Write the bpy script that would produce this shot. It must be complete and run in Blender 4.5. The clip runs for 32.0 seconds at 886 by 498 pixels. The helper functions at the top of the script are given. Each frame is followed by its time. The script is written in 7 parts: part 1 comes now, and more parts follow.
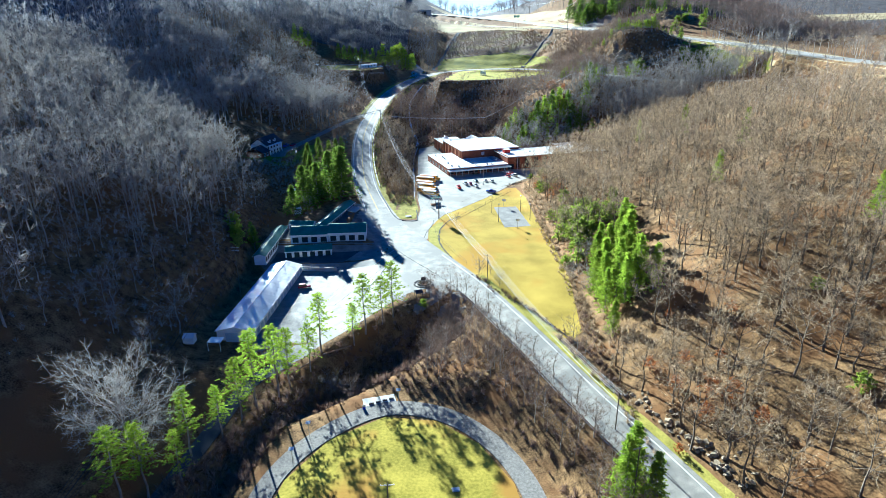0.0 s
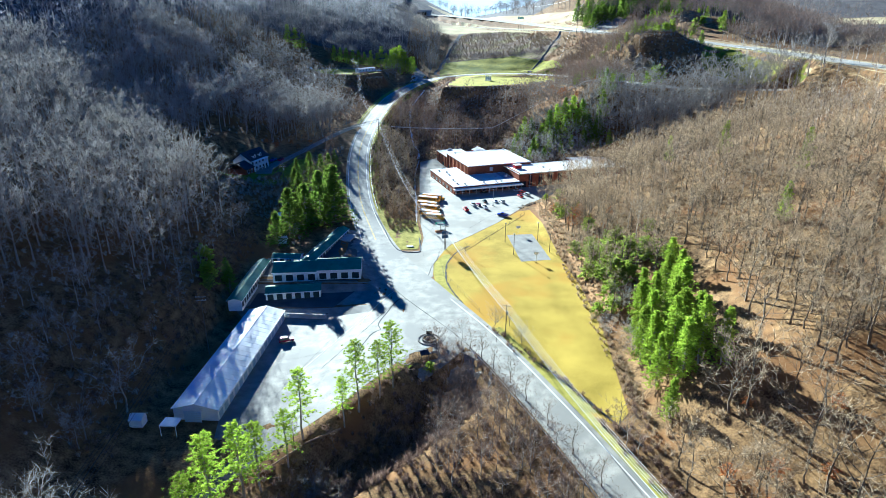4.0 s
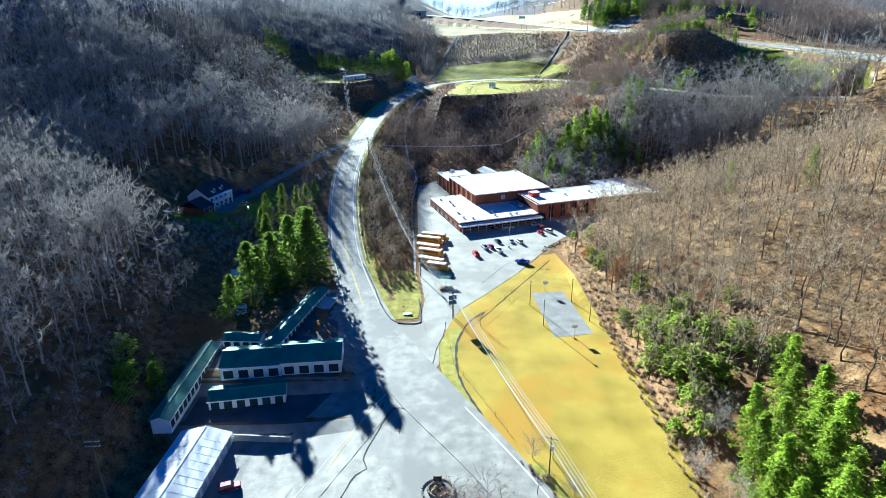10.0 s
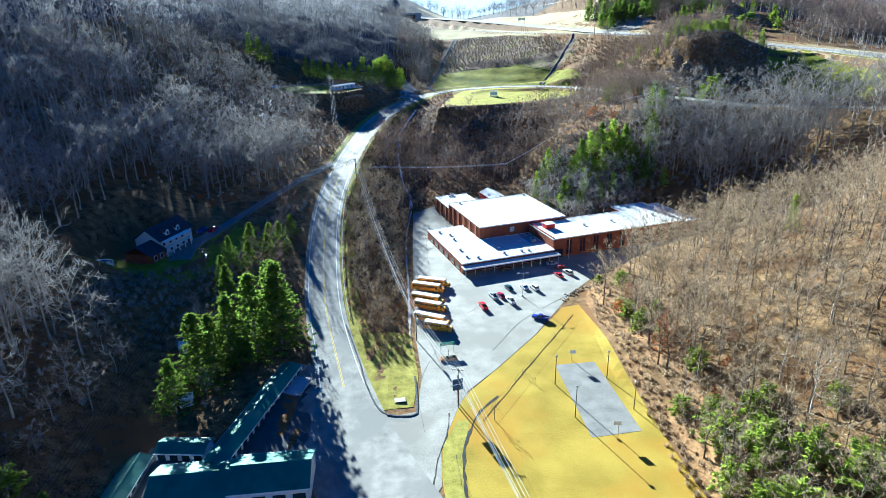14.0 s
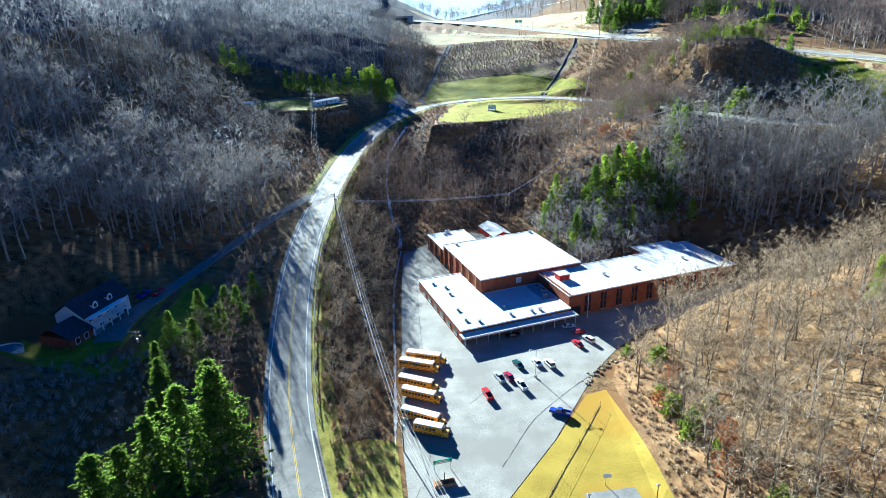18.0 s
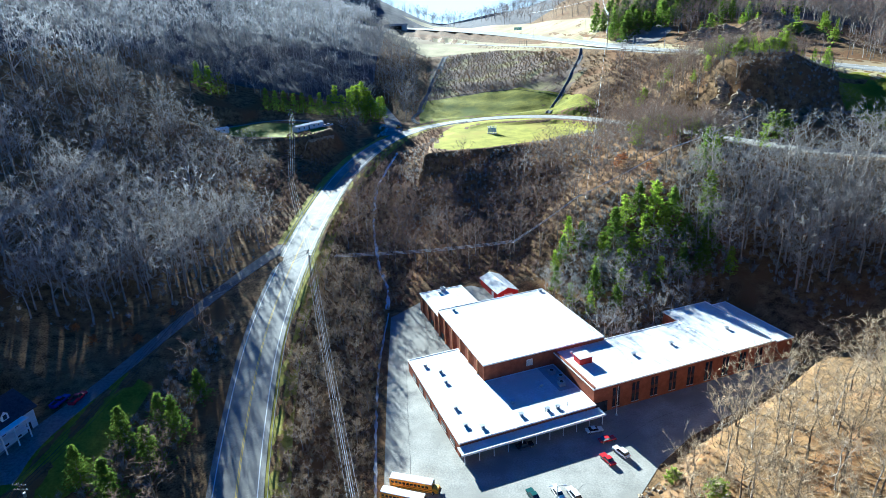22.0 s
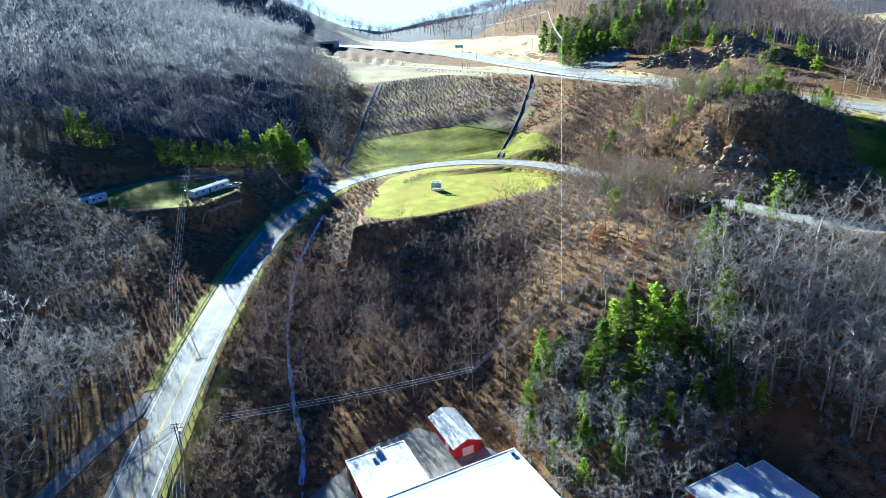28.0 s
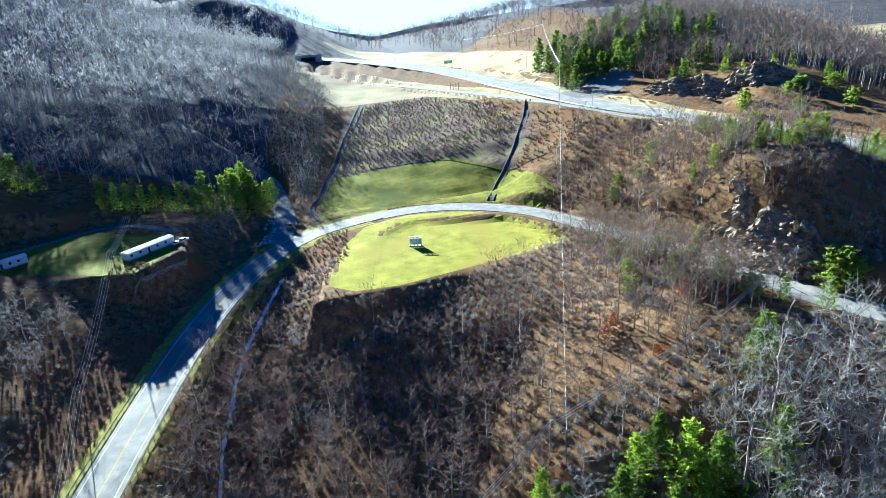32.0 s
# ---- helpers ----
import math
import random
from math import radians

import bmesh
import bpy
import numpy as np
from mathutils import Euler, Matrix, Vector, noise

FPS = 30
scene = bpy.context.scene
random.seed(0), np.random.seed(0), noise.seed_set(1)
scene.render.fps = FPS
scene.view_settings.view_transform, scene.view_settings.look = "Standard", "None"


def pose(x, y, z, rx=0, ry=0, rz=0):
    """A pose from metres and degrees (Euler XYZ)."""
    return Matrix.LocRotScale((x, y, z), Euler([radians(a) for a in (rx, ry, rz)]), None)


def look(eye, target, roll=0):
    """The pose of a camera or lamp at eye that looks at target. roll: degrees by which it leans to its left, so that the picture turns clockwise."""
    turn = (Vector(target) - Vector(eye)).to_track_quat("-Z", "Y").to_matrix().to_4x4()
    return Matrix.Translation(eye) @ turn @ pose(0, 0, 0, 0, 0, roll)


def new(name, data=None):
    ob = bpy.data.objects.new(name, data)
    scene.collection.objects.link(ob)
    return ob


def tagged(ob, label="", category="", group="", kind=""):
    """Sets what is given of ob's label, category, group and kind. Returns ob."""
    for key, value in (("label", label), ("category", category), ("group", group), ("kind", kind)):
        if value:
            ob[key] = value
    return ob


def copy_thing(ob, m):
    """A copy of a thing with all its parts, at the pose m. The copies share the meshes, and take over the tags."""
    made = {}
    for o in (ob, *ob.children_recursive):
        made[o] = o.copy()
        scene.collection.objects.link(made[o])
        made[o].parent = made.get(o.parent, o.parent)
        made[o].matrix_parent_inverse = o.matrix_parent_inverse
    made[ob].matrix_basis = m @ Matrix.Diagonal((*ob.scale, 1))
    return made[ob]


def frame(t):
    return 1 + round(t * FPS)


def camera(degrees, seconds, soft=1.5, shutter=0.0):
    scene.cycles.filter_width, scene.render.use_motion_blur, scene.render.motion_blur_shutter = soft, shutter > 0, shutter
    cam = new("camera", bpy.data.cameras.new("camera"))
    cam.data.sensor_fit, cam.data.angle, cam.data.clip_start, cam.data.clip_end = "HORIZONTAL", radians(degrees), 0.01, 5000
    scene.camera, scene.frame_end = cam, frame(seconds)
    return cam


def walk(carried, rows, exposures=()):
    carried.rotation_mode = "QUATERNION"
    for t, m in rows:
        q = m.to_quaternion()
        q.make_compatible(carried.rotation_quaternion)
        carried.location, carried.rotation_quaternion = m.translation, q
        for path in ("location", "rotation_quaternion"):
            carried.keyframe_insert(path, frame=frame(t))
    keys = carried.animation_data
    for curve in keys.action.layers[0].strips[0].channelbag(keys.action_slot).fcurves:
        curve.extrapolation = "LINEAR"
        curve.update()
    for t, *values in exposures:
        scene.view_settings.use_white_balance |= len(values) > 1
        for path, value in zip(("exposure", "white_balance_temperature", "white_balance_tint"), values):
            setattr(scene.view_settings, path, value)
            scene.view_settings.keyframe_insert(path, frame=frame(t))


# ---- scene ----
cam = camera(73.0, 32.0, soft=0.9)
PATH = [
    (0, (0.167, 0.685, 91.283), (0.155, 2.551, 90.562), -0.4),
    (1, (-0.766, 10.771, 91.599), (-0.775, 12.636, 90.878), -0.3),
    (2, (-1.746, 20.58, 91.647), (-1.755, 22.446, 90.927), -0.2),
    (3, (-2.751, 30.419, 91.641), (-2.757, 32.286, 90.923), -0.2),
    (3.5, (-3.418, 35.467, 91.682), (-3.421, 37.333, 90.963), -0.0),
    (5.5, (-4.705, 55.264, 91.453), (-4.706, 57.131, 90.736), -0.1),
    (6, (-4.57, 59.958, 91.453), (-4.573, 61.825, 90.735), -0.3),
    (7, (-4.943, 70.192, 91.226), (-4.943, 72.06, 90.511), -0.6),
    (8, (-5.776, 81.312, 91.154), (-5.773, 83.179, 90.439), -0.6),
    (9, (-6.499, 92.168, 91.41), (-6.494, 94.035, 90.694), -0.5),
    (10, (-7.159, 103.577, 91.075), (-7.152, 105.444, 90.359), -0.7),
    (11, (-7.456, 115.591, 90.887), (-7.447, 117.459, 90.174), -0.8),
    (12, (-7.724, 126.977, 91.097), (-7.711, 128.846, 90.385), -0.9),
    (13, (-7.707, 138.349, 91.28), (-7.693, 140.218, 90.569), -1.1),
    (14, (-7.567, 149.459, 91.89), (-7.552, 151.328, 91.179), -1.3),
    (14.5, (-7.484, 155.045, 92.198), (-7.468, 156.915, 91.488), -1.4),
    (16.5, (-7.053, 176.992, 94.71), (-7.029, 178.86, 93.997), -1.7),
    (17, (-6.434, 182.613, 95.089), (-6.411, 184.482, 94.378), -1.9),
    (18, (-5.485, 194.447, 96.77), (-5.46, 196.315, 96.057), -2.0),
    (19, (-4.903, 205.631, 98.126), (-4.875, 207.501, 97.415), -2.2),
    (20, (-4.233, 217.318, 99.606), (-4.204, 219.188, 98.897), -2.4),
    (21, (-3.041, 228.71, 101.425), (-3.014, 230.58, 100.717), -2.6),
    (22, (-1.73, 239.477, 103.47), (-1.706, 241.348, 102.763), -2.8),
    (23, (-0.151, 251.138, 105.728), (-0.13, 253.01, 105.023), -3.0),
    (24, (1.134, 262.827, 107.878), (1.154, 264.7, 107.177), -3.0),
    (25, (2.002, 274.265, 110.489), (2.023, 276.139, 109.79), -2.9),
    (25.5, (3.141, 280.8, 111.57), (3.159, 282.674, 110.872), -3.0),
    (27.5, (6.293, 304.934, 116.448), (6.474, 306.797, 115.744), -3.6),
    (28, (7.574, 311.518, 117.345), (7.766, 313.38, 116.642), -3.6),
    (29, (10.309, 324.232, 119.985), (10.515, 326.093, 119.282), -3.6),
    (30, (13.523, 336.796, 122.761), (13.734, 338.657, 122.059), -3.7),
    (31, (17.049, 348.977, 125.327), (17.26, 350.839, 124.626), -3.8),
    (32, (20.582, 360.526, 127.716), (20.792, 362.389, 127.02), -3.7),
]
walk(cam, [(t, look(eye, target, roll)) for t, eye, target, roll in PATH], exposures=[(0, 2.5, 4650, -3), (32, 2.5, 4550, -3)])

# ---- light ----
SUN_AZ, SUN_EL = radians(-24), radians(18.8)          # left of straight ahead, low winter sun
world = bpy.data.worlds.new("sky")
scene.world = world
world.use_nodes = True
wn = world.node_tree
sky = wn.nodes.new("ShaderNodeTexSky")
sky.sky_type, sky.sun_disc = "NISHITA", False
sky.sun_elevation, sky.sun_rotation = SUN_EL, SUN_AZ
sky.air_density, sky.dust_density, sky.ozone_density = 1.0, 0.1, 3.5
blue = wn.nodes.new("ShaderNodeMixRGB")          # a clear, deep blue winter sky
blue.blend_type = "MULTIPLY"
blue.inputs[0].default_value, blue.inputs[2].default_value = 1.0, (0.07, 1.02, 2.25, 1)
wn.links.new(sky.outputs[0], blue.inputs[1])
wn.links.new(blue.outputs[0], wn.nodes["Background"].inputs[0])
wn.nodes["Background"].inputs[1].default_value = 0.0095
sun = new("sun", bpy.data.lights.new("sun", "SUN"))
sun.data.energy, sun.data.angle, sun.data.color = 5.0, radians(0.6), (1.0, 0.885, 0.71)
sun.matrix_world = look((0, 0, 300), Vector((0, 0, 300)) - Vector((math.sin(SUN_AZ) * math.cos(SUN_EL), math.cos(SUN_AZ) * math.cos(SUN_EL), math.sin(SUN_EL))))

# ---- materials ----
def mat(name, a, b, scale=0.5, rough=0.85, metal=0.0, bump=0.15, fine=8.0, per_object=0.0, per_island=0.0, spec=0.06, c=None, cscale=0.05, stretch=None):
    """A surface whose colour wanders between a and b at the world sizes 1/scale and 1/fine metres, with a third colour c in large patches."""
    m = bpy.data.materials.new(name)
    m.use_nodes = True
    t = m.node_tree
    n, l = t.nodes, t.links
    p = n["Principled BSDF"]
    geo = n.new("ShaderNodeNewGeometry")
    where = geo.outputs["Position"]
    if stretch:
        sm = n.new("ShaderNodeMapping")
        sm.inputs["Scale"].default_value = stretch
        l.new(where, sm.inputs[0])
        where = sm.outputs[0]
    big, small = n.new("ShaderNodeTexNoise"), n.new("ShaderNodeTexNoise")
    for tex, s in ((big, scale), (small, fine)):
        tex.inputs["Scale"].default_value, tex.inputs["Detail"].default_value = s, 5
        l.new(where, tex.inputs["Vector"])
    blend = n.new("ShaderNodeMath")
    blend.operation = "MULTIPLY_ADD"
    blend.inputs[1].default_value = 0.55
    l.new(big.outputs[0], blend.inputs[0])
    half = n.new("ShaderNodeMath")
    half.operation = "MULTIPLY"
    half.inputs[1].default_value = 0.45
    l.new(small.outputs[0], half.inputs[0])
    l.new(half.outputs[0], blend.inputs[2])
    ramp = n.new("ShaderNodeValToRGB")
    ramp.color_ramp.elements[0].position, ramp.color_ramp.elements[1].position = 0.36, 0.64
    ramp.color_ramp.elements[0].color, ramp.color_ramp.elements[1].color = (*a, 1), (*b, 1)
    l.new(blend.outputs[0], ramp.inputs[0])
    out = ramp.outputs[0]
    if c:
        patch = n.new("ShaderNodeTexNoise")
        patch.inputs["Scale"].default_value, patch.inputs["Detail"].default_value = cscale, 4
        l.new(geo.outputs["Position"], patch.inputs["Vector"])
        edge = n.new("ShaderNodeMapRange")
        edge.inputs[1].default_value, edge.inputs[2].default_value = 0.5, 0.62
        l.new(patch.outputs[0], edge.inputs[0])
        mix = n.new("ShaderNodeMixRGB")
        mix.inputs[2].default_value = (*c, 1)
        l.new(edge.outputs[0], mix.inputs[0])
        l.new(out, mix.inputs[1])
        out = mix.outputs[0]
    for amount, node, sock in ((per_object, "ShaderNodeObjectInfo", "Random"), (per_island, "ShaderNodeNewGeometry", "Random Per Island")):
        if amount:
            rnd = n.new(node)
            mr = n.new("ShaderNodeMapRange")
            mr.inputs[3].default_value, mr.inputs[4].default_value = 1 - amount, 1 + amount
            l.new(rnd.outputs[sock], mr.inputs[0])
            hsv = n.new("ShaderNodeHueSaturation")
            l.new(mr.outputs[0], hsv.inputs["Value"])
            l.new(out, hsv.inputs["Color"])
            out = hsv.outputs[0]
    l.new(out, p.inputs["Base Color"])
    p.inputs["Roughness"].default_value, p.inputs["Metallic"].default_value = rough, metal
    p.inputs["Specular IOR Level"].default_value = spec
    if bump:
        bp = n.new("ShaderNodeBump")
        bp.inputs["Strength"].default_value, bp.inputs["Distance"].default_value = bump, 0.1
        l.new(small.outputs[0], bp.inputs["Height"])
        l.new(bp.outputs[0], p.inputs["Normal"])
    return m


def paint(name, col, rough=0.4, metal=0.0, vary=0.12, spec=0.5):
    lo, hi = [v * (1 - vary) for v in col], [min(1, v * (1 + vary)) for v in col]
    return mat(name, lo, hi, 0.7, rough, metal, 0.03, 20.0, spec=spec)


LITTER = mat("leaf_litter", (0.04, 0.024, 0.012), (0.285, 0.175, 0.075), 0.35, 0.95, bump=0.9, fine=2.2, c=(0.17, 0.088, 0.034), cscale=0.06)
# Ground of the far woods; the shade under the trees is in its colour.
FARWOODSHADE = mat("far_woods_and_shade", (0.055, 0.05, 0.05), (0.12, 0.108, 0.105), 0.05, 0.95, bump=1.0, fine=0.35)
DRYGRASS = mat("dry_grass", (0.20, 0.145, 0.018), (0.425, 0.31, 0.05), 0.075, 0.95, bump=0.4, fine=3.5, c=(0.335, 0.20, 0.026), cscale=0.035)
GREENGRASS = mat("green_grass", (0.125, 0.128, 0.012), (0.28, 0.255, 0.025), 0.2, 0.95, bump=0.4, fine=1.5, c=(0.10, 0.115, 0.012), cscale=0.03)
LAWN = mat("tawny_lawn", (0.17, 0.15, 0.018), (0.38, 0.31, 0.045), 0.15, 0.95, bump=0.5, fine=1.4, c=(0.30, 0.17, 0.03), cscale=0.05)
TANGRASS = mat("tan_grass", (0.30, 0.245, 0.12), (0.48, 0.40, 0.22), 0.06, 0.95, bump=0.4, fine=0.8, c=(0.30, 0.22, 0.12), cscale=0.02)
VERGE = mat("verge_grass", (0.17, 0.155, 0.025), (0.38, 0.33, 0.07), 0.4, 0.95, bump=0.5, fine=3.0)
ASPHALT = mat("old_asphalt", spec=0.2, a=(0.14, 0.131, 0.112), b=(0.315, 0.295, 0.25), scale=0.3, rough=0.8, bump=0.15, fine=4.0, c=(0.18, 0.17, 0.148), cscale=0.09)
LOT = mat("lot_asphalt", spec=0.2, a=(0.19, 0.178, 0.15), b=(0.35, 0.326, 0.276), scale=0.16, rough=0.88, bump=0.15, fine=2.5, c=(0.215, 0.198, 0.165), cscale=0.05)
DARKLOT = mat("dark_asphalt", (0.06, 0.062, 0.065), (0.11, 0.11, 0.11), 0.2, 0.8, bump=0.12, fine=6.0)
CRACK = mat("tar_seam", (0.02, 0.02, 0.02), (0.045, 0.045, 0.045), 0.5, 0.7)
FAINTCRACK = mat("worn_crack", (0.09, 0.085, 0.075), (0.17, 0.16, 0.14), 0.5, 0.8)
GRAVEL = mat("gravel", (0.13, 0.12, 0.105), (0.27, 0.25, 0.22), 1.5, 0.9, bump=0.6, fine=9.0)
CONCRETE = mat("concrete", (0.34, 0.33, 0.31), (0.5, 0.49, 0.46), 0.5, 0.85, bump=0.1)
WHITELINE = mat("road_paint_white", (0.6, 0.6, 0.58), (0.75, 0.75, 0.73), 1.5, 0.7, bump=0)
YELLOWLINE = mat("road_paint_yellow", (0.55, 0.38, 0.05), (0.68, 0.48, 0.08), 1.5, 0.7, bump=0)
ROCK = mat("rock_cut", (0.13, 0.10, 0.068), (0.40, 0.32, 0.21), 0.5, 0.92, bump=0.9, fine=2.0, stretch=(1, 1, 3))
RIPRAP = mat("riprap", (0.03, 0.032, 0.037), (0.13, 0.13, 0.135), 1.2, 0.92, bump=0.8, fine=3.0)
BARK = mat("grey_bark", (0.18, 0.15, 0.125), (0.38, 0.34, 0.29), 0.6, 0.95, bump=0.3, per_island=0.0, per_object=0.25)
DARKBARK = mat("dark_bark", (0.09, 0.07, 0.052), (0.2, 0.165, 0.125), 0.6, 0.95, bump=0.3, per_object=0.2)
TWIG = mat("bare_twigs", (0.20, 0.188, 0.172), (0.42, 0.395, 0.36), 0.06, 0.95, bump=0, fine=0.9, per_object=0.2, per_island=0.3)
TWIGRED = mat("bare_twigs_reddish", (0.15, 0.10, 0.074), (0.32, 0.225, 0.165), 0.08, 0.95, bump=0, fine=1.2, per_object=0.2, per_island=0.35)
def leafy(m, share=0.45):
    """Lets light through thin leaves and needles."""
    t = m.node_tree
    p, out = t.nodes["Principled BSDF"], t.nodes["Material Output"]
    thin, mix = t.nodes.new("ShaderNodeBsdfTranslucent"), t.nodes.new("ShaderNodeMixShader")
    t.links.new(p.inputs["Base Color"].links[0].from_socket, thin.inputs[0])
    mix.inputs[0].default_value = share
    t.links.new(p.outputs[0], mix.inputs[1])
    t.links.new(thin.outputs[0], mix.inputs[2])
    t.links.new(mix.outputs[0], out.inputs[0])
    return m


NEEDLE = mat("pine_needles", (0.17, 0.25, 0.02), (0.42, 0.52, 0.05), 0.35, 0.8, bump=0, fine=2.0, per_object=0.25, per_island=0.3)
HEMLOCK = mat("hemlock_needles", (0.085, 0.13, 0.018), (0.22, 0.30, 0.04), 0.4, 0.85, bump=0, fine=2.0, per_object=0.2, per_island=0.3)
RUSTLEAF = mat("rust_leaves", (0.30, 0.10, 0.03), (0.45, 0.2, 0.07), 0.8, 0.9, bump=0, fine=3.0)
DEADWEED = mat("dead_weeds", (0.23, 0.165, 0.09), (0.46, 0.35, 0.20), 0.2, 0.95, bump=0, fine=1.5)
REDLITTER = mat("red_leaf_litter", (0.14, 0.075, 0.032), (0.36, 0.215, 0.095), 0.3, 0.95, bump=0.7, fine=1.6, c=(0.16, 0.095, 0.045), cscale=0.08)
SHRUBLEAF = mat("green_shrub_leaves", (0.14, 0.21, 0.025), (0.38, 0.44, 0.06), 0.8, 0.8, bump=0, fine=3.0, per_object=0.2)
for leaf_mat in (NEEDLE, HEMLOCK, RUSTLEAF, SHRUBLEAF):
    leafy(leaf_mat, 0.6)
for twig_mat in (TWIG, TWIGRED):
    leafy(twig_mat, 0.2)
BRICK = mat("red_brick", (0.17, 0.055, 0.03), (0.28, 0.10, 0.055), 0.6, 0.9, bump=0.1, fine=12.0)
BRICKTAN = mat("tan_brick", (0.36, 0.17, 0.08), (0.48, 0.25, 0.13), 0.6, 0.9, bump=0.1, fine=12.0)
MEMBRANE = mat("white_roof_membrane", (0.46, 0.455, 0.435), (0.68, 0.675, 0.655), 0.14, 0.7, bump=0.05, fine=1.6, c=(0.52, 0.51, 0.48), cscale=0.15)
METALROOF = mat("pale_metal_roof", (0.6, 0.6, 0.59), (0.8, 0.8, 0.78), 0.25, 0.5, 0.0, bump=0.05, stretch=(1, 1, 1))
GREENROOF = mat("green_metal_roof", (0.035, 0.13, 0.095), (0.085, 0.24, 0.175), 0.25, 0.5, 0.1, bump=0.05, c=(0.10, 0.22, 0.15), cscale=0.12)
WHITESIDING = mat("white_siding", (0.62, 0.62, 0.6), (0.78, 0.78, 0.76), 0.6, 0.6, bump=0.06, stretch=(1, 1, 6))
DARKGLASS = mat("window_glass", (0.015, 0.018, 0.022), (0.035, 0.04, 0.05), 0.4, 0.08, spec=0.8, bump=0)
DOORDARK = mat("dark_door", (0.015, 0.03, 0.035), (0.03, 0.05, 0.055), 0.8, 0.5)
SHINGLE = mat("dark_shingles", (0.035, 0.035, 0.045), (0.07, 0.07, 0.085), 1.5, 0.9, bump=0.4, fine=6.0)
STEEL = mat("galvanised_steel", (0.38, 0.39, 0.4), (0.55, 0.56, 0.57), 2.0, 0.4, 0.8, bump=0.03)
WOODPOLE = mat("weathered_pole", (0.10, 0.08, 0.06), (0.2, 0.165, 0.13), 1.5, 0.95, stretch=(4, 4, 0.4))
# Paler than the west cables: the sunlight on them is in the colour.
WIRE = mat("sunlit_cable", (0.5, 0.5, 0.49), (0.65, 0.65, 0.63), 1.0, 0.6, bump=0)
WIREDARK = mat("dark_cable", (0.03, 0.03, 0.03), (0.06, 0.06, 0.06), 1.0, 0.6, bump=0)
BUSYELLOW = paint("bus_yellow", (0.75, 0.36, 0.02), 0.45)
BUSWHITE = paint("bus_white_roof", (0.8, 0.8, 0.78), 0.5)
BLACK = paint("black_rubber", (0.02, 0.02, 0.02), 0.8)
REDMETAL = mat("red_metal_siding", (0.38, 0.03, 0.03), (0.5, 0.05, 0.045), 0.5, 0.5, 0.1, bump=0.1, stretch=(5, 5, 0.3))
WHITETRIM = paint("white_trim", (0.78, 0.78, 0.76), 0.5)

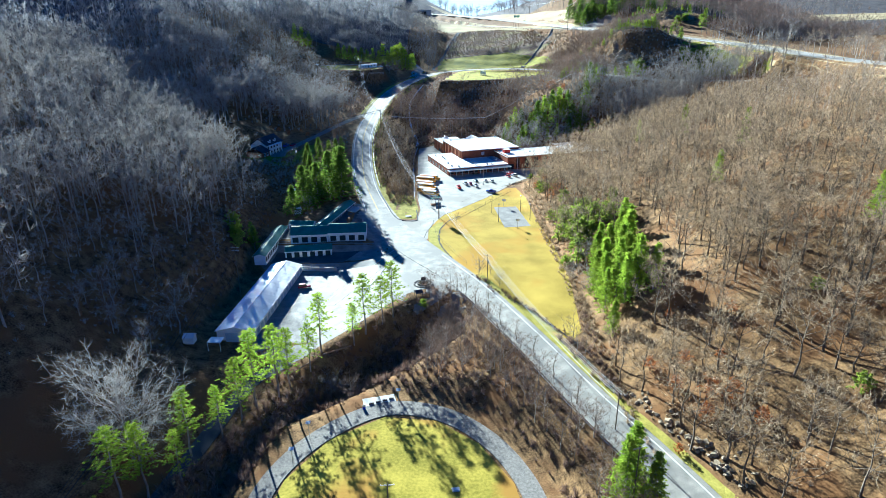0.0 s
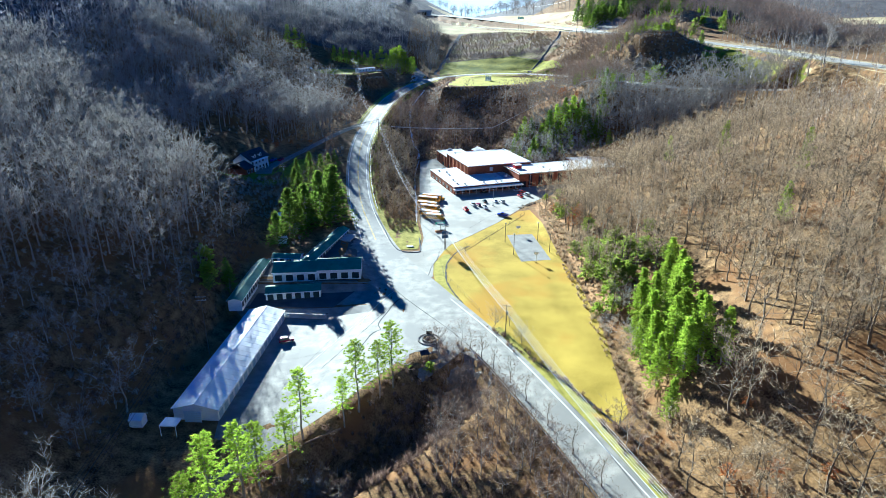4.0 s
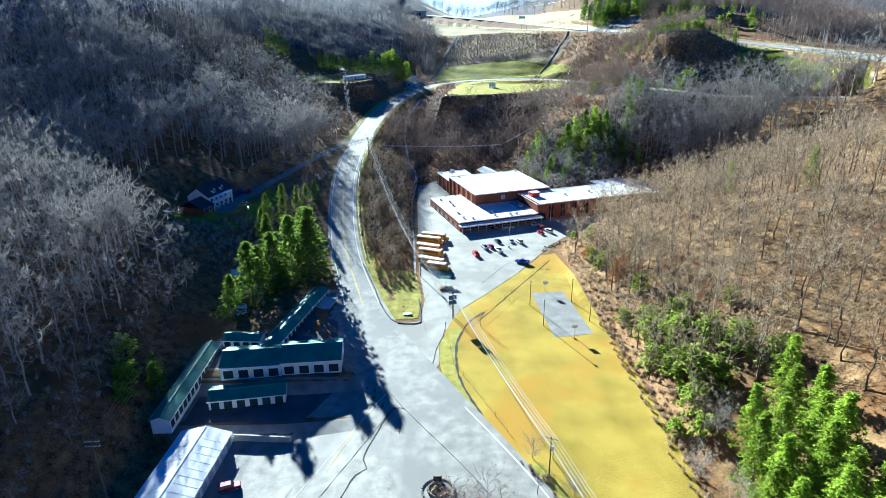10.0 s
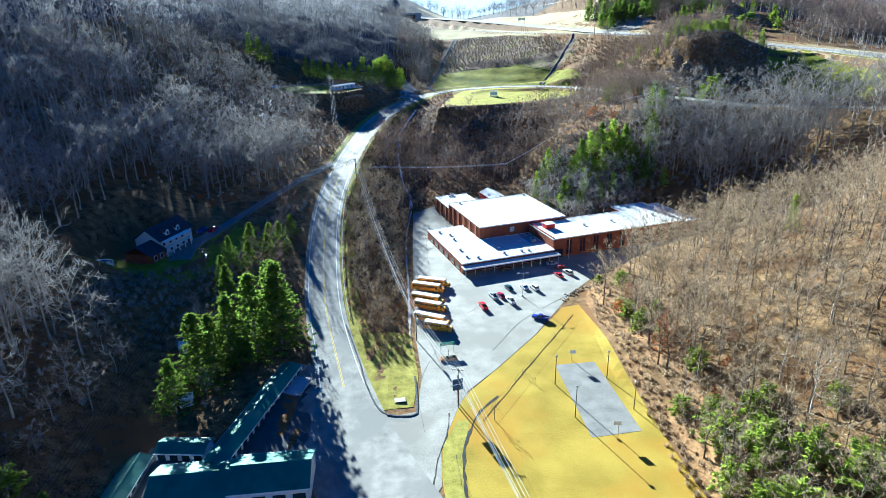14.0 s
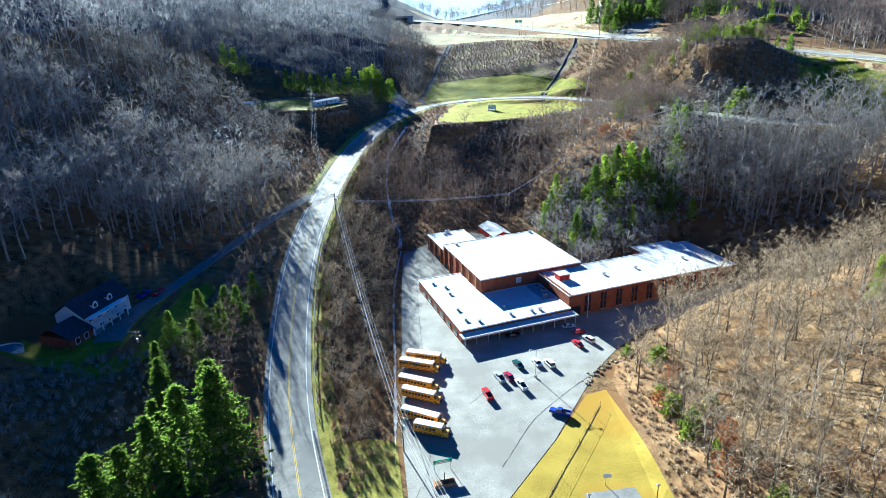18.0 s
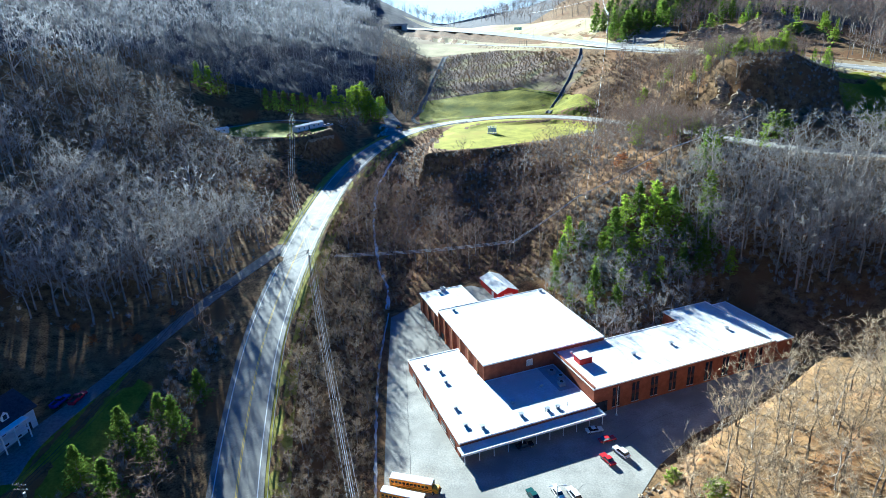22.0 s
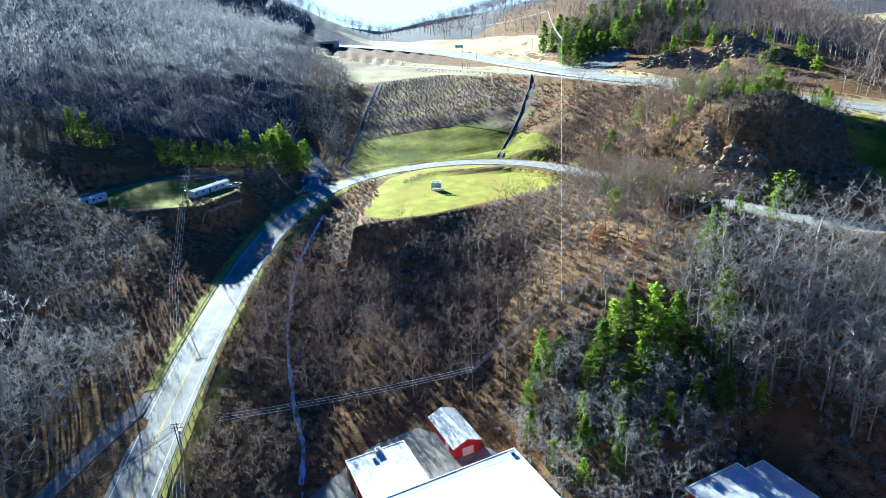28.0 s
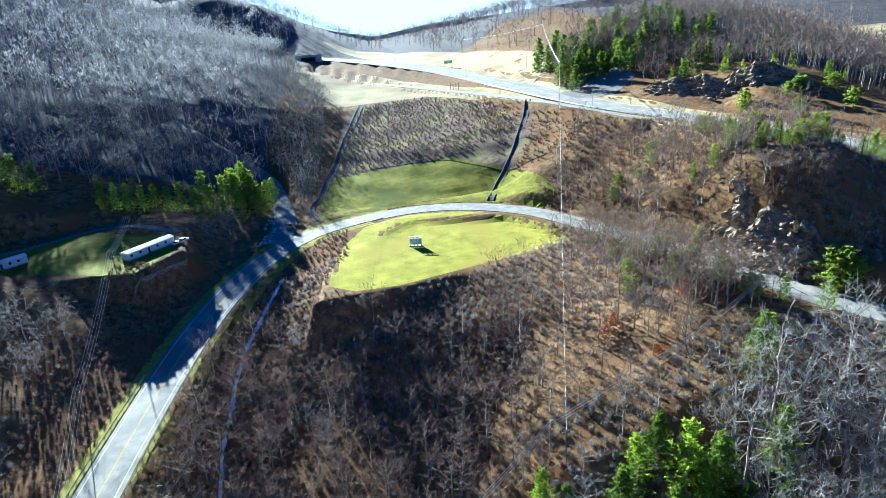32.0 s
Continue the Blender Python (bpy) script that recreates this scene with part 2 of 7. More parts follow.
# ---- the land ----
SECTIONS = [
    (-300, [(-900, 240), (-400, 150), (-250, 100), (-150, 55), (-100, 22), (-75, 4), (0, -12), (60, -2), (80, 12), (110, 36), (150, 58), (250, 85), (400, 90), (900, 140)]),
    (100, [(-900, 240), (-400, 140), (-250, 95), (-150, 48), (-100, 14), (-85, 2), (-70, -3), (-50, -6), (-35, -8), (0, -8), (20, -6), (36, -1.5), (45, -0.5), (57, -0.5), (64, 4), (80, 16), (110, 36), (150, 56), (250, 85), (400, 80), (900, 120)]),
    (160, [(-900, 240), (-400, 140), (-250, 95), (-150, 46), (-100, 14), (-85, 1), (-75, -4), (-50, -4), (-38, -6), (-22, -8), (0, -6), (13, -2), (20, -0.3), (48, 0), (56, 8), (80, 26), (110, 42), (150, 57), (250, 80), (400, 75), (900, 110)]),
    (205, [(-900, 240), (-400, 140), (-250, 95), (-150, 44), (-95, 12), (-80, 0), (-70, -4), (-45, -3.5), (-20, -1), (0, 0), (46, 0), (54, 6), (80, 26), (110, 41), (150, 56), (250, 78), (900, 110)]),
    (250, [(-900, 240), (-400, 150), (-250, 100), (-150, 42), (-100, 17), (-80, 4), (-65, 0), (-40, 0.5), (-20, 0), (45, 0), (52, 5), (75, 20), (100, 32), (150, 52), (250, 72), (900, 110)]),
    (300, [(-900, 240), (-400, 150), (-250, 100), (-150, 40), (-110, 20), (-85, 9), (-70, 5), (-60, 3), (-33, 3), (-24, 1), (-15, 0), (35, 0), (42, 2), (60, 9), (85, 24), (110, 35), (150, 46), (250, 66), (900, 110)]),
    (350, [(-900, 240), (-400, 150), (-250, 95), (-150, 32), (-112, 18), (-95, 16), (-80, 14), (-68, 10), (-56, 9), (-42, 8.5), (-36, 6), (-24, 1), (-18, 0), (48, 0), (60, 6), (80, 12), (110, 20), (150, 32), (218, 50), (228, 62), (252, 63), (300, 60), (900, 110)]),
    (400, [(-900, 240), (-400, 150), (-250, 100), (-150, 40), (-110, 20), (-80, 16), (-66, 16), (-50, 16), (-42, 12), (-28, 3), (-18, 0.5), (40, 0.5), (112, 0), (125, 2), (150, 16), (180, 34), (215, 50), (228, 65), (252, 66), (300, 62), (900, 110)]),
    (450, [(-900, 240), (-400, 160), (-250, 110), (-150, 45), (-110, 25), (-85, 19), (-66, 20), (-52, 20), (-44, 17), (-28, 6), (-19, 2), (20, 1), (35, 3), (60, 7), (90, 12), (115, 16), (150, 23), (175, 35), (190, 44), (200, 47), (213, 50), (227, 66.5), (252, 67.5), (300, 65), (900, 110)]),
    (480, [(-900, 245), (-400, 164), (-250, 112), (-155, 50), (-110, 31), (-83, 23), (-65, 22), (-50, 22), (-43, 19), (-29, 6), (-17, 2.5), (20, 3), (43, 8), (70, 23), (97, 37), (115, 42.5), (135, 44.5), (150, 45), (165, 45), (185, 46), (206, 50), (226, 68), (252, 68.5), (300, 66), (900, 110)]),
    (520, [(-900, 250), (-400, 170), (-250, 115), (-160, 58), (-110, 38), (-80, 28), (-64, 25), (-48, 24.5), (-42, 22), (-30, 14), (-15, 8), (20, 9), (50, 18), (80, 34), (104, 43), (124, 48.5), (136, 47), (145, 45.3), (152, 47), (160, 54), (175, 58), (195, 57), (212, 57), (226, 69), (255, 69.5), (300, 68), (900, 110)]),
    (537, [(-900, 250), (-400, 171), (-250, 115.5), (-160, 60), (-110, 40), (-79, 29.5), (-64, 26), (-47.5, 25.3), (-41, 23), (-27, 15.5), (-12, 11), (15, 14), (50, 24), (83, 36), (104, 44), (118, 47), (128, 45.5), (139, 44.5), (144, 47), (147, 60), (150, 76), (160, 79), (180, 76), (200, 70), (214, 68), (225, 69.5), (255, 70), (300, 69), (900, 110)]),
    (548, [(-900, 250), (-400, 172), (-250, 116), (-160, 62), (-110, 42), (-78, 31), (-64, 27), (-47, 26), (-40, 24), (-25, 17), (-10, 18), (10, 24), (50, 30), (85, 38), (104, 44.5), (118, 47), (126, 45), (134, 44), (140, 49), (145, 66), (150, 78), (165, 82), (183, 82), (200, 74), (214, 69), (225, 70), (255, 71), (300, 70), (900, 110)]),
    (580, [(-900, 250), (-400, 175), (-250, 118), (-160, 66), (-110, 46), (-75, 34), (-62, 28.5), (-46, 28), (-38, 26), (-20, 24), (-8, 30), (4, 37), (40, 39), (95, 40), (110, 41), (122, 42.6), (132, 48), (140, 62), (148, 74), (158, 81), (176, 82), (190, 77), (205, 74), (240, 74), (300, 70), (400, 58), (900, 90)]),
    (625, [(-900, 250), (-400, 180), (-250, 122), (-200, 88), (-140, 52), (-110, 46), (-70, 44), (-60, 37), (-50, 31.5), (-38, 31.5), (-25, 33), (0, 38), (30, 40), (70, 41), (100, 42), (118, 47), (150, 66), (165, 75), (185, 77), (200, 76.5), (236, 79), (255, 82), (275, 80), (400, 56), (900, 90)]),
    (670, [(-900, 255), (-400, 185), (-250, 112), (-200, 84), (-130, 55), (-90, 47), (-60, 41), (-40, 37), (-20, 37.5), (0, 40), (60, 41.5), (85, 44), (105, 55), (130, 66), (170, 76), (196, 78), (212, 79), (232, 91), (270, 92), (300, 84), (400, 62), (900, 85)]),
    (740, [(-900, 260), (-400, 175), (-250, 116), (-150, 78), (-90, 64), (-45, 50), (-15, 47), (10, 52), (60, 60), (100, 68), (130, 75), (170, 78), (230, 96), (300, 98), (380, 78), (500, 62), (900, 80)]),
    (840, [(-900, 260), (-400, 180), (-250, 124), (-185, 104), (-150, 101), (-80, 84), (-40, 75), (0, 71), (60, 74), (110, 79), (150, 84), (220, 108), (290, 118), (370, 98), (480, 64), (600, 60), (760, 66), (900, 70)]),
    (1000, [(-900, 300), (-400, 196), (-250, 142), (-150, 122), (-80, 104), (-30, 90), (60, 84), (110, 84), (150, 92), (220, 120), (300, 138), (390, 112), (450, 86), (520, 82), (640, 83), (900, 88)]),
    (1200, [(-900, 320), (-400, 230), (-250, 166), (-150, 126), (-80, 104), (-20, 95), (60, 90), (150, 100), (200, 132), (270, 146), (340, 128), (440, 90), (520, 87), (700, 92), (900, 96)]),
    (1500, [(-1200, 350), (-500, 275), (-300, 228), (-150, 186), (-60, 138), (20, 100), (80, 92), (200, 124), (330, 150), (460, 122), (640, 118), (1000, 150)]),
    (2500, [(-1800, 420), (-900, 330), (-500, 268), (-250, 204), (-60, 126), (60, 90), (300, 120), (600, 140), (1000, 150), (1500, 175), (2000, 260)]),
    (4800, [(-3500, 600), (-1300, 430), (-600, 290), (-150, 140), (150, 90), (500, 150), (1200, 200), (2500, 320), (3500, 430)]),
]
SEC_Y = np.array([s[0] for s in SECTIONS], float)


def smooth(t):
    t = np.clip(t, 0, 1)
    return t * t * (3 - 2 * t)


def raw_height(x, y):
    x, y = np.asarray(x, float), np.asarray(y, float)
    rows = np.array([np.interp(x, [p[0] for p in s[1]], [p[1] for p in s[1]]) for s in SECTIONS])
    k = np.clip(np.searchsorted(SEC_Y, y, side="right") - 1, 0, len(SEC_Y) - 2)
    f = np.clip((y - SEC_Y[k]) / (SEC_Y[k + 1] - SEC_Y[k]), 0, 1)
    lo, hi = np.take_along_axis(rows, k[None], 0)[0], np.take_along_axis(rows, k[None] + 1, 0)[0]
    return lo + (hi - lo) * f


def catmull(points, step=2.0):
    """A smooth line through points of any width, sampled every step metres."""
    p = np.array(points, float)
    p = np.vstack([2 * p[0] - p[1], p, 2 * p[-1] - p[-2]])
    out = []
    for i in range(1, len(p) - 2):
        n = max(2, int(np.linalg.norm((p[i + 1] - p[i])[:2]) / step))
        for t in np.arange(n) / n:
            a, b, c, d = p[i - 1], p[i], p[i + 1], p[i + 2]
            out.append(0.5 * (2 * b + (c - a) * t + (2 * a - 5 * b + 4 * c - d) * t * t + (3 * b - a - 3 * c + d) * t ** 3))
    out.append(p[-2])
    return np.array(out)


# centre line: x, y, z, half width
MAIN = catmull([(70, 40, -0.5, 5.6), (49.5, 98, -0.3, 5.6), (36.5, 130, -0.1, 5.6), (24, 164, 0, 5.6), (8, 202, 0, 6), (-12, 237, 0, 8), (-28, 268, 0.2, 8.5), (-38, 300, 2.4, 6.6), (-46, 330, 6.2, 6.3),
                (-52.5, 370, 11.5, 6.3), (-56, 410, 17, 6.3), (-56.5, 460, 21.2, 6.3), (-54.5, 510, 24.5, 6.3), (-49, 565, 28, 6.5), (-37, 610, 32, 6.5), (-19, 636, 36, 6.5),
                (5, 648, 38.8, 6.2), (36, 656, 40.2, 6), (66, 651, 41, 6), (93, 632, 41.6, 6), (110, 606, 42, 6), (125, 575, 43, 6), (139, 537, 44.5, 6), (150, 506, 45.3, 6), (166, 486, 45, 5.5), (182, 470, 46, 5.5), (200, 455, 47, 5.5), (221, 438, 48.5, 5.5)])
SIDE = catmull([(-28, 640, 34.8, 7), (-27, 668, 36.5, 6), (-33, 705, 39, 4.5), (-42, 738, 43, 4), (-60, 765, 50, 4), (-90, 790, 62, 4)])
HIGHWAY = catmull([(262, -250, 84, 9), (252, 60, 80, 9), (246, 160, 77, 9), (241, 250, 70.5, 9), (240, 330, 66.5, 9), (241, 400, 66.5, 9), (240, 460, 68, 9), (237, 515, 69.6, 9), (226, 562, 71.5, 9), (203, 606, 75, 9), (181, 650, 77.2, 10), (158, 725, 78.6, 12), (133, 850, 82, 15), (102, 980, 86, 17), (45, 1090, 92, 17), (-30, 1182, 98, 15), (-150, 1290, 107, 13), (-330, 1420, 116, 12), (-600, 1600, 126, 12)])
RAMP = catmull([(160, 660, 77, 2), (139, 735, 78.2, 4), (108, 820, 78, 5), (66, 900, 79, 5), (18, 980, 81, 5), (-14, 1040, 82.5, 5), (-34, 1085, 83, 5)])
HOUSEDRIVE = catmull([(-63, 470, 21.6, 3.2), (-74, 440, 20.5, 2.6), (-84, 410, 18.5, 2.4), (-92, 380, 17.4, 2.4), (-98, 356, 17, 3.5), (-97, 342, 17, 4)], 2)
TRAILERROAD = catmull([(-72, 640, 45.5, 2), (-95, 655, 46, 2), (-112, 655, 46, 2), (-128, 640, 46, 2), (-150, 622, 46, 2)], 2)
LOOP = catmull([(-43, 92, -8, 2.6), (-40, 112, -8, 2.6), (-31, 127, -8, 2.8), (-17, 137, -8, 3), (-2, 135, -8, 3), (10, 125, -8, 2.8), (18, 110, -8, 2.6), (22, 90, -8, 2.6)], 2)
LOWERLANE = catmull([(-48, 156, -4.6, 3), (-56, 145, -5.4, 2.4), (-60, 125, -6.6, 2.4), (-64, 100, -7.5, 2.4)], 2)
HILLLANE = catmull([(-164, 398, 45, 2.2), (-156, 425, 45.5, 2.2), (-151, 460, 47.5, 2.2), (-151, 495, 52, 2.2), (-158, 530, 59, 2.2)], 2)
ROADS = {"hillside_lane": HILLLANE, "main_road": MAIN, "side_road": SIDE, "highway": HIGHWAY, "ramp": RAMP, "house_drive": HOUSEDRIVE, "trailer_road": TRAILERROAD, "loop_drive": LOOP, "lower_lane": LOWERLANE}

# flat places: outline and the plane z = a + b x + c y
FLAT_LOT = [(-14, 286), (-17, 330), (-19, 380), (-20, 445), (10, 470), (34, 452), (46, 420), (100, 436), (112, 400), (90, 380), (60, 362), (44, 345), (34, 318), (20, 300), (0, 284)]
FLAT_FIELD = [(-16, 250), (2, 284), (34, 322), (42, 285), (46, 240), (46, 195), (42, 163), (30, 160), (10, 205), (-10, 205), (-25, 225), (-36, 245), (-30, 275), (-16, 276)]
FLAT_STORE = [(-62, 160), (-40, 158), (-22, 178), (-8, 196), (-10, 212), (-30, 236), (-38, 262), (-46, 296), (-56, 296), (-72, 262), (-76, 225), (-78, 175)]
FLAT_HOUSE = [(-124, 338), (-98, 334), (-96, 372), (-124, 376)]
FLAT_TRAILER = [(-150, 600), (-74, 588), (-62, 612), (-70, 640), (-120, 660), (-150, 640)]
FLAT_LOOP = [(-46, 86), (-44, 128), (-20, 146), (8, 138), (24, 110), (26, 86)]
FLAT_SIGN = [(-4, 560), (4, 602), (38, 632), (80, 626), (98, 596), (70, 582), (30, 566)]


def store_plane(x, y):
    """The storage yard: low at the near end, climbing towards the far units."""
    x, y = np.asarray(x, float), np.asarray(y, float)
    z = np.interp(y, [165, 223, 227, 240.5, 243, 262, 296], [-4, -4, -2.3, -2.2, 1.0, 2.2, 3.6])
    return z * (1 - smooth((x + 50) / 36))


FLATS = [(FLAT_LOT, lambda x, y: 0 * x + np.interp(y, [290, 430, 465], [0, 0, 1.0])), (FLAT_FIELD, lambda x, y: 0 * x), (FLAT_STORE, store_plane), (FLAT_HOUSE, lambda x, y: 0 * x + 17),
         (FLAT_TRAILER, lambda x, y: 0 * x + 45.5), (FLAT_LOOP, lambda x, y: 0 * x - 8), (FLAT_SIGN, lambda x, y: 38.5 + (y - 600) * 0.02)]


def outside(poly, x, y):
    """How far places lie outside an outline; 0 within it."""
    d, inside = np.full(x.shape, 1e9), np.zeros(x.shape, bool)
    for (ax, ay), (bx, by) in zip(poly, poly[1:] + poly[:1]):
        ex, ey = bx - ax, by - ay
        t = np.clip(((x - ax) * ex + (y - ay) * ey) / (ex * ex + ey * ey), 0, 1)
        d = np.minimum(d, np.hypot(x - ax - t * ex, y - ay - t * ey))
        if ay != by:
            inside ^= ((ay > y) != (by > y)) & (x < ex * (y - ay) / (by - ay) + ax)
    return np.where(inside, 0, d)


def near_line(line, x, y):
    """Distance to a road's centre line, and the nearest sample."""
    best, idx = np.full(x.shape, 1e9), np.zeros(x.shape, int)
    for i in range(len(line)):
        d = (x - line[i, 0]) ** 2 + (y - line[i, 1]) ** 2
        closer = d < best
        best[closer], idx[closer] = d[closer], i
    return np.sqrt(best), idx


def wobble(x, y):
    return (np.sin(x * 0.061 + 1.3 * np.sin(y * 0.043)) * np.cos(y * 0.057 + 0.9 * np.sin(x * 0.037)) * 1.3 + np.sin(x * 0.19 + y * 0.11) * np.sin(y * 0.17 - x * 0.07) * 0.5)


GULLY = catmull([(-66, 92, 0, 0), (-63, 100, 0, 0), (-57, 115, 0, 0), (-49.5, 131, 0, 0), (-42, 145, 0, 0), (-33, 161, 0, 0), (-23, 171, 0, 0), (-12, 181, 0, 0), (-5, 187, 0, 0)], 2)
GULLY[:, 2:] = np.gradient(GULLY[:, :2], axis=0)


def ground_height(x, y):
    x, y = np.atleast_1d(np.asarray(x, float)), np.atleast_1d(np.asarray(y, float))
    z = raw_height(x, y)
    steep = np.clip((np.abs(raw_height(x + 4, y) - z) + np.abs(raw_height(x, y + 4) - z)) / 2.0, 0, 1.6)
    z = z + wobble(x, y) * steep
    d, i = near_line(GULLY, x, y)          # the steep bank between the lane and the loop drive, deepened to shade it
    side = (x - GULLY[i, 0]) * GULLY[i, 3] - (y - GULLY[i, 1]) * GULLY[i, 2]
    z = z - np.where((side > 0) & (d < 24), 7.5 * smooth(d / 6) * (1 - smooth((d - 9) / 11)), 0)
    for poly, plane in FLATS:
        px, py = [p[0] for p in poly], [p[1] for p in poly]
        m = (x > min(px) - 12) & (x < max(px) + 12) & (y > min(py) - 12) & (y < max(py) + 12)
        if m.any():
            w = 1 - smooth(outside(poly, x[m], y[m]) / 7)
            z[m] = z[m] * (1 - w) + plane(x[m], y[m]) * w
    for line in ROADS.values():
        lo, hi = line[:, :2].min(0) - 25, line[:, :2].max(0) + 25
        m = (x > lo[0]) & (x < hi[0]) & (y > lo[1]) & (y < hi[1])
        if m.any():
            d, i = near_line(line, x[m], y[m])
            w = 1 - smooth((d - line[i, 3] - 1.2) / 6)
            z[m] = z[m] * (1 - w) + (line[i, 2] - 0.12) * w
    return z


def mesh_ob(name, verts, faces, material=None, parent=None, label="", smooth_shade=False):
    me = bpy.data.meshes.new(name)
    me.from_pydata([tuple(v) for v in verts], [], [tuple(f) for f in faces])
    me.update()
    ob = new(name, me)
    if material:
        me.materials.append(material)
    if smooth_shade:
        me.polygons.foreach_set("use_smooth", np.ones(len(me.polygons), bool))
    ob.parent = parent
    if label:
        ob["label"] = label
    return ob


def axis(core_lo, core_hi, step, far_lo, far_hi):
    core = np.arange(core_lo, core_hi + 0.1, step)
    out_hi, out_lo, s = [core_hi], [core_lo], step
    while out_hi[-1] < far_hi:
        s *= 1.16
        out_hi.append(out_hi[-1] + s)
    s = step
    while out_lo[-1] > far_lo:
        s *= 1.16
        out_lo.append(out_lo[-1] - s)
    return np.array(out_lo[:0:-1] + list(core) + out_hi[1:])


GX, GY = axis(-170, 230, 2.5, -3500, 3500), axis(80, 850, 2.5, -900, 4800)
XX, YY = np.meshgrid(GX, GY)
ZZ = ground_height(XX.ravel(), YY.ravel())
nx, ny = len(GX), len(GY)
ii = np.arange(nx * ny).reshape(ny, nx)
quads = np.stack([ii[:-1, :-1], ii[:-1, 1:], ii[1:, 1:], ii[1:, :-1]], -1).reshape(-1, 4)
ground = mesh_ob("ground", np.stack([XX.ravel(), YY.ravel(), ZZ], 1), quads, LITTER, smooth_shade=True)
ground.data.materials.append(FARWOODSHADE)
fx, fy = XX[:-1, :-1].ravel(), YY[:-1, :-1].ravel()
# Far hills and the upper west slope take the darker, shade-toned ground.
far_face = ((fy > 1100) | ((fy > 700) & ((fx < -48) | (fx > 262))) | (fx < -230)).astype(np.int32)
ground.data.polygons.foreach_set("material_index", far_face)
tagged(ground, "steep valley floor and hillsides under brown leaf litter", "ground", kind="structure")
ZG = ZZ.reshape(ny, nx)


def height(x, y):
    """The ground's height at one place or many, read from the built sheet."""
    x, y = np.atleast_1d(np.asarray(x, float)), np.atleast_1d(np.asarray(y, float))
    i = np.clip(np.searchsorted(GX, x, side="right") - 1, 0, nx - 2)
    j = np.clip(np.searchsorted(GY, y, side="right") - 1, 0, ny - 2)
    fx, fy = (x - GX[i]) / (GX[i + 1] - GX[i]), (y - GY[j]) / (GY[j + 1] - GY[j])
    return (ZG[j, i] * (1 - fx) + ZG[j, i + 1] * fx) * (1 - fy) + (ZG[j + 1, i] * (1 - fx) + ZG[j + 1, i + 1] * fx) * fy


def h1(x, y):
    return float(height(x, y)[0])


def strip(name, line, material, left, right, lift=0.05, label="", category="", parent=None, kind="structure", skirt=0.25):
    """A band along a centre line between two offsets (numbers, or shares of the half width when given as strings), with a skirt into the ground."""
    d = np.gradient(line[:, :2], axis=0)
    d /= np.linalg.norm(d, axis=1)[:, None]
    side = np.stack([d[:, 1], -d[:, 0]], 1)
    a = line[:, 3] * left if abs(left) <= 1 else np.full(len(line), left)
    b = line[:, 3] * right if abs(right) <= 1 else np.full(len(line), right)
    v = []
    for k in range(len(line)):
        pa, pb = line[k, :2] + side[k] * a[k], line[k, :2] + side[k] * b[k]
        z = line[k, 2] + lift
        v += [(*pa, z - skirt), (*pa, z), (*pb, z), (*pb, z - skirt)]
    f = [(4 * k + j, 4 * k + j + 1, 4 * k + j + 5, 4 * k + j + 4) for k in range(len(line) - 1) for j in range(3)]
    ob = mesh_ob(name, v, f, material, parent)
    return tagged(ob, label, category, kind=kind) if not parent else ob


def sheet(name, poly, material, lift, label="", category="", plane=None, step=4.0):
    """A ground covering with the given outline, laid on the land."""
    bm = bmesh.new()
    bm.faces.new([bm.verts.new((x, y, 0)) for x, y in poly])
    xs, ys = [p[0] for p in poly], [p[1] for p in poly]
    for k in range(1, int((max(xs) - min(xs)) / step) + 1):
        bmesh.ops.bisect_plane(bm, geom=bm.verts[:] + bm.edges[:] + bm.faces[:], plane_co=(min(xs) + k * step, 0, 0), plane_no=(1, 0, 0))
    for k in range(1, int((max(ys) - min(ys)) / step) + 1):
        bmesh.ops.bisect_plane(bm, geom=bm.verts[:] + bm.edges[:] + bm.faces[:], plane_co=(0, min(ys) + k * step, 0), plane_no=(0, 1, 0))
    for v in bm.verts:
        v.co.z = (float(plane(np.array([v.co.x]), np.array([v.co.y]))[0]) if plane else h1(v.co.x, v.co.y)) + lift
    bmesh.ops.triangulate(bm, faces=bm.faces[:])
    bmesh.ops.recalc_face_normals(bm, faces=bm.faces[:])
    if bm.faces and sum(f.normal.z for f in bm.faces) < 0:
        bmesh.ops.reverse_faces(bm, faces=bm.faces[:])
    me = bpy.data.meshes.new(name)
    bm.to_mesh(me)
    bm.free()
    me.materials.append(material)
    return tagged(new(name, me), label, category, kind="structure")


strip("road", MAIN, ASPHALT, -1, 1, 0.06, "sun-bleached grey two-lane asphalt road through the valley", "road")
strip("side_road", SIDE, ASPHALT, -1, 1, 0.07, "grey asphalt side road climbing from the junction", "road")
strip("highway", HIGHWAY, LOT, -1, 1, 0.06, "pale wide highway on top of the embankment", "road")
strip("highway_ramp", RAMP, LOT, -1, 1, 0.07, "pale ramp road beside the highway", "road")
strip("house_drive", HOUSEDRIVE, GRAVEL, -1, 1, 0.06, "gravel drive leading to the white house", "road")
strip("hillside_lane", HILLLANE, GRAVEL, -1, 1, 0.06, "pale gravel lane on the wooded west slope", "road")
strip("trailer_road", TRAILERROAD, GRAVEL, -1, 1, 0.06, "narrow gravel lane past the trailers", "road")
strip("loop_drive", LOOP, GRAVEL, -1, 1, 0.06, "worn pale loop drive round a lawn", "road")
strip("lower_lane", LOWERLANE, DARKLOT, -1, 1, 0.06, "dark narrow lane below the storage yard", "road")

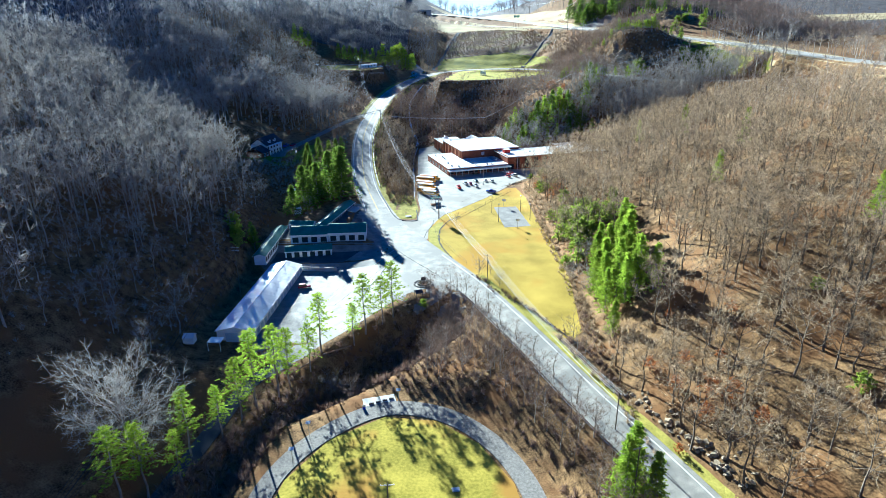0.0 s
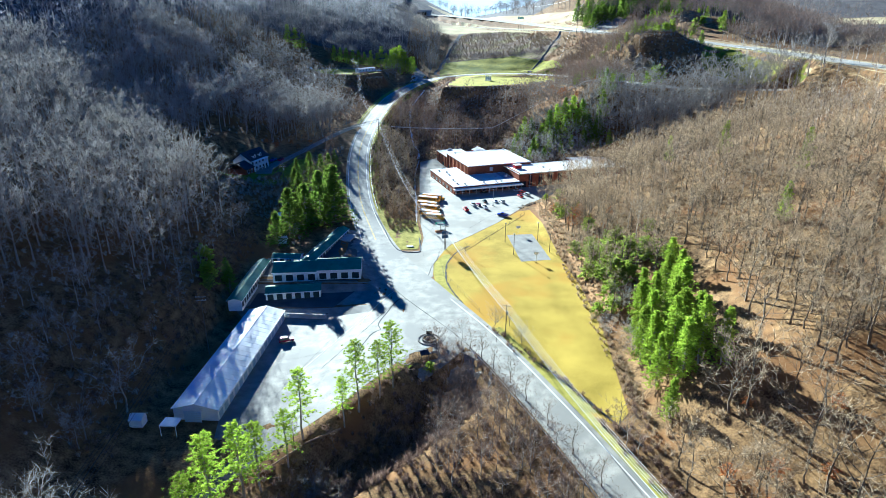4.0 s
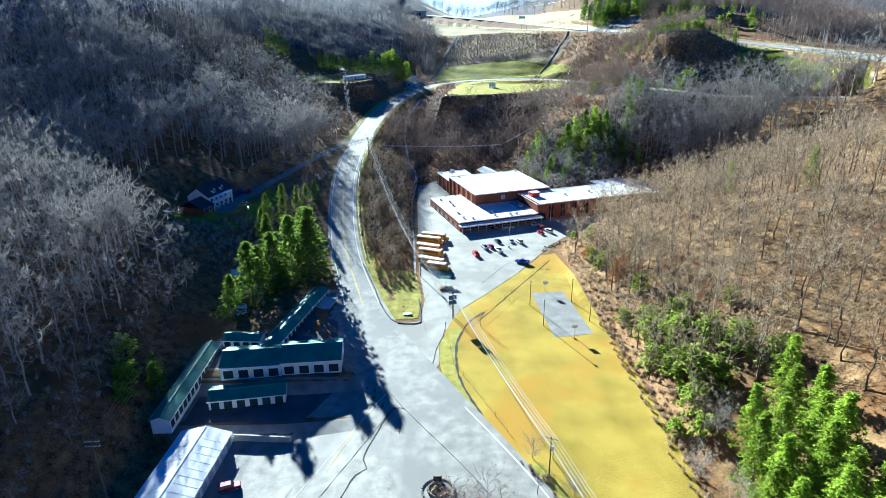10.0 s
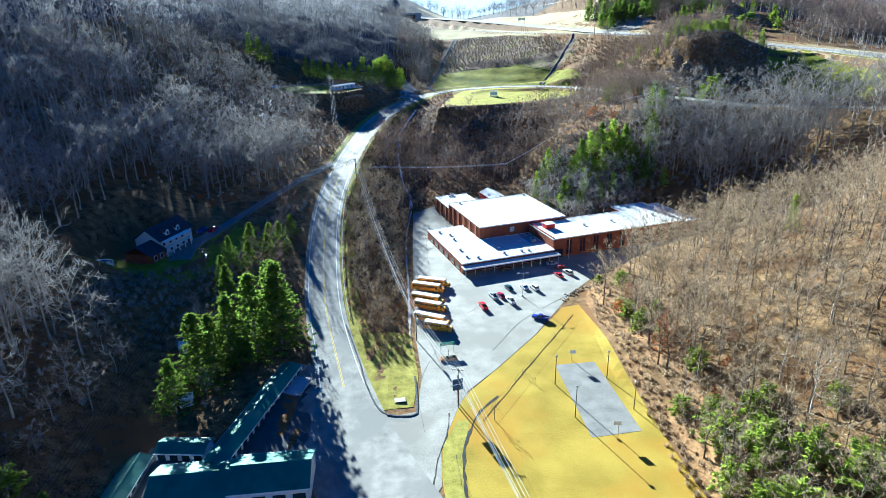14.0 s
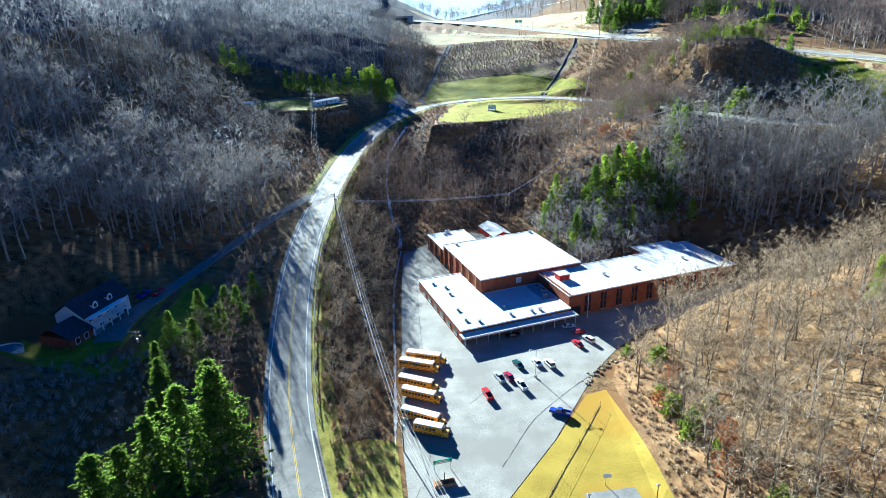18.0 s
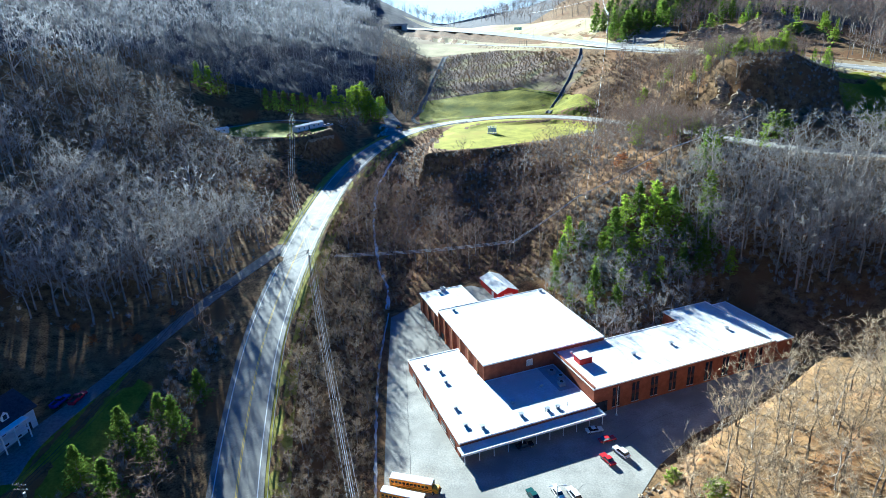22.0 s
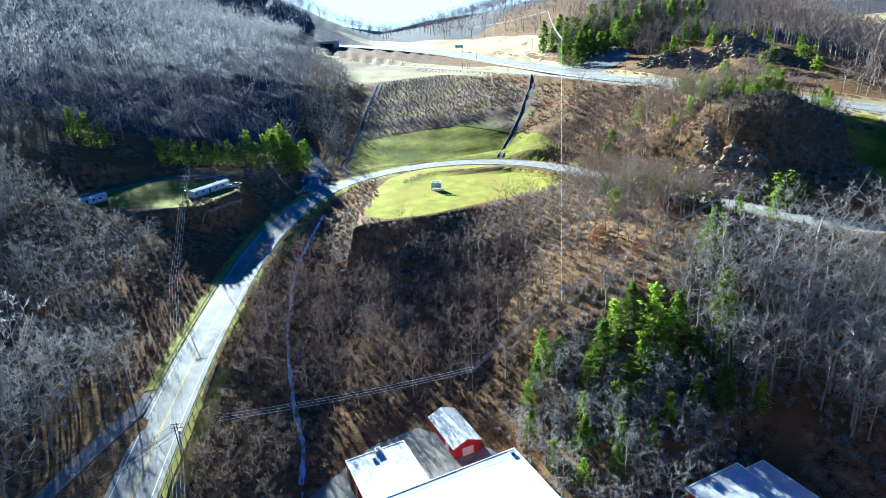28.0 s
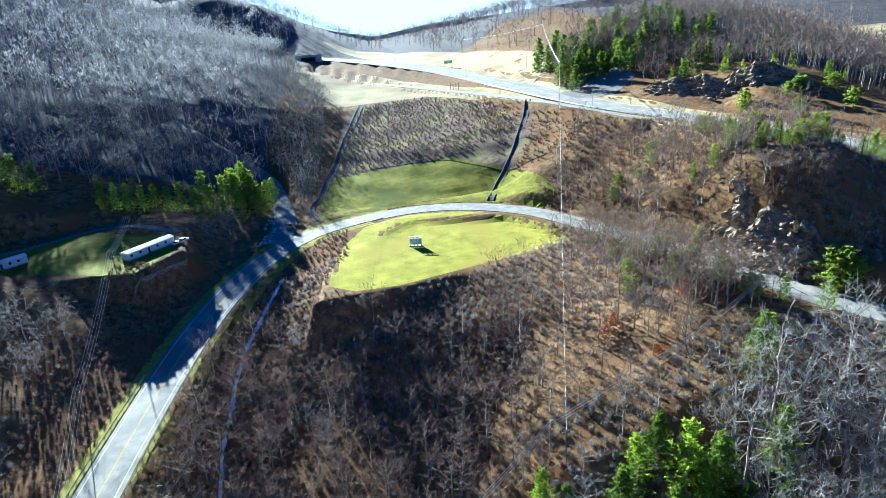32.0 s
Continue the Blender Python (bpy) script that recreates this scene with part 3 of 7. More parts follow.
# ---- helpers for things ----
def thing(name, label, category, m=None, group="", kind=""):
    ob = new(name)
    if m is not None:
        ob.matrix_world = m
    return tagged(ob, label, category, group, kind)


def at(x, y, turn=0.0, z=None):
    """A pose on the ground, turned by degrees."""
    return pose(x, y, h1(x, y) if z is None else z, 0, 0, turn)


def part(name, bm, material, parent, label=""):
    me = bpy.data.meshes.new(name)
    bm.normal_update()
    bm.to_mesh(me)
    bm.free()
    me.materials.append(material)
    ob = new(name, me)
    ob.parent = parent
    if label:
        ob["label"] = label
    return ob


def box(*dims, bm=None, bevel=0.0):
    """A box from x0, x1, y0, y1, z0, z1, with an optional bevel."""
    x0, x1, y0, y1, z0, z1 = dims
    own = bmesh.new()
    bmesh.ops.create_cube(own, size=1)
    for v in own.verts:
        v.co = (x0 + (v.co.x + 0.5) * (x1 - x0), y0 + (v.co.y + 0.5) * (y1 - y0), z0 + (v.co.z + 0.5) * (z1 - z0))
    if bevel:
        bmesh.ops.bevel(own, geom=own.edges[:], offset=bevel, segments=1, affect="EDGES")
    if bm is None:
        return own
    me = bpy.data.meshes.new("tmp")
    own.to_mesh(me)
    own.free()
    bm.from_mesh(me)
    bpy.data.meshes.remove(me)
    return bm


def prism(profile, length, axis_x=True):
    """A solid with the given cross-section (pairs across, up), drawn out along x (or y)."""
    bm = bmesh.new()
    a = [bm.verts.new((0, p, q) if axis_x else (p, 0, q)) for p, q in profile]
    b = [bm.verts.new((length, p, q) if axis_x else (p, length, q)) for p, q in profile]
    bm.faces.new(a), bm.faces.new(b[::-1])
    for k in range(len(a)):
        bm.faces.new((a[k], b[k], b[(k + 1) % len(a)], a[(k + 1) % len(a)]))
    bmesh.ops.recalc_face_normals(bm, faces=bm.faces[:])
    return bm


def rod(p, q, r0, r1=None, sides=8, bm=None):
    """A tapered rod from p to q."""
    bm = bm or bmesh.new()
    p, q = Vector(p), Vector(q)
    turn = (q - p).to_track_quat("Z", "Y").to_matrix().to_4x4()
    bmesh.ops.create_cone(bm, cap_ends=True, segments=sides, radius1=r0, radius2=r0 if r1 is None else r1, depth=(q - p).length, matrix=Matrix.Translation((p + q) / 2) @ turn)
    return bm


def shift(bm, m):
    bmesh.ops.transform(bm, matrix=m, verts=bm.verts[:])
    return bm


# ---- ground coverings ----
sheet("school_lot", [(-14, 276), (-13, 292), (-15.5, 315), (-17, 350), (-19, 400), (-20, 442), (-2, 460), (12, 466), (33, 452), (38, 440), (48, 400), (84, 411), (104, 411), (109, 397), (84, 378), (62, 366), (50, 356), (40, 344), (34, 334), (22, 314), (8, 295), (-1, 284), (-4, 276), (-8.1, 262), (-8.1, 250), (-11, 244), (-17, 254), (-23, 262), (-24, 273)], LOT, 0.075,
      "pale worn asphalt parking lot and entrance of the school", "pavement")
sheet("school_field", [(-7.4, 246), (-8.3, 255), (-8.2, 263.5), (-5, 274), (-4.5, 277), (0, 284.5), (9, 296), (23, 315), (34, 332), (40, 334), (42, 316), (44, 268), (46, 240), (46, 205), (42, 165), (38, 160), (31, 165), (22, 183), (12.4, 199), (4.2, 215), (-3.3, 229.5)], DRYGRASS, 0.05, "dry yellow grass field with orange-brown patches beside the road", "lawn")
sheet("field_verge", [(-7.2, 246), (-8, 255), (-7.6, 263), (-4, 272), (-1, 272), (-3.4, 257.4), (-3.3, 246), (-1.2, 236), (3.8, 222), (9, 211.5), (14.7, 201), (20.9, 190.8), (26.3, 181.8), (35, 165), (31, 165.4), (22.2, 183.3), (12.6, 199.3), (4.4, 215.4), (-3, 229.8)], VERGE, 0.09, "tawny rough grass verge between road and ditch", "verge", None, 3.0)
COURT = mat("court_asphalt", (0.16, 0.153, 0.138), (0.27, 0.258, 0.232), 0.25, 0.85, bump=0.1, fine=3.0)
sheet("basketball_court", [(24.6, 296), (36.1, 297.2), (39.6, 266.2), (27.2, 264.2)], COURT, 0.09, "grey asphalt basketball court in the dry grass", "court")
sheet("storage_yard", [(-60, 160), (-46, 155), (-30, 172), (-14, 193), (-8, 197), (0, 203), (-4, 222), (-20, 238), (-30, 262), (-40, 296), (-50, 296), (-60, 262), (-74, 262), (-76, 226), (-72, 222)], ASPHALT, 0.06, "worn asphalt yard round the storage units", "pavement")
# Laid over the storage yard in a darker grey.
sheet("unit_yard", [(-72, 224), (-44, 224), (-36, 240), (-42, 288), (-48, 288), (-58, 258), (-72, 258)], DARKLOT, 0.09, "yard between storage units, darker than the asphalt round it", "pavement")
sheet("dirt_shoulder", [(-19, 190), (-2, 204), (8, 202), (17, 184), (8, 179), (-6, 181)], GRAVEL, 0.05, "pale worn dirt shoulder round the planter", "ground")
sheet("leaf_bed", [(70, 500), (82, 494), (98, 496), (112, 508), (116, 524), (104, 536), (92, 548), (80, 546), (74, 530), (64, 518)], REDLITTER, 0.06, "reddish fallen leaves on the wooded knoll", "leaf litter")
sheet("foot_leaves", [(47.5, 212), (55, 214), (61, 258), (61, 300), (57, 328), (66, 350), (58, 358), (48, 350), (43, 338), (42.5, 318), (45, 268), (47, 240)], REDLITTER, 0.07, "orange-brown fallen leaves at the foot of the hill", "leaf litter")
sheet("sign_lawn", [(0, 573), (1, 592), (5, 618), (15, 638), (36, 648), (63, 643.5), (86.5, 626), (102, 602), (103, 590), (64, 580), (27, 567), (10, 566)], mat("pale_winter_lawn", (0.19, 0.18, 0.018), (0.40, 0.36, 0.045), 0.14, 0.95, bump=0.4, fine=1.6, c=(0.30, 0.245, 0.035), cscale=0.04), 0.06, "bright yellow-green lawn inside the road's curve", "lawn")
sheet("loop_lawn", [(-40.2, 86), (-37.6, 110), (-29.6, 124.6), (-16.5, 133.6), (-2.6, 131.9), (8, 122.8), (15.4, 109), (19.4, 86)], LAWN, 0.05, "yellow-green lawn inside the loop drive", "lawn")
sheet("house_lawn", [(-124, 330), (-92, 326), (-80, 345), (-80, 380), (-90, 385), (-98, 350), (-108, 338), (-122, 345)], GREENGRASS, 0.08, "shaded green lawn below the house", "lawn")
sheet("toe_grass", [(-8, 661), (8, 658), (36, 665), (66, 660), (88, 649), (101, 633), (112, 640), (98, 680), (70, 712), (40, 716), (-4, 716), (-9, 700)], GREENGRASS, 0.09, "green mown grass at the foot of the embankment", "lawn")
sheet("embankment_brush_ground", [(-2, 716), (40, 716), (70, 712), (98, 680), (118, 700), (110, 790), (70, 850), (20, 850), (2, 800)], mat("dead_stems", (0.09, 0.06, 0.045), (0.21, 0.15, 0.10), 0.4, 0.95, bump=0.8, fine=2.0, c=(0.26, 0.22, 0.09), cscale=0.05), 0.08, "brown dead weeds on the highway embankment", "slope")
sheet("embankment_top", [(0, 852), (70, 852), (112, 792), (132, 740), (140, 760), (112, 850), (72, 930), (20, 1010), (-40, 1060), (-50, 980)], TANGRASS, 0.05, "yellowed grass along the top of the embankment", "slope")
sheet("far_meadow", [(150, 830), (128, 900), (84, 1060), (20, 1240), (-40, 1400), (60, 1400), (150, 1100), (178, 960), (186, 860)], TANGRASS, 0.15, "tan grassy slope beyond the highway", "meadow", None, 8.0)
sheet("bare_slope", [(156, 742), (182, 738), (200, 752), (202, 780), (188, 796), (166, 790), (154, 766)], GRAVEL, 0.2, "grey bare gravel slope above the highway", "slope", None, 4.0)
sheet("plateau_meadow", [(455, 990), (470, 1120), (560, 1180), (760, 1190), (940, 1180), (940, 1040), (700, 1010), (560, 985)], TANGRASS, 0.4, "pale tan meadow on the far plateau", "meadow", None, 16.0)
sheet("highway_slope", [(196, 530), (192, 505), (198, 482), (209, 464), (224, 446), (230, 420), (231, 470), (229, 500), (226, 528), (216, 551), (206, 548)], GREENGRASS, 0.12, "mown green slope below the highway", "slope", None, 5.0)
sheet("island_grass", [(-26, 276), (-15, 278), (-14, 292), (-17, 316), (-24, 316), (-34, 308)], VERGE, 0.1, "tawny grass tip between road and school entrance", "lawn")
sheet("trailer_grass", [(-150, 606), (-104, 596), (-76, 586), (-64, 608), (-72, 634), (-110, 650), (-150, 628)], GREENGRASS, 0.07, "patchy green grass round the trailers", "lawn")


def ribbon(name, line, near, far, material, label, category, lift=0.09, step=1):
    """A band of ground cover beside a road, laid on the land."""
    ln = line[::step]
    d = np.gradient(ln[:, :2], axis=0)
    d /= np.linalg.norm(d, axis=1)[:, None]
    side = np.stack([d[:, 1], -d[:, 0]], 1)
    v = []
    for k in range(len(ln)):
        s = 1 if near > 0 else -1
        for o in (near, (near + far) / 2, far):
            p = ln[k, :2] + side[k] * (o + s * ln[k, 3]) * 1.0
            v.append((p[0], p[1], h1(p[0], p[1]) + lift))
    f = [(3 * k + j, 3 * k + j + 1, 3 * k + j + 4, 3 * k + j + 3) for k in range(len(ln) - 1) for j in range(2)]
    return tagged(mesh_ob(name, v, f, material), label, category, kind="structure")


def stretch(line, y0, y1):
    k = np.where((line[:, 1] >= y0) & (line[:, 1] <= y1))[0]
    return line[k.min():k.max() + 1]


ribbon("verge_east", stretch(MAIN[:400], 300, 620)[:190], 0.1, 5.5, VERGE, "yellow-green grass verge beside the climbing road", "verge", 0.12)
ribbon("verge_west", stretch(MAIN[:400], 470, 600)[:110], -0.1, -4, VERGE, "narrow grassy verge with pale rubble", "verge", 0.12)
ribbon("verge_south", stretch(MAIN, 60, 206)[:90], 0.1, 2.6, VERGE, "leaf-strewn verge beside the road", "verge", 0.12)
ribbon("highway_median", HIGHWAY, 0.1, 9, TANGRASS, "tan grass beside the highway", "verge", 0.08)
ribbon("highway_verge", HIGHWAY[200:480], -0.1, -6, TANGRASS, "tan grass shoulder of the highway", "verge", 0.08)

# road markings and seams
def marking(name, line, offset, width, material, dash=None, lift=0.075, label="", parent=None):
    d = np.gradient(line[:, :2], axis=0)
    d /= np.linalg.norm(d, axis=1)[:, None]
    side = np.stack([d[:, 1], -d[:, 0]], 1)
    off = offset * line[:, 3] if abs(offset) < 1 else np.full(len(line), offset)
    v, f, n = [], [], 0
    for k in range(len(line) - 1):
        if dash and k % dash >= dash // 2:
            continue
        for i in (k, k + 1):
            c = line[i, :2] + side[i] * off[i]
            v += [(*(c - side[i] * width / 2), line[i, 2] + lift), (*(c + side[i] * width / 2), line[i, 2] + lift)]
        f.append((n, n + 1, n + 3, n + 2))
        n += 4
    return tagged(mesh_ob(name, v, f, material), label, "road marking", kind="structure")


UP = stretch(MAIN[:330], 286, 655)
SOUTH = stretch(MAIN, 60, 228)[:90]
marking("edge_line", UP, 0.78, 0.22, WHITELINE, label="white edge line on the road")
marking("edge_line_west", UP, -0.78, 0.22, WHITELINE, label="white edge line on the road")
marking("centre_line", UP, 0.02, 0.14, YELLOWLINE, label="faded yellow centre line")
marking("centre_line_twin", UP, 0.07, 0.14, YELLOWLINE, label="faded yellow centre line")
marking("edge_line_south", SOUTH, 0.72, 0.2, WHITELINE, label="white edge line on the road")
marking("lane_dash", HIGHWAY[200:660], 0.02, 0.3, WHITELINE, 6, label="dashed white lane line on the highway")
marking("highway_edge", HIGHWAY[200:660], 0.9, 0.3, WHITELINE, label="white edge line on the highway")
marking("highway_edge_west", HIGHWAY[200:660], -0.9, 0.3, YELLOWLINE, label="yellow edge line on the highway")


def seam(points, width, label, material=CRACK, lift=0.12):
    line = catmull([(x, y, 0, 1) for x, y in points], 1.5)
    line[:, 2] = height(line[:, 0], line[:, 1])
    for k in range(len(line)):
        line[k, 0] += random.uniform(-0.12, 0.12)
    d = np.gradient(line[:, :2], axis=0)
    d /= np.linalg.norm(d, axis=1)[:, None]
    v, f = [], []
    for k in range(len(line)):
        w = width * random.uniform(0.3, 1.0) / 2
        v += [(line[k, 0] - d[k, 1] * w, line[k, 1] + d[k, 0] * w, line[k, 2] + lift), (line[k, 0] + d[k, 1] * w, line[k, 1] - d[k, 0] * w, line[k, 2] + lift)]
        if k:
            f.append((2 * k - 2, 2 * k - 1, 2 * k + 1, 2 * k))
    return tagged(mesh_ob("pavement_seam", v, f, material), label, "seam", kind="structure")


seam([(-3.7, 210), (-7.3, 217), (-12, 225), (-15.9, 229.1), (-19.5, 229.8), (-21.5, 225.4), (-24.5, 216), (-25.2, 212), (-24.2, 209), (-26.4, 207.4), (-28.4, 202), (-29.1, 198.6), (-29.8, 192.6)], 0.5, "jagged dark tarred edge of the old apron")
seam([(-19.8, 229.6), (-30, 209), (-39.5, 190)], 0.22, "straight dark joint across the apron")
seam([(-24.2, 232.5), (-29.2, 220.7), (-33.3, 209.8)], 0.2, "worn yellow line on the old road", YELLOWLINE)
seam([(-22, 236), (-34, 213), (-46, 189)], 0.18, "worn white line on the old road", WHITELINE)
seam([(-10, 250), (-8.5, 260), (-6.5, 268), (-6, 275)], 0.4, "dark crack along the entrance")
for wear in ([(2, 330), (10, 338), (20, 341), (30, 351)], [(-10, 300), (-8, 320), (-10, 345), (-12, 380), (-14, 420)], [(50, 384), (66, 388), (84, 392), (100, 400)], [(44, 366), (56, 374), (72, 380)], [(-12, 268), (-14, 285), (-11, 300)], [(-30, 262), (-22, 250), (-14, 243)], [(-50, 176), (-46, 190), (-40, 206)], [(-56, 196), (-48, 197), (-40, 200)]):
    seam(wear, 0.13, "thin irregular crack in the worn asphalt", FAINTCRACK)
seam([(8.0, 305.3), (12.7, 313.3), (18.2, 322.2), (25.6, 330.2), (36.1, 340.1), (48.1, 350.4)], 0.22, "thin curved crack across the parking lot", FAINTCRACK)
seam([(7.1, 281.8), (3, 277), (0.5, 272.4), (-2.2, 264), (-3.1, 257.4), (-3, 246), (-0.7, 235.7), (4.3, 222.1), (9.5, 211.5), (15.2, 201), (21.4, 190.8), (26.8, 181.8), (34, 168), (42, 152)], 0.9, "dark ditch line along the field's edge")
seam([(-17, 300), (-17.5, 320), (-19, 350), (-21, 380), (-22, 410), (-21, 445)], 1.1, "pale concrete gutter beside the lot", CONCRETE)
seam([(-2, 716), (20, 719), (40, 717), (62, 713), (80, 697), (97, 680), (118, 672)], 1.0, "dark terrace drain across the embankment", CRACK, 0.2)
for x, y in ((-12, 226), (-11, 224.5)):
    seam([(x, y), (x + 4.5, y + 13)], 0.3, "white stop line at the junction", WHITELINE, 0.16)


def kerb(points, label):
    """A real kerb step along a line."""
    line = catmull([(x, y, 0, 1) for x, y in points], 1.5)
    z = height(line[:, 0], line[:, 1])
    d = np.gradient(line[:, :2], axis=0)
    d /= np.linalg.norm(d, axis=1)[:, None]
    v, f = [], []
    for k in range(len(line)):
        for o, up in ((-0.25, 0), (-0.22, 0.28), (0.22, 0.28), (0.25, 0)):
            v.append((line[k, 0] - d[k, 1] * o, line[k, 1] + d[k, 0] * o, z[k] + up))
        if k:
            f += [(4 * k - 4 + j, 4 * k - 3 + j, 4 * k + 1 + j, 4 * k + j) for j in range(3)]
    return tagged(mesh_ob("kerb", v, f, RIPRAP), label, "kerb", kind="structure")


kerb([(-37, 316), (-31, 298), (-27.5, 286), (-22.5, 275.5), (-15, 274.5), (-14, 278), (-15, 292)], "dark stone kerb round the grass tip")

# concrete ditches down the embankment
def ditch(points, wide):
    line = catmull([(x, y, 0, 1) for x, y in points], 3)
    z = height(line[:, 0], line[:, 1])
    d = np.gradient(line[:, :2], axis=0)
    d /= np.linalg.norm(d, axis=1)[:, None]
    v, f = [], []
    for k in range(len(line)):
        for o, up in ((-wide, 0.15), (-wide * 0.8, 0.45), (-wide * 0.3, 0.14), (wide * 0.3, 0.14), (wide * 0.8, 0.45), (wide, 0.15)):
            v.append((line[k, 0] - d[k, 1] * o, line[k, 1] + d[k, 0] * o, z[k] + up))
        if k:
            f += [(6 * k - 6 + j, 6 * k - 5 + j, 6 * k + 1 + j, 6 * k + j) for j in range(5)]
    return tagged(mesh_ob("drainage_ditch", v, f, RIPRAP), "grey stone-lined drainage ditch down the embankment", "ditch", kind="structure")


DITCHES = [[(-8, 690), (-5, 712), (2, 752), (10, 800), (18, 846)], [(80, 655), (88, 672), (103, 694), (118, 728), (130, 762)], [(-9, 690), (-13, 682), (-12, 672), (-9, 662)]]
for trench, wide in zip(DITCHES, (2.6, 2.0, 1.6)):
    ditch(trench, wide)

# stream down the gully
WATER = mat("foaming_stream", (0.5, 0.55, 0.6), (0.8, 0.82, 0.85), 0.6, 0.3, bump=0.4, fine=4.0)
STREAM = [(-21.5, 447), (-22, 460), (-26, 478), (-28.5, 492), (-31, 513), (-31.5, 530), (-32, 545), (-31, 562), (-27, 585), (-22, 605)]
GULLY_STREAM = catmull([(x, y, 0, 1) for x, y in STREAM], 2)
seam(STREAM, 2.2, "narrow white foaming stream in the gully", WATER, 0.3)

# ---- the school ----
SCHOOL_TURN = 18.5
school = thing("school_building", "red brick school with white flat roofs, sunlit from behind", "school", pose(1.5, 363, 0, 0, 0, SCHOOL_TURN))


def roofed(name, x0, x1, y0, y1, top, wall_mat, roof_mat, parent, wall_label, roof_label, trim=WHITETRIM, base=-0.6):
    """A flat-roofed block: walls, a roof slab with a low rim, and a metal edge."""
    w = part("wall", box(x0, x1, y0, y1, base, top - 0.25), wall_mat, parent, wall_label)
    r = part("roof", box(x0 + 0.15, x1 - 0.15, y0 + 0.15, y1 - 0.15, top - 0.25, top), roof_mat, parent, roof_label)
    e = bmesh.new()
    for d in ((x0 - 0.12, x1 + 0.12, y0 - 0.12, y0 + 0.15), (x0 - 0.12, x1 + 0.12, y1 - 0.15, y1 + 0.12), (x0 - 0.12, x0 + 0.15, y0 + 0.15, y1 - 0.15), (x1 - 0.15, x1 + 0.12, y0 + 0.15, y1 - 0.15)):
        box(*d, top - 0.3, top + 0.14, bm=e)
    part("roof_edge", e, trim, r)
    return w, r


gym_wall, gym_roof = roofed("gym", 17, 58, 23, 62.5, 9.6, BRICK, MEMBRANE, school, "tall red brick gymnasium wall", "bright white gymnasium roof")
annex_wall, annex_roof = roofed("annex", 17, 34, 62.7, 83, 7.4, BRICK, MEMBRANE, school, "brick rear annex wall", "white annex roof")
low_wall, low_roof = roofed("low", 0, 16.8, 0, 43.5, 4.3, BRICK, MEMBRANE, school, "low red brick classroom wall", "white low roof with dark vents")
front_wall, front_roof = roofed("front", 17.1, 40, 0, 22.7, 4.3, BRICK, MEMBRANE, school, "low red brick front wall", "white low roof partly in shade")
wing_wall, wing_roof = roofed("wing", 40.3, 87, 1.5, 23.5, 8.2, BRICK, MEMBRANE, school, "two-storey red brick wing wall", "white wing roof")
end_wall, end_roof = roofed("wing_end", 87.2, 105, 1.5, 31, 8.2, BRICK, MEMBRANE, school, "two-storey red brick wing wall", "white wing roof streaked with tree shadows")
tip_wall, tip_roof = roofed("wing_tip", 105.2, 112, 1.5, 29, 7.6, BRICK, MEMBRANE, school, "two-storey red brick end wall", "white stepped end roof")
# A strip of the front roof next to the wing, drawn darker than the rest.
GREYROOF = mat("grey_roof_strip", (0.25, 0.26, 0.28), (0.36, 0.37, 0.39), 0.3, 0.7, bump=0.05)
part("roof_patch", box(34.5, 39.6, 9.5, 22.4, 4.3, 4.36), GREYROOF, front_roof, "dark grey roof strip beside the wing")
canopy = part("canopy", box(-0.6, 41, -3.4, -0.13, 3.05, 3.4, bevel=0.04), MEMBRANE, school, "long white entrance canopy")
part("fascia", box(-0.7, 41.1, -3.5, -3.41, 2.85, 3.45), WHITETRIM, canopy)
for k in range(11):
    part("canopy_post", rod((0.2 + k * 4.0, -3.1, -0.3), (0.2 + k * 4.0, -3.1, 3.05), 0.1, sides=6), WHITETRIM, canopy)
for k in range(12):
    w = part("window", box(1.2 + k * 3.2, 3.6 + k * 3.2, -0.1, 0.0, 0.7, 2.6), DARKGLASS, school)
    part("window_frame", box(1.1 + k * 3.2, 3.7 + k * 3.2, -0.07, -0.01, 2.6, 2.72), WHITETRIM, w)
    part("window_sill", box(1.1 + k * 3.2, 3.7 + k * 3.2, -0.16, -0.01, 0.58, 0.7), CONCRETE, w)
for k in range(9):
    for j in (0, 1):
        x = 46.5 + k * 6.4 + j * 1.35
        w = part("window", box(x, x + 0.95, 1.4, 1.5, 0.9, 7.0), DARKGLASS, school)
        part("spandrel", box(x - 0.02, x + 0.97, 1.34, 1.41, 3.5, 4.5), mat("spandrel_panel", (0.05, 0.03, 0.03), (0.09, 0.05, 0.045), 0.8, 0.6) if k + j == 0 else bpy.data.materials["spandrel_panel"], w)
        part("window_sill", box(x - 0.06, x + 1.01, 1.3, 1.49, 0.78, 0.9), CONCRETE, w)
part("entrance_glass", box(40.5, 44.8, 1.36, 1.5, -0.1, 3.6), DARKGLASS, school, "dark glazed entrance beside the wing")
for k in range(6):
    w = part("window", box(-0.1, 0, 3 + k * 6.5, 6.5 + k * 6.5, 1.0, 2.6), DARKGLASS, school)
    part("window_sill", box(-0.18, -0.01, 2.9 + k * 6.5, 6.6 + k * 6.5, 0.86, 1.0), CONCRETE, w)
for y in (27, 34, 41, 48, 55, 61):
    part("pilaster", box(16.65, 17, y, y + 0.5, -0.3, 9.2), BRICKTAN, gym_wall)
for y in (66, 73, 80):
    part("pilaster", box(16.7, 17, y, y + 0.5, -0.3, 7.0), BRICKTAN, annex_wall)
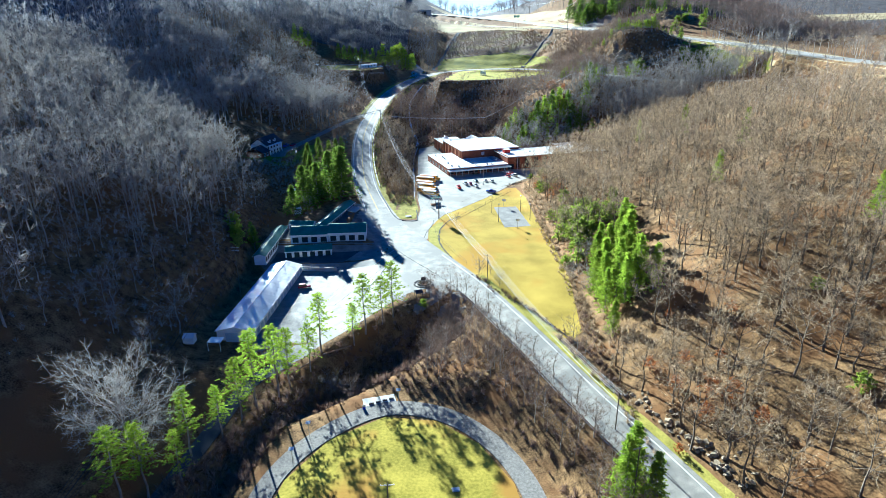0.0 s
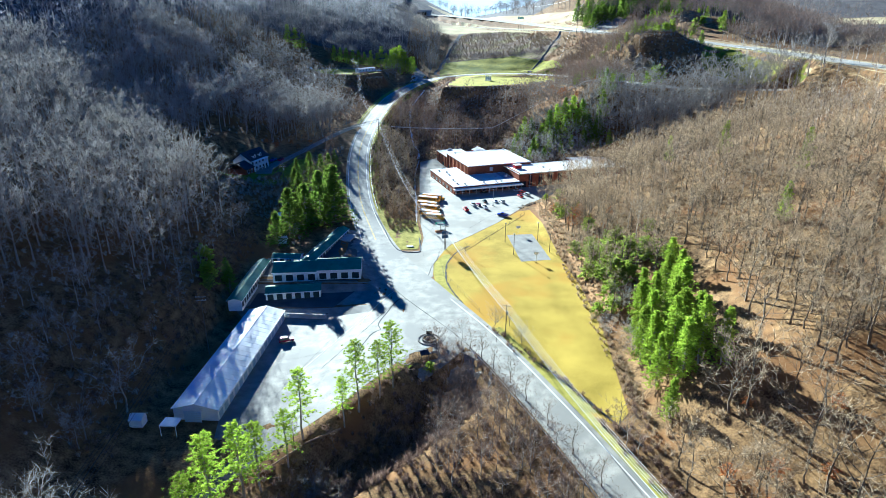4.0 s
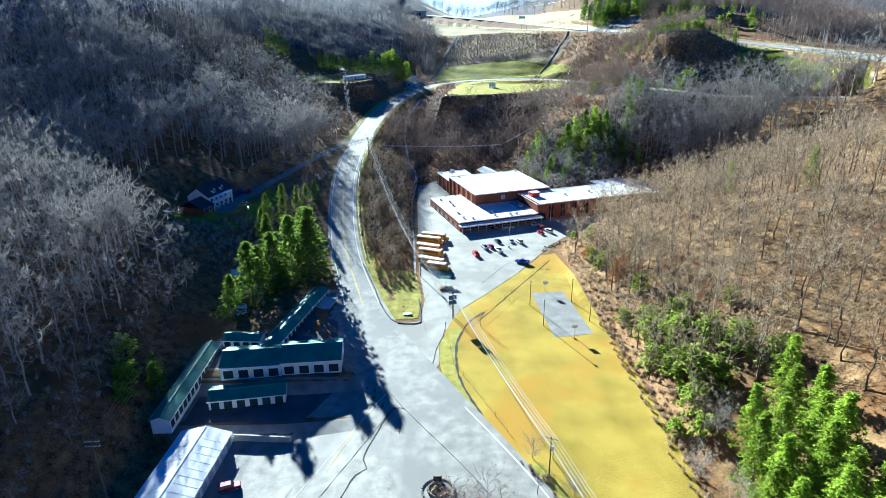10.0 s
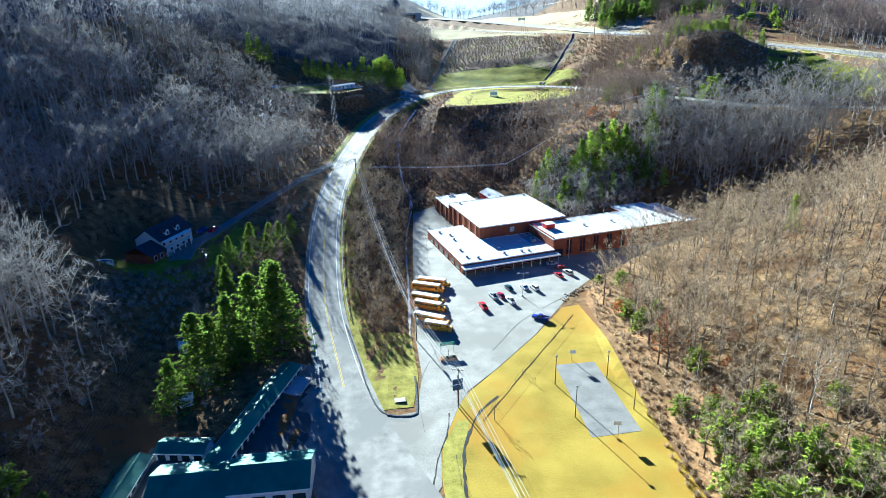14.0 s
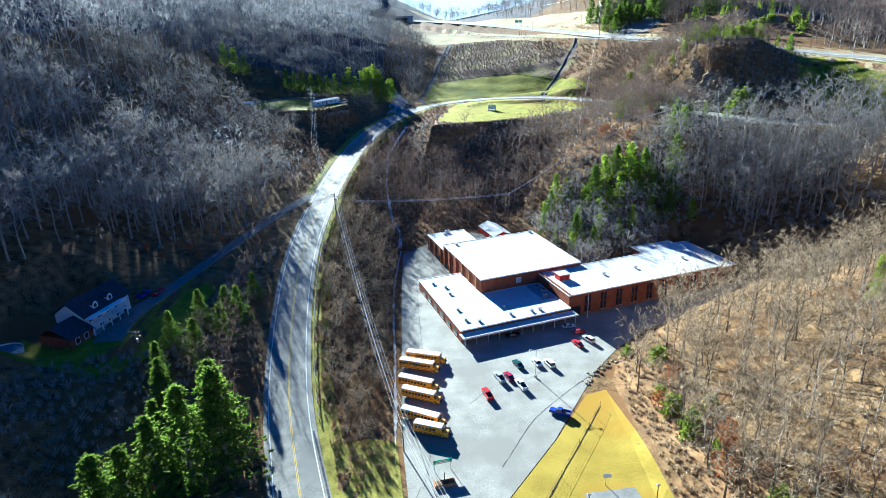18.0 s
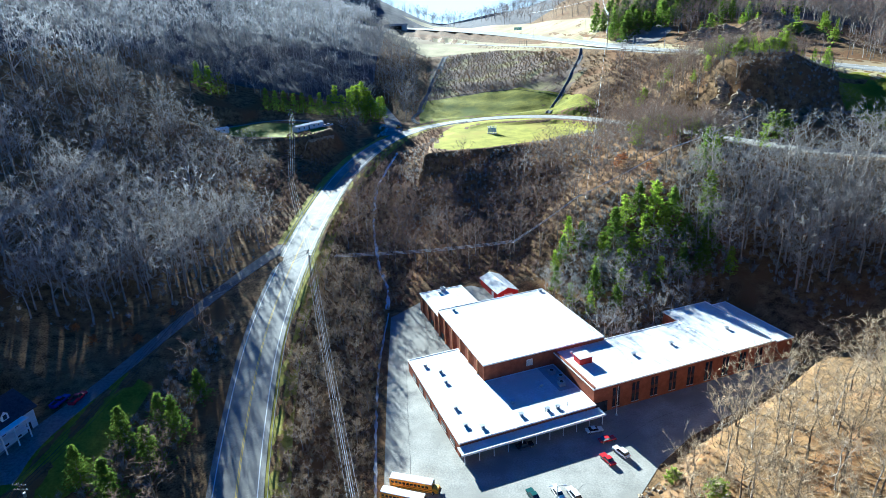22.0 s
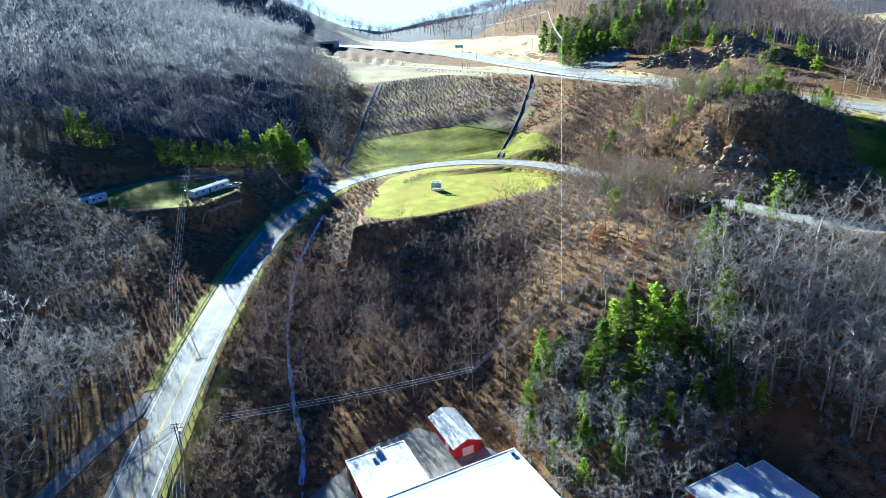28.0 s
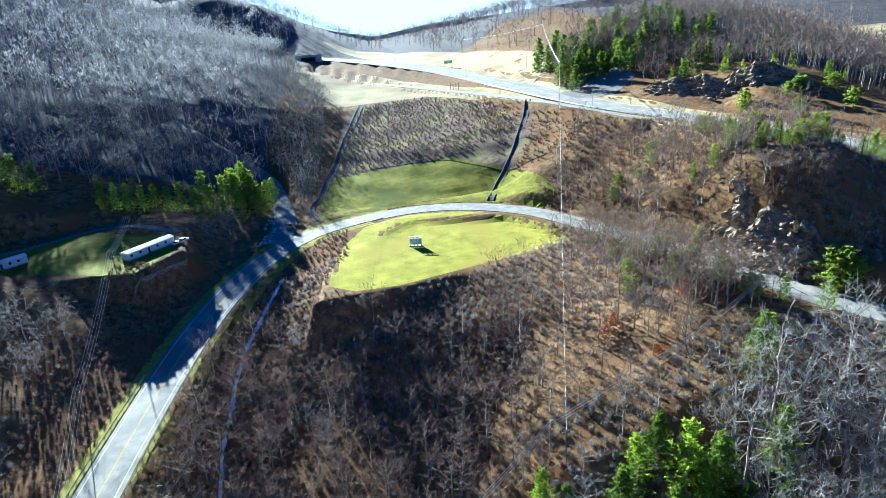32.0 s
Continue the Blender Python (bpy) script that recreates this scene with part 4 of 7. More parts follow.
for y, s in ((45.5, 2.4), (57.5, 2.0), (68, 3.0)):
    part("door", box(16.88, 17, y, y + s, -0.2, 2.5), DOORDARK, school)
for x in (31, 52):
    v = part("vent_louver", box(x, x + 2.0, 22.85, 23, 5.9, 8.0), WHITETRIM, gym_wall, "white square wall louver")
    for k in range(6):
        part("slat", box(x + 0.1, x + 1.9, 22.78, 22.85, 6.05 + k * 0.31, 6.2 + k * 0.31), CONCRETE, v)
for x, y, z in ((22, 60, 9.6), (56.5, 61, 9.6), (24, 80, 7.4), (4.5, 14, 4.3), (4.2, 6, 4.3), (3.8, 38, 4.3), (6.5, 27, 4.3), (20, 10, 4.3), (8, 3.5, 4.3), (19.5, 4, 4.3), (27, 3.2, 4.3), (30, 3.0, 4.3), (31, 14, 4.3), (7, 33, 4.3), (61, 12, 8.2), (97, 13, 8.2), (75, 12.5, 8.2)):
    u = part("roof_vent", box(x - 0.5, x + 0.5, y - 0.4, y + 0.4, z, z + 0.7, bevel=0.06), STEEL, school, "grey metal roof vent")
    part("vent_cap", box(x - 0.65, x + 0.65, y - 0.55, y + 0.55, z + 0.7, z + 0.82), STEEL, u)
for x, y, z in ((36.5, 12, 4.36), (38, 15, 4.36), (37, 18.5, 4.36), (26, 82, 7.4)):
    u = part("rooftop_unit", box(x - 0.9, x + 0.9, y - 0.8, y + 0.8, z, z + 1.2, bevel=0.05), STEEL, school, "pale boxy rooftop air unit")
    part("fan_grille", rod((x, y, z + 1.2), (x, y, z + 1.28), 0.55, sides=12), BLACK, u)
hut = part("stair_hut", box(43.5, 47.6, 13.5, 17, 8.2, 10.2), REDMETAL, school, "small red rooftop stair hut")
part("hut_roof", box(43.3, 47.8, 13.3, 17.2, 10.2, 10.4), MEMBRANE, hut)
part("parapet", box(40.3, 40.9, 1.6, 23.3, 8.2, 8.7), BRICK, wing_wall, "red raised parapet at the wing's end")
part("pipe", rod((44.5, 20, 8.2), (44.5, 20, 9.2), 0.35, sides=10), STEEL, school, "round white roof fan")
for k in range(3):
    part("roof_antenna", rod((26 + k * 3.4, 2.6, 4.3), (26 + k * 3.4, 2.6, 5.6), 0.05, sides=5), BLACK, school)

shed = thing("red_shed", "red metal shed with a white gable roof behind the school", "shed", pose(21.5, 450, 0.8, 0, 0, 18.5))
part("wall", prism([(0, -1.2), (8.6, -1.2), (8.6, 3.2), (4.3, 4.9), (0, 3.2)], 17, False), REDMETAL, shed)
rf = part("roof", prism([(-0.4, 3.15), (4.3, 5.05), (9.0, 3.15), (9.0, 3.3), (4.3, 5.25), (-0.4, 3.3)], 17.6, False), MEMBRANE, shed, "white metal gable roof")
part("door", box(2.5, 6.1, -0.08, -0.01, -0.6, 2.6), WHITETRIM, shed)
part("door", box(-0.08, -0.01, 4, 6, -0.6, 2.2), WHITETRIM, shed)

flag = thing("flagpole", "slim white flagpole beside the school entrance", "flagpole", at(45.6, 376.5))
part("pole", rod((0, 0, -0.3), (0, 0, 9.5), 0.09, 0.05), WHITETRIM, flag)
part("base", rod((0, 0, 0), (0, 0, 0.35), 0.4, 0.3), CONCRETE, flag)

# ---- vehicles ----
def wheels(parent, spots, r, w):
    for x, y in spots:
        t = part("wheel", rod((x, y - w / 2, r), (x, y + w / 2, r), r, sides=12), BLACK, parent)
        part("rim", rod((x, y - w / 2 - 0.02, r), (x, y + w / 2 + 0.02, r), r * 0.55, sides=8), STEEL, t)


def tapered(x0, x1, w, z0, z1, inx0, inx1, iny):
    """A cabin: a box whose top is drawn in."""
    bm = box(x0, x1, -w / 2, w / 2, z0, z1)
    for v in bm.verts:
        if v.co.z > (z0 + z1) / 2:
            v.co.x += inx0 if v.co.x < (x0 + x1) / 2 else -inx1
            v.co.y -= math.copysign(iny, v.co.y)
    return bm


def car(label, paint_mat, m, style="sedan", group="cars in the school lot"):
    c = thing({"sedan": "car", "suv": "car", "pickup": "pickup_truck"}[style], label, "pickup" if style == "pickup" else "car", m, group)
    ln = {"sedan": 4.6, "suv": 4.7, "pickup": 5.6}[style]
    h = {"sedan": 0.85, "suv": 1.0, "pickup": 1.05}[style]
    top = {"sedan": 1.42, "suv": 1.72, "pickup": 1.8}[style]
    part("body", box(-ln / 2, ln / 2, -0.88, 0.88, 0.32, h, bevel=0.12), paint_mat, c)
    cab = {"sedan": (-1.5, 1.0, 0.6, 0.7), "suv": (-2.1, 1.0, 0.3, 0.6), "pickup": (-0.7, 1.2, 0.15, 0.6)}[style]
    g = part("cabin", tapered(cab[0], cab[1], 1.66, h - 0.02, top - 0.06, cab[2], cab[3], 0.16), DARKGLASS, c, "dark glass cabin")
    part("roof", box(cab[0] + cab[2], cab[1] - cab[3], -0.68, 0.68, top - 0.06, top, bevel=0.02), paint_mat, g)
    if style == "pickup":
        part("cargo_bed", box(-2.6, -0.8, -0.72, 0.72, h - 0.02, h + 0.02), BLACK, c, "dark open cargo bed")
        for y in (-0.8, 0.8):
            part("bed_wall", box(-2.78, -0.75, y - 0.08, y + 0.08, h - 0.05, h + 0.3), paint_mat, c)
        part("tailgate", box(-2.8, -2.7, -0.8, 0.8, h - 0.05, h + 0.3), paint_mat, c)
    for x, s, mt, nm in ((ln / 2 - 0.02, 1, WHITETRIM, "headlight"), (-ln / 2 - 0.02, 1, REDMETAL, "tail_light")):
        for y in (-0.65, 0.65):
            part(nm, box(x, x + 0.04, y - 0.16, y + 0.16, h - 0.28, h - 0.12), mt, c)
    wheels(c, [(-ln * 0.31, -0.8), (-ln * 0.31, 0.8), (ln * 0.31, -0.8), (ln * 0.31, 0.8)], 0.33, 0.22)
    return c


RED, WHITEP, BLUEP, DARKP, SILVER, MAROON, GREENP = (paint("car_" + n, c, 0.25) for n, c in (("red", (0.5, 0.02, 0.02)), ("white", (0.75, 0.75, 0.74)), ("blue", (0.03, 0.05, 0.32)), ("black", (0.02, 0.025, 0.03)), ("silver", (0.4, 0.42, 0.45)), ("maroon", (0.3, 0.01, 0.04)), ("dark_green", (0.02, 0.07, 0.06))))
for label, pm, x, y, turn, style in (
        ("pale blue-white sedan parked in the shade of the school", WHITEP, 37.7, 370, 8, "sedan"), ("red sedan parked in the shade of the school", RED, 40, 366, 12, "sedan"), ("bright red coupe parked beside a white car", RED, 38, 358.5, 112, "sedan"),
        ("white sedan parked beside a red coupe", WHITEP, 42, 360.8, 118, "suv"), ("dark green sedan alone in the lot", GREENP, 17.7, 348, 110, "sedan"), ("small white car in the middle of the lot", WHITEP, 23.4, 348.6, 105, "sedan"), ("white hatchback in the middle of the lot", WHITEP, 27, 347.6, 108, "suv"),
        ("silver pickup truck in the middle of the lot", SILVER, 11.4, 341.3, 108, "pickup"), ("maroon sedan beside a silver pickup", MAROON, 14.2, 341.6, 110, "sedan"), ("white pickup truck in the middle of the lot", WHITEP, 17, 337.2, 108, "pickup"), ("bright red pickup alone in the sun", RED, 7.2, 333.3, 104, "pickup"),
        ("dark blue pickup parked by the field's fence", BLUEP, 25.2, 323.9, 150, "pickup"), ("dark sedan under the school canopy", DARKP, 18.5, 365.5, 15, "sedan")):
    car(label, pm, pose(x, y, 0.1, 0, 0, turn), style)


def school_bus(m, length, tag):
    b = thing("school_bus", tag, "bus", m, "parked school buses")
    body = part("body", box(-length / 2, length / 2 - 1.5, -1.2, 1.2, 0.5, 2.75, bevel=0.14), BUSYELLOW, b, "yellow bus body")
    part("roof", box(-length / 2 + 0.06, length / 2 - 1.56, -1.12, 1.12, 2.72, 2.98, bevel=0.12), BUSWHITE, b, "white painted bus roof")
    hood = part("hood", tapered(length / 2 - 1.55, length / 2, 2.0, 0.5, 1.55, 0, 0.25, 0.15), BUSYELLOW, b, "yellow engine hood")
    part("grille", box(length / 2 - 0.02, length / 2 + 0.03, -0.6, 0.6, 0.6, 1.15), BLACK, hood)
    part("windscreen", box(length / 2 - 1.56, length / 2 - 1.46, -1.0, 1.0, 1.6, 2.55), DARKGLASS, b)
    n = int((length - 2.6) / 0.95)
    for s in (-1, 1):
        for k in range(n):
            x = -length / 2 + 0.5 + k * 0.95
            part("window", box(x, x + 0.72, s * 1.2 - 0.03, s * 1.2 + 0.03, 1.75, 2.4), DARKGLASS, body)
        for z in (0.85, 1.4):
            part("rub_rail", box(-length / 2 + 0.2, length / 2 - 1.6, s * 1.215 - 0.02, s * 1.215 + 0.02, z, z + 0.09), BLACK, body)
    for y in (-0.75, 0.75):
        part("headlight", rod((length / 2, y, 0.9), (length / 2 + 0.04, y, 0.9), 0.13, sides=8), WHITETRIM, hood)
    part("bumper", box(length / 2 + 0.02, length / 2 + 0.16, -1.1, 1.1, 0.4, 0.62), BLACK, b)
    wheels(b, [(-length / 2 + 2.6, -1.02), (-length / 2 + 2.6, 1.02), (length / 2 - 1.5, -1.02), (length / 2 - 1.5, 1.02)], 0.48, 0.3)
    return b


for x, y, turn, ln in ((-9.6, 352.9, -18, 12.2), (-11.6, 348.4, -20, 12.2), (-11.8, 339.0, -24, 12.0), (-10.9, 333.2, -24, 11.4), (-10.4, 323.6, -26, 12.4), (-8.2, 318.4, -21, 9.2)):
    school_bus(pose(x, y, 0.1, 0, 0, turn), ln, "yellow school bus with a white roof" if ln > 10 else "short yellow school bus with a white roof")

# ---- lot, fence and court ----
lamp = thing("lot_lamp", "tall grey lamp post with twin heads in the lot", "lamp post", at(21.8, 341.5))
part("pole", rod((0, 0, -0.3), (0, 0, 9), 0.12, 0.08), STEEL, lamp)
part("base", rod((0, 0, 0), (0, 0, 0.8), 0.35), CONCRETE, lamp)
for s in (-1, 1):
    arm = part("arm", rod((0, 0, 8.9), (s * 1.2, 0, 9.1), 0.05, sides=6), STEEL, lamp)
    part("lamp_head", box(s * 1.5 - 0.4, s * 1.5 + 0.4, -0.2, 0.2, 9.0, 9.18, bevel=0.04), STEEL, arm)


FENCEMETAL = mat("dull_fence_wire", (0.05, 0.05, 0.048), (0.10, 0.10, 0.095), 1.0, 0.7, bump=0)


def fence(points, tag, gap=6.0, tall=1.6):
    """A wire fence: posts, top rail and mesh wires, as one thing."""
    line = []
    for (ax, ay), (bx, by) in zip(points, points[1:]):
        n = max(1, round(math.hypot(bx - ax, by - ay) / gap))
        line += [(ax + (bx - ax) * k / n, ay + (by - ay) * k / n) for k in range(n)]
    line.append(points[-1])
    f = thing("chain_link_fence", tag, "fence")
    for k, (x, y) in enumerate(line):
        z = h1(x, y)
        part("post", rod((x, y, z - 0.2), (x, y, z + tall), 0.035, sides=6), FENCEMETAL, f)
        if k:
            px, py = line[k - 1]
            pz = h1(px, py)
            part("rail", rod((px, py, pz + tall - 0.03), (x, y, z + tall - 0.03), 0.02, sides=5), FENCEMETAL, f)
            wires = bmesh.new()
            for j in range(4):
                up = 0.15 + j * tall * 0.24
                rod((px, py, pz + up), (x, y, z + up), 0.006, sides=3, bm=wires)
            part("wire_panel", wires, FENCEMETAL, f)
    return f


# A thin dark line on the grass where the fence stands.
FOOTSTRIP = mat("dark_foot_strip", (0.025, 0.02, 0.012), (0.08, 0.06, 0.03), 0.8, 0.95, bump=0.5)
FENCE_LINE = [(2.4, 271.5), (5.8, 277.3), (9.8, 283.5), (14.8, 291.9), (23.5, 305.8), (31.3, 318.2), (36.4, 326.6)]
fence(FENCE_LINE, "chain link fence between the lot and the field")
seam(FENCE_LINE, 0.4, "thin dark strip along the fence foot", FOOTSTRIP, 0.1)
fence([(14.8, 291.2), (17.6, 287.2)], "short chain link gate section by the court", 2.0)
fence([(-4.8, 258), (-4, 250), (1, 238), (8, 220)], "low wire fence round the field's corner")


def light_pole(x, y, tall, tag, mat_=WOODPOLE):
    p = thing("light_pole", tag, "light pole", at(x, y), "light poles round the court")
    part("pole", rod((0, 0, -0.3), (0, 0, tall), 0.14, 0.09), mat_, p)
    part("floodlight", box(-0.35, 0.35, -0.15, 0.2, tall - 0.35, tall + 0.05, bevel=0.04), STEEL, p)


for x, y, t in ((22.8, 286.4, 9), (25.0, 272.0, 9.2), (37.4, 288.8, 8.4), (40.3, 274.6, 8.2)):
    light_pole(x, y, t, "dark wooden light pole beside the court")
for x, y, a in ((29.8, 297.3, -92), (33.2, 264.8, 88)):
    hoop = thing("basketball_hoop", "basketball hoop with white backboard on the court", "basketball hoop", at(x, y, a), "hoops of the court")
    part("post", rod((-0.9, 0, -0.2), (-0.9, 0, 3.3), 0.09), STEEL, hoop)
    part("arm", rod((-0.9, 0, 3.1), (0, 0, 3.4), 0.06, sides=6), STEEL, hoop)
    board = part("backboard", box(0, 0.06, -0.9, 0.9, 2.9, 4.0, bevel=0.02), WHITETRIM, hoop, "white backboard")
    ring = bmesh.new()
    for k in range(10):
        a0, a1 = k * 0.6283, (k + 1) * 0.6283
        rod((0.35 + 0.23 * math.cos(a0), 0.23 * math.sin(a0), 3.05), (0.35 + 0.23 * math.cos(a1), 0.23 * math.sin(a1), 3.05), 0.02, sides=4, bm=ring)
    part("rim", ring, RUSTLEAF, board, "orange rim")
GREENSIGN = paint("sign_green", (0.02, 0.35, 0.22), 0.4)
sign = thing("entrance_sign", "green entrance sign on two posts by the buses", "sign", at(-5.8, 305, 12))
part("panel", box(-2.2, 2.2, -0.08, 0.08, 2.2, 3.2, bevel=0.02), GREENSIGN, sign, "green sign panel")
for x in (-1.9, 1.9):
    part("post", rod((x, 0, -0.2), (x, 0, 2.3), 0.08), STEEL, sign)
for k in range(2):
    part("lettering_bar", box(-1.6, 1.6, -0.1, -0.085, 2.45 + k * 0.35, 2.6 + k * 0.35), WHITETRIM, sign)
planter = thing("brick_sign_planter", "low brown brick planter with a dark sign post", "planter", at(-5.5, 300.5, 12))
part("planter_wall", box(-2.4, 2.4, -0.9, 0.9, -0.2, 0.8, bevel=0.05), BRICKTAN, planter)
part("post", rod((0, 0, 0.7), (0, 0, 3.4), 0.12), WOODPOLE, planter)
part("soil", box(-2.1, 2.1, -0.7, 0.7, 0.8, 0.86), LITTER, planter)
ball = thing("message_board", "dark roadside message board on a tall pole", "sign", at(-3.6, 277.5, 15))
part("pole", rod((0, 0, -0.3), (0, 0, 9.5), 0.15, 0.11), WOODPOLE, ball)
for k in range(2):
    part("board", box(-1.3, 1.3, -0.06, 0.06, 5.2 + k * 1.7, 6.7 + k * 1.7), mat("board_blue", (0.05, 0.1, 0.2), (0.09, 0.16, 0.28), 0.6, 0.5) if k == 0 else bpy.data.materials["board_blue"], ball)
grate = thing("drain_inlet", "dark concrete drain inlet in the grass tip", "drain", at(-18.5, 280.5, 10))
part("slab", box(-1.4, 1.4, -0.9, 0.9, -0.1, 0.35, bevel=0.04), CONCRETE, grate)
part("opening", box(-1.1, 1.1, -0.94, -0.7, 0.02, 0.28), BLACK, grate)

# ---- storage yard ----
def long_unit(name, tag, m, length, depth, wall_h, ridge, roof_mat, doors, door_mat, base=-1.2, sides=("south",), eave=0.35, group="storage units"):
    """A gabled storage building: walls, two roof slopes with ridge cap and standing seams, doors and pilasters. Front at y = 0."""
    u = thing(name, tag, "storage unit", m, group)
    part("wall", prism([(0, base), (depth, base), (depth, wall_h), (depth / 2, wall_h + ridge - 0.08), (0, wall_h)], length), WHITESIDING, u, "white metal wall")
    for s in (0, 1):
        y0, y1 = (-eave, depth / 2) if s == 0 else (depth + eave, depth / 2)
        z0 = wall_h - eave * ridge / (depth / 2)
        r = part("roof", shift(prism([(y0, z0), (y1, wall_h + ridge), (y1, wall_h + ridge + 0.1), (y0, z0 + 0.1)], length + 0.6), pose(-0.3, 0, 0.02)), roof_mat, u)
        for k in range(int(length / 2.4)):
            x = 0.6 + k * 2.4
            part("seam", shift(prism([(y0, z0 + 0.1), (y1, wall_h + ridge + 0.1), (y1, wall_h + ridge + 0.13), (y0, z0 + 0.13)], 0.07), pose(x, 0, 0.02)), roof_mat, r)
    part("ridge_cap", box(-0.3, length + 0.3, depth / 2 - 0.18, depth / 2 + 0.18, wall_h + ridge + 0.08, wall_h + ridge + 0.2), roof_mat, u)
    for y in (-eave - 0.06, depth + eave):
        part("fascia", box(-0.3, length + 0.3, y, y + 0.06, wall_h - eave * ridge / (depth / 2) - 0.16, wall_h - eave * ridge / (depth / 2) + 0.13), WHITETRIM, u, "white eave fascia")
    gap = length / doors
    for side in sides:
        y = -0.06 if side == "south" else depth
        for k in range(doors):
            x = gap * (k + 0.5)
            d = part("roll_door", box(x - gap * 0.32, x + gap * 0.32, y, y + 0.06, 0, min(2.4, wall_h - 0.35)), door_mat, u, "closed roll-up door")
            part("door_frame", box(x - gap * 0.36, x + gap * 0.36, y - 0.03, y + 0.05, min(2.4, wall_h - 0.35), min(2.55, wall_h - 0.2)), WHITETRIM, d)
    return u


# its doors face east: local x runs along the building, y across it towards the west
long_unit("storage_building", "long white metal storage building with a pale metal roof", pose(-61.2, 167, -4, 0, 0, 86.8), 55, 11.6, 3.4, 1.5, METALROOF, 16, mat("pale_blue_door", (0.3, 0.38, 0.45), (0.42, 0.5, 0.56), 0.6, 0.5), -1.0)
office = thing("garage_door_front", "pale garage door in the long building's gable end", "garage door", pose(-67.5, 166.6, -4, 0, 0, -3.2))
part("door", box(-2.2, 2.2, -0.12, -0.04, 0, 3.2), mat("garage_blue", (0.42, 0.52, 0.6), (0.52, 0.6, 0.68), 0.8, 0.5), office)
for k in range(5):
    part("panel_joint", box(-2.2, 2.2, -0.15, -0.12, 0.6 * k + 0.3, 0.6 * k + 0.34), STEEL, office)
porch = thing("carport", "open dark carport at the long building's corner", "carport", pose(-73.2, 164.6, -4, 0, 0, -3.2))
part("roof", box(0, 4.2, -3.6, -0.2, 2.9, 3.1), METALROOF, porch)
for x, y in ((0.1, -3.5), (4.0, -3.5)):
    part("post", rod((x, y, -0.8), (x, y, 2.9), 0.08, sides=6), WHITETRIM, porch)
long_unit("storage_unit", "small white storage unit row with a green metal roof", pose(-67.3, 233, -2.2, 0, 0, 9), 19.2, 6.6, 2.7, 1.1, GREENROOF, 6, DOORDARK)
long_unit("storage_unit", "white storage unit row with a dark teal metal roof", pose(-67, 242.6, 1.0, 0, 0, 5), 16, 11, 3.4, 2.0, GREENROOF, 4, DOORDARK)
long_unit("storage_unit", "taller white storage unit with a green metal roof", pose(-50.9, 244.1, 1.2, 0, 0, 5), 16, 11.4, 3.6, 2.2, GREENROOF, 4, DOORDARK)
long_unit("storage_unit", "long narrow storage unit row with a green roof", pose(-72.3, 222.5, 0.2, 0, 0, 90.5), 36, 4.6, 2.7, 0.8, GREENROOF, 14, DOORDARK)
long_unit("storage_unit", "narrow storage unit row slanting beside the road", pose(-54.8, 253, 1.8, 3, 0, 78), 40, 4.8, 2.6, 0.8, GREENROOF, 15, DOORDARK, -2.5)
long_unit("storage_unit", "short storage unit row with a green roof", pose(-71.5, 258.2, 1.5, 0, 0, -4), 11, 5, 2.6, 0.9, GREENROOF, 4, DOORDARK)
wall = thing("retaining_wall", "long low pale concrete retaining wall in the yard", "wall", pose(-64, 223.6, -4, 0, 0, -5.5))
for k in range(10):
    part("wall_block", box(k * 2.02, k * 2.02 + 2.0, 0, 0.45, -0.6, 1.9 + 0.02 * (k % 3), bevel=0.03), CONCRETE, wall)
slab = thing("concrete_slab", "pale concrete slab in the dark yard", "slab", pose(-47, 281, 3.0, 0, 0, 78))
part("slab", box(0, 8, -3, 3, -0.4, 0.06), CONCRETE, slab)
car("dark red car beside the long storage building", MAROON, pose(-53.8, 207, -3.9, 0, 0, 20), "suv", "cars by the storage units")
timber = thing("timber_bank_wall", "weathered timber edging along the yard's bank", "wall")
for k, (x0, y0, x1, y1) in enumerate(((-46, 149, -38, 157), (-37.5, 157.6, -30, 164), (-66, 96, -62, 106), (-61.6, 107, -58, 117), (-57.6, 118, -54, 127))):
    for j in range(2):
        z0, z1 = h1(x0, y0) + 0.3 * j, h1(x1, y1) + 0.3 * j
        part("timber", rod((x0 + 0.3 * j, y0, z0 + 0.1), (x1 + 0.3 * j, y1, z1 + 0.1), 0.18, sides=6), mat("weathered_timber", (0.2, 0.13, 0.08), (0.38, 0.26, 0.17), 1.0, 0.9) if k + j == 0 else bpy.data.materials["weathered_timber"], timber)
for x, y, a, tag in ((-80.5, 297, 10, "small pale garden shed among trees"), (-73.5, 277, 25, "small blue-white shed below the conifers"), (-81, 163, 0, "small teal utility box beside the lane")):
    s = thing("garden_shed", tag, "shed", at(x, y, a), "small sheds")
    part("wall", prism([(-1.3, -0.3), (1.3, -0.3), (1.3, 1.9), (0, 2.7), (-1.3, 1.9)], 3.2), WHITESIDING, s)
    part("roof", prism([(-1.6, 1.8), (0, 2.85), (1.6, 1.8), (1.6, 1.95), (0, 3.0), (-1.6, 1.95)], 3.5), METALROOF, s)
    part("door", box(-0.05, 0, -0.45, 0.45, 0, 1.8), DOORDARK, s)

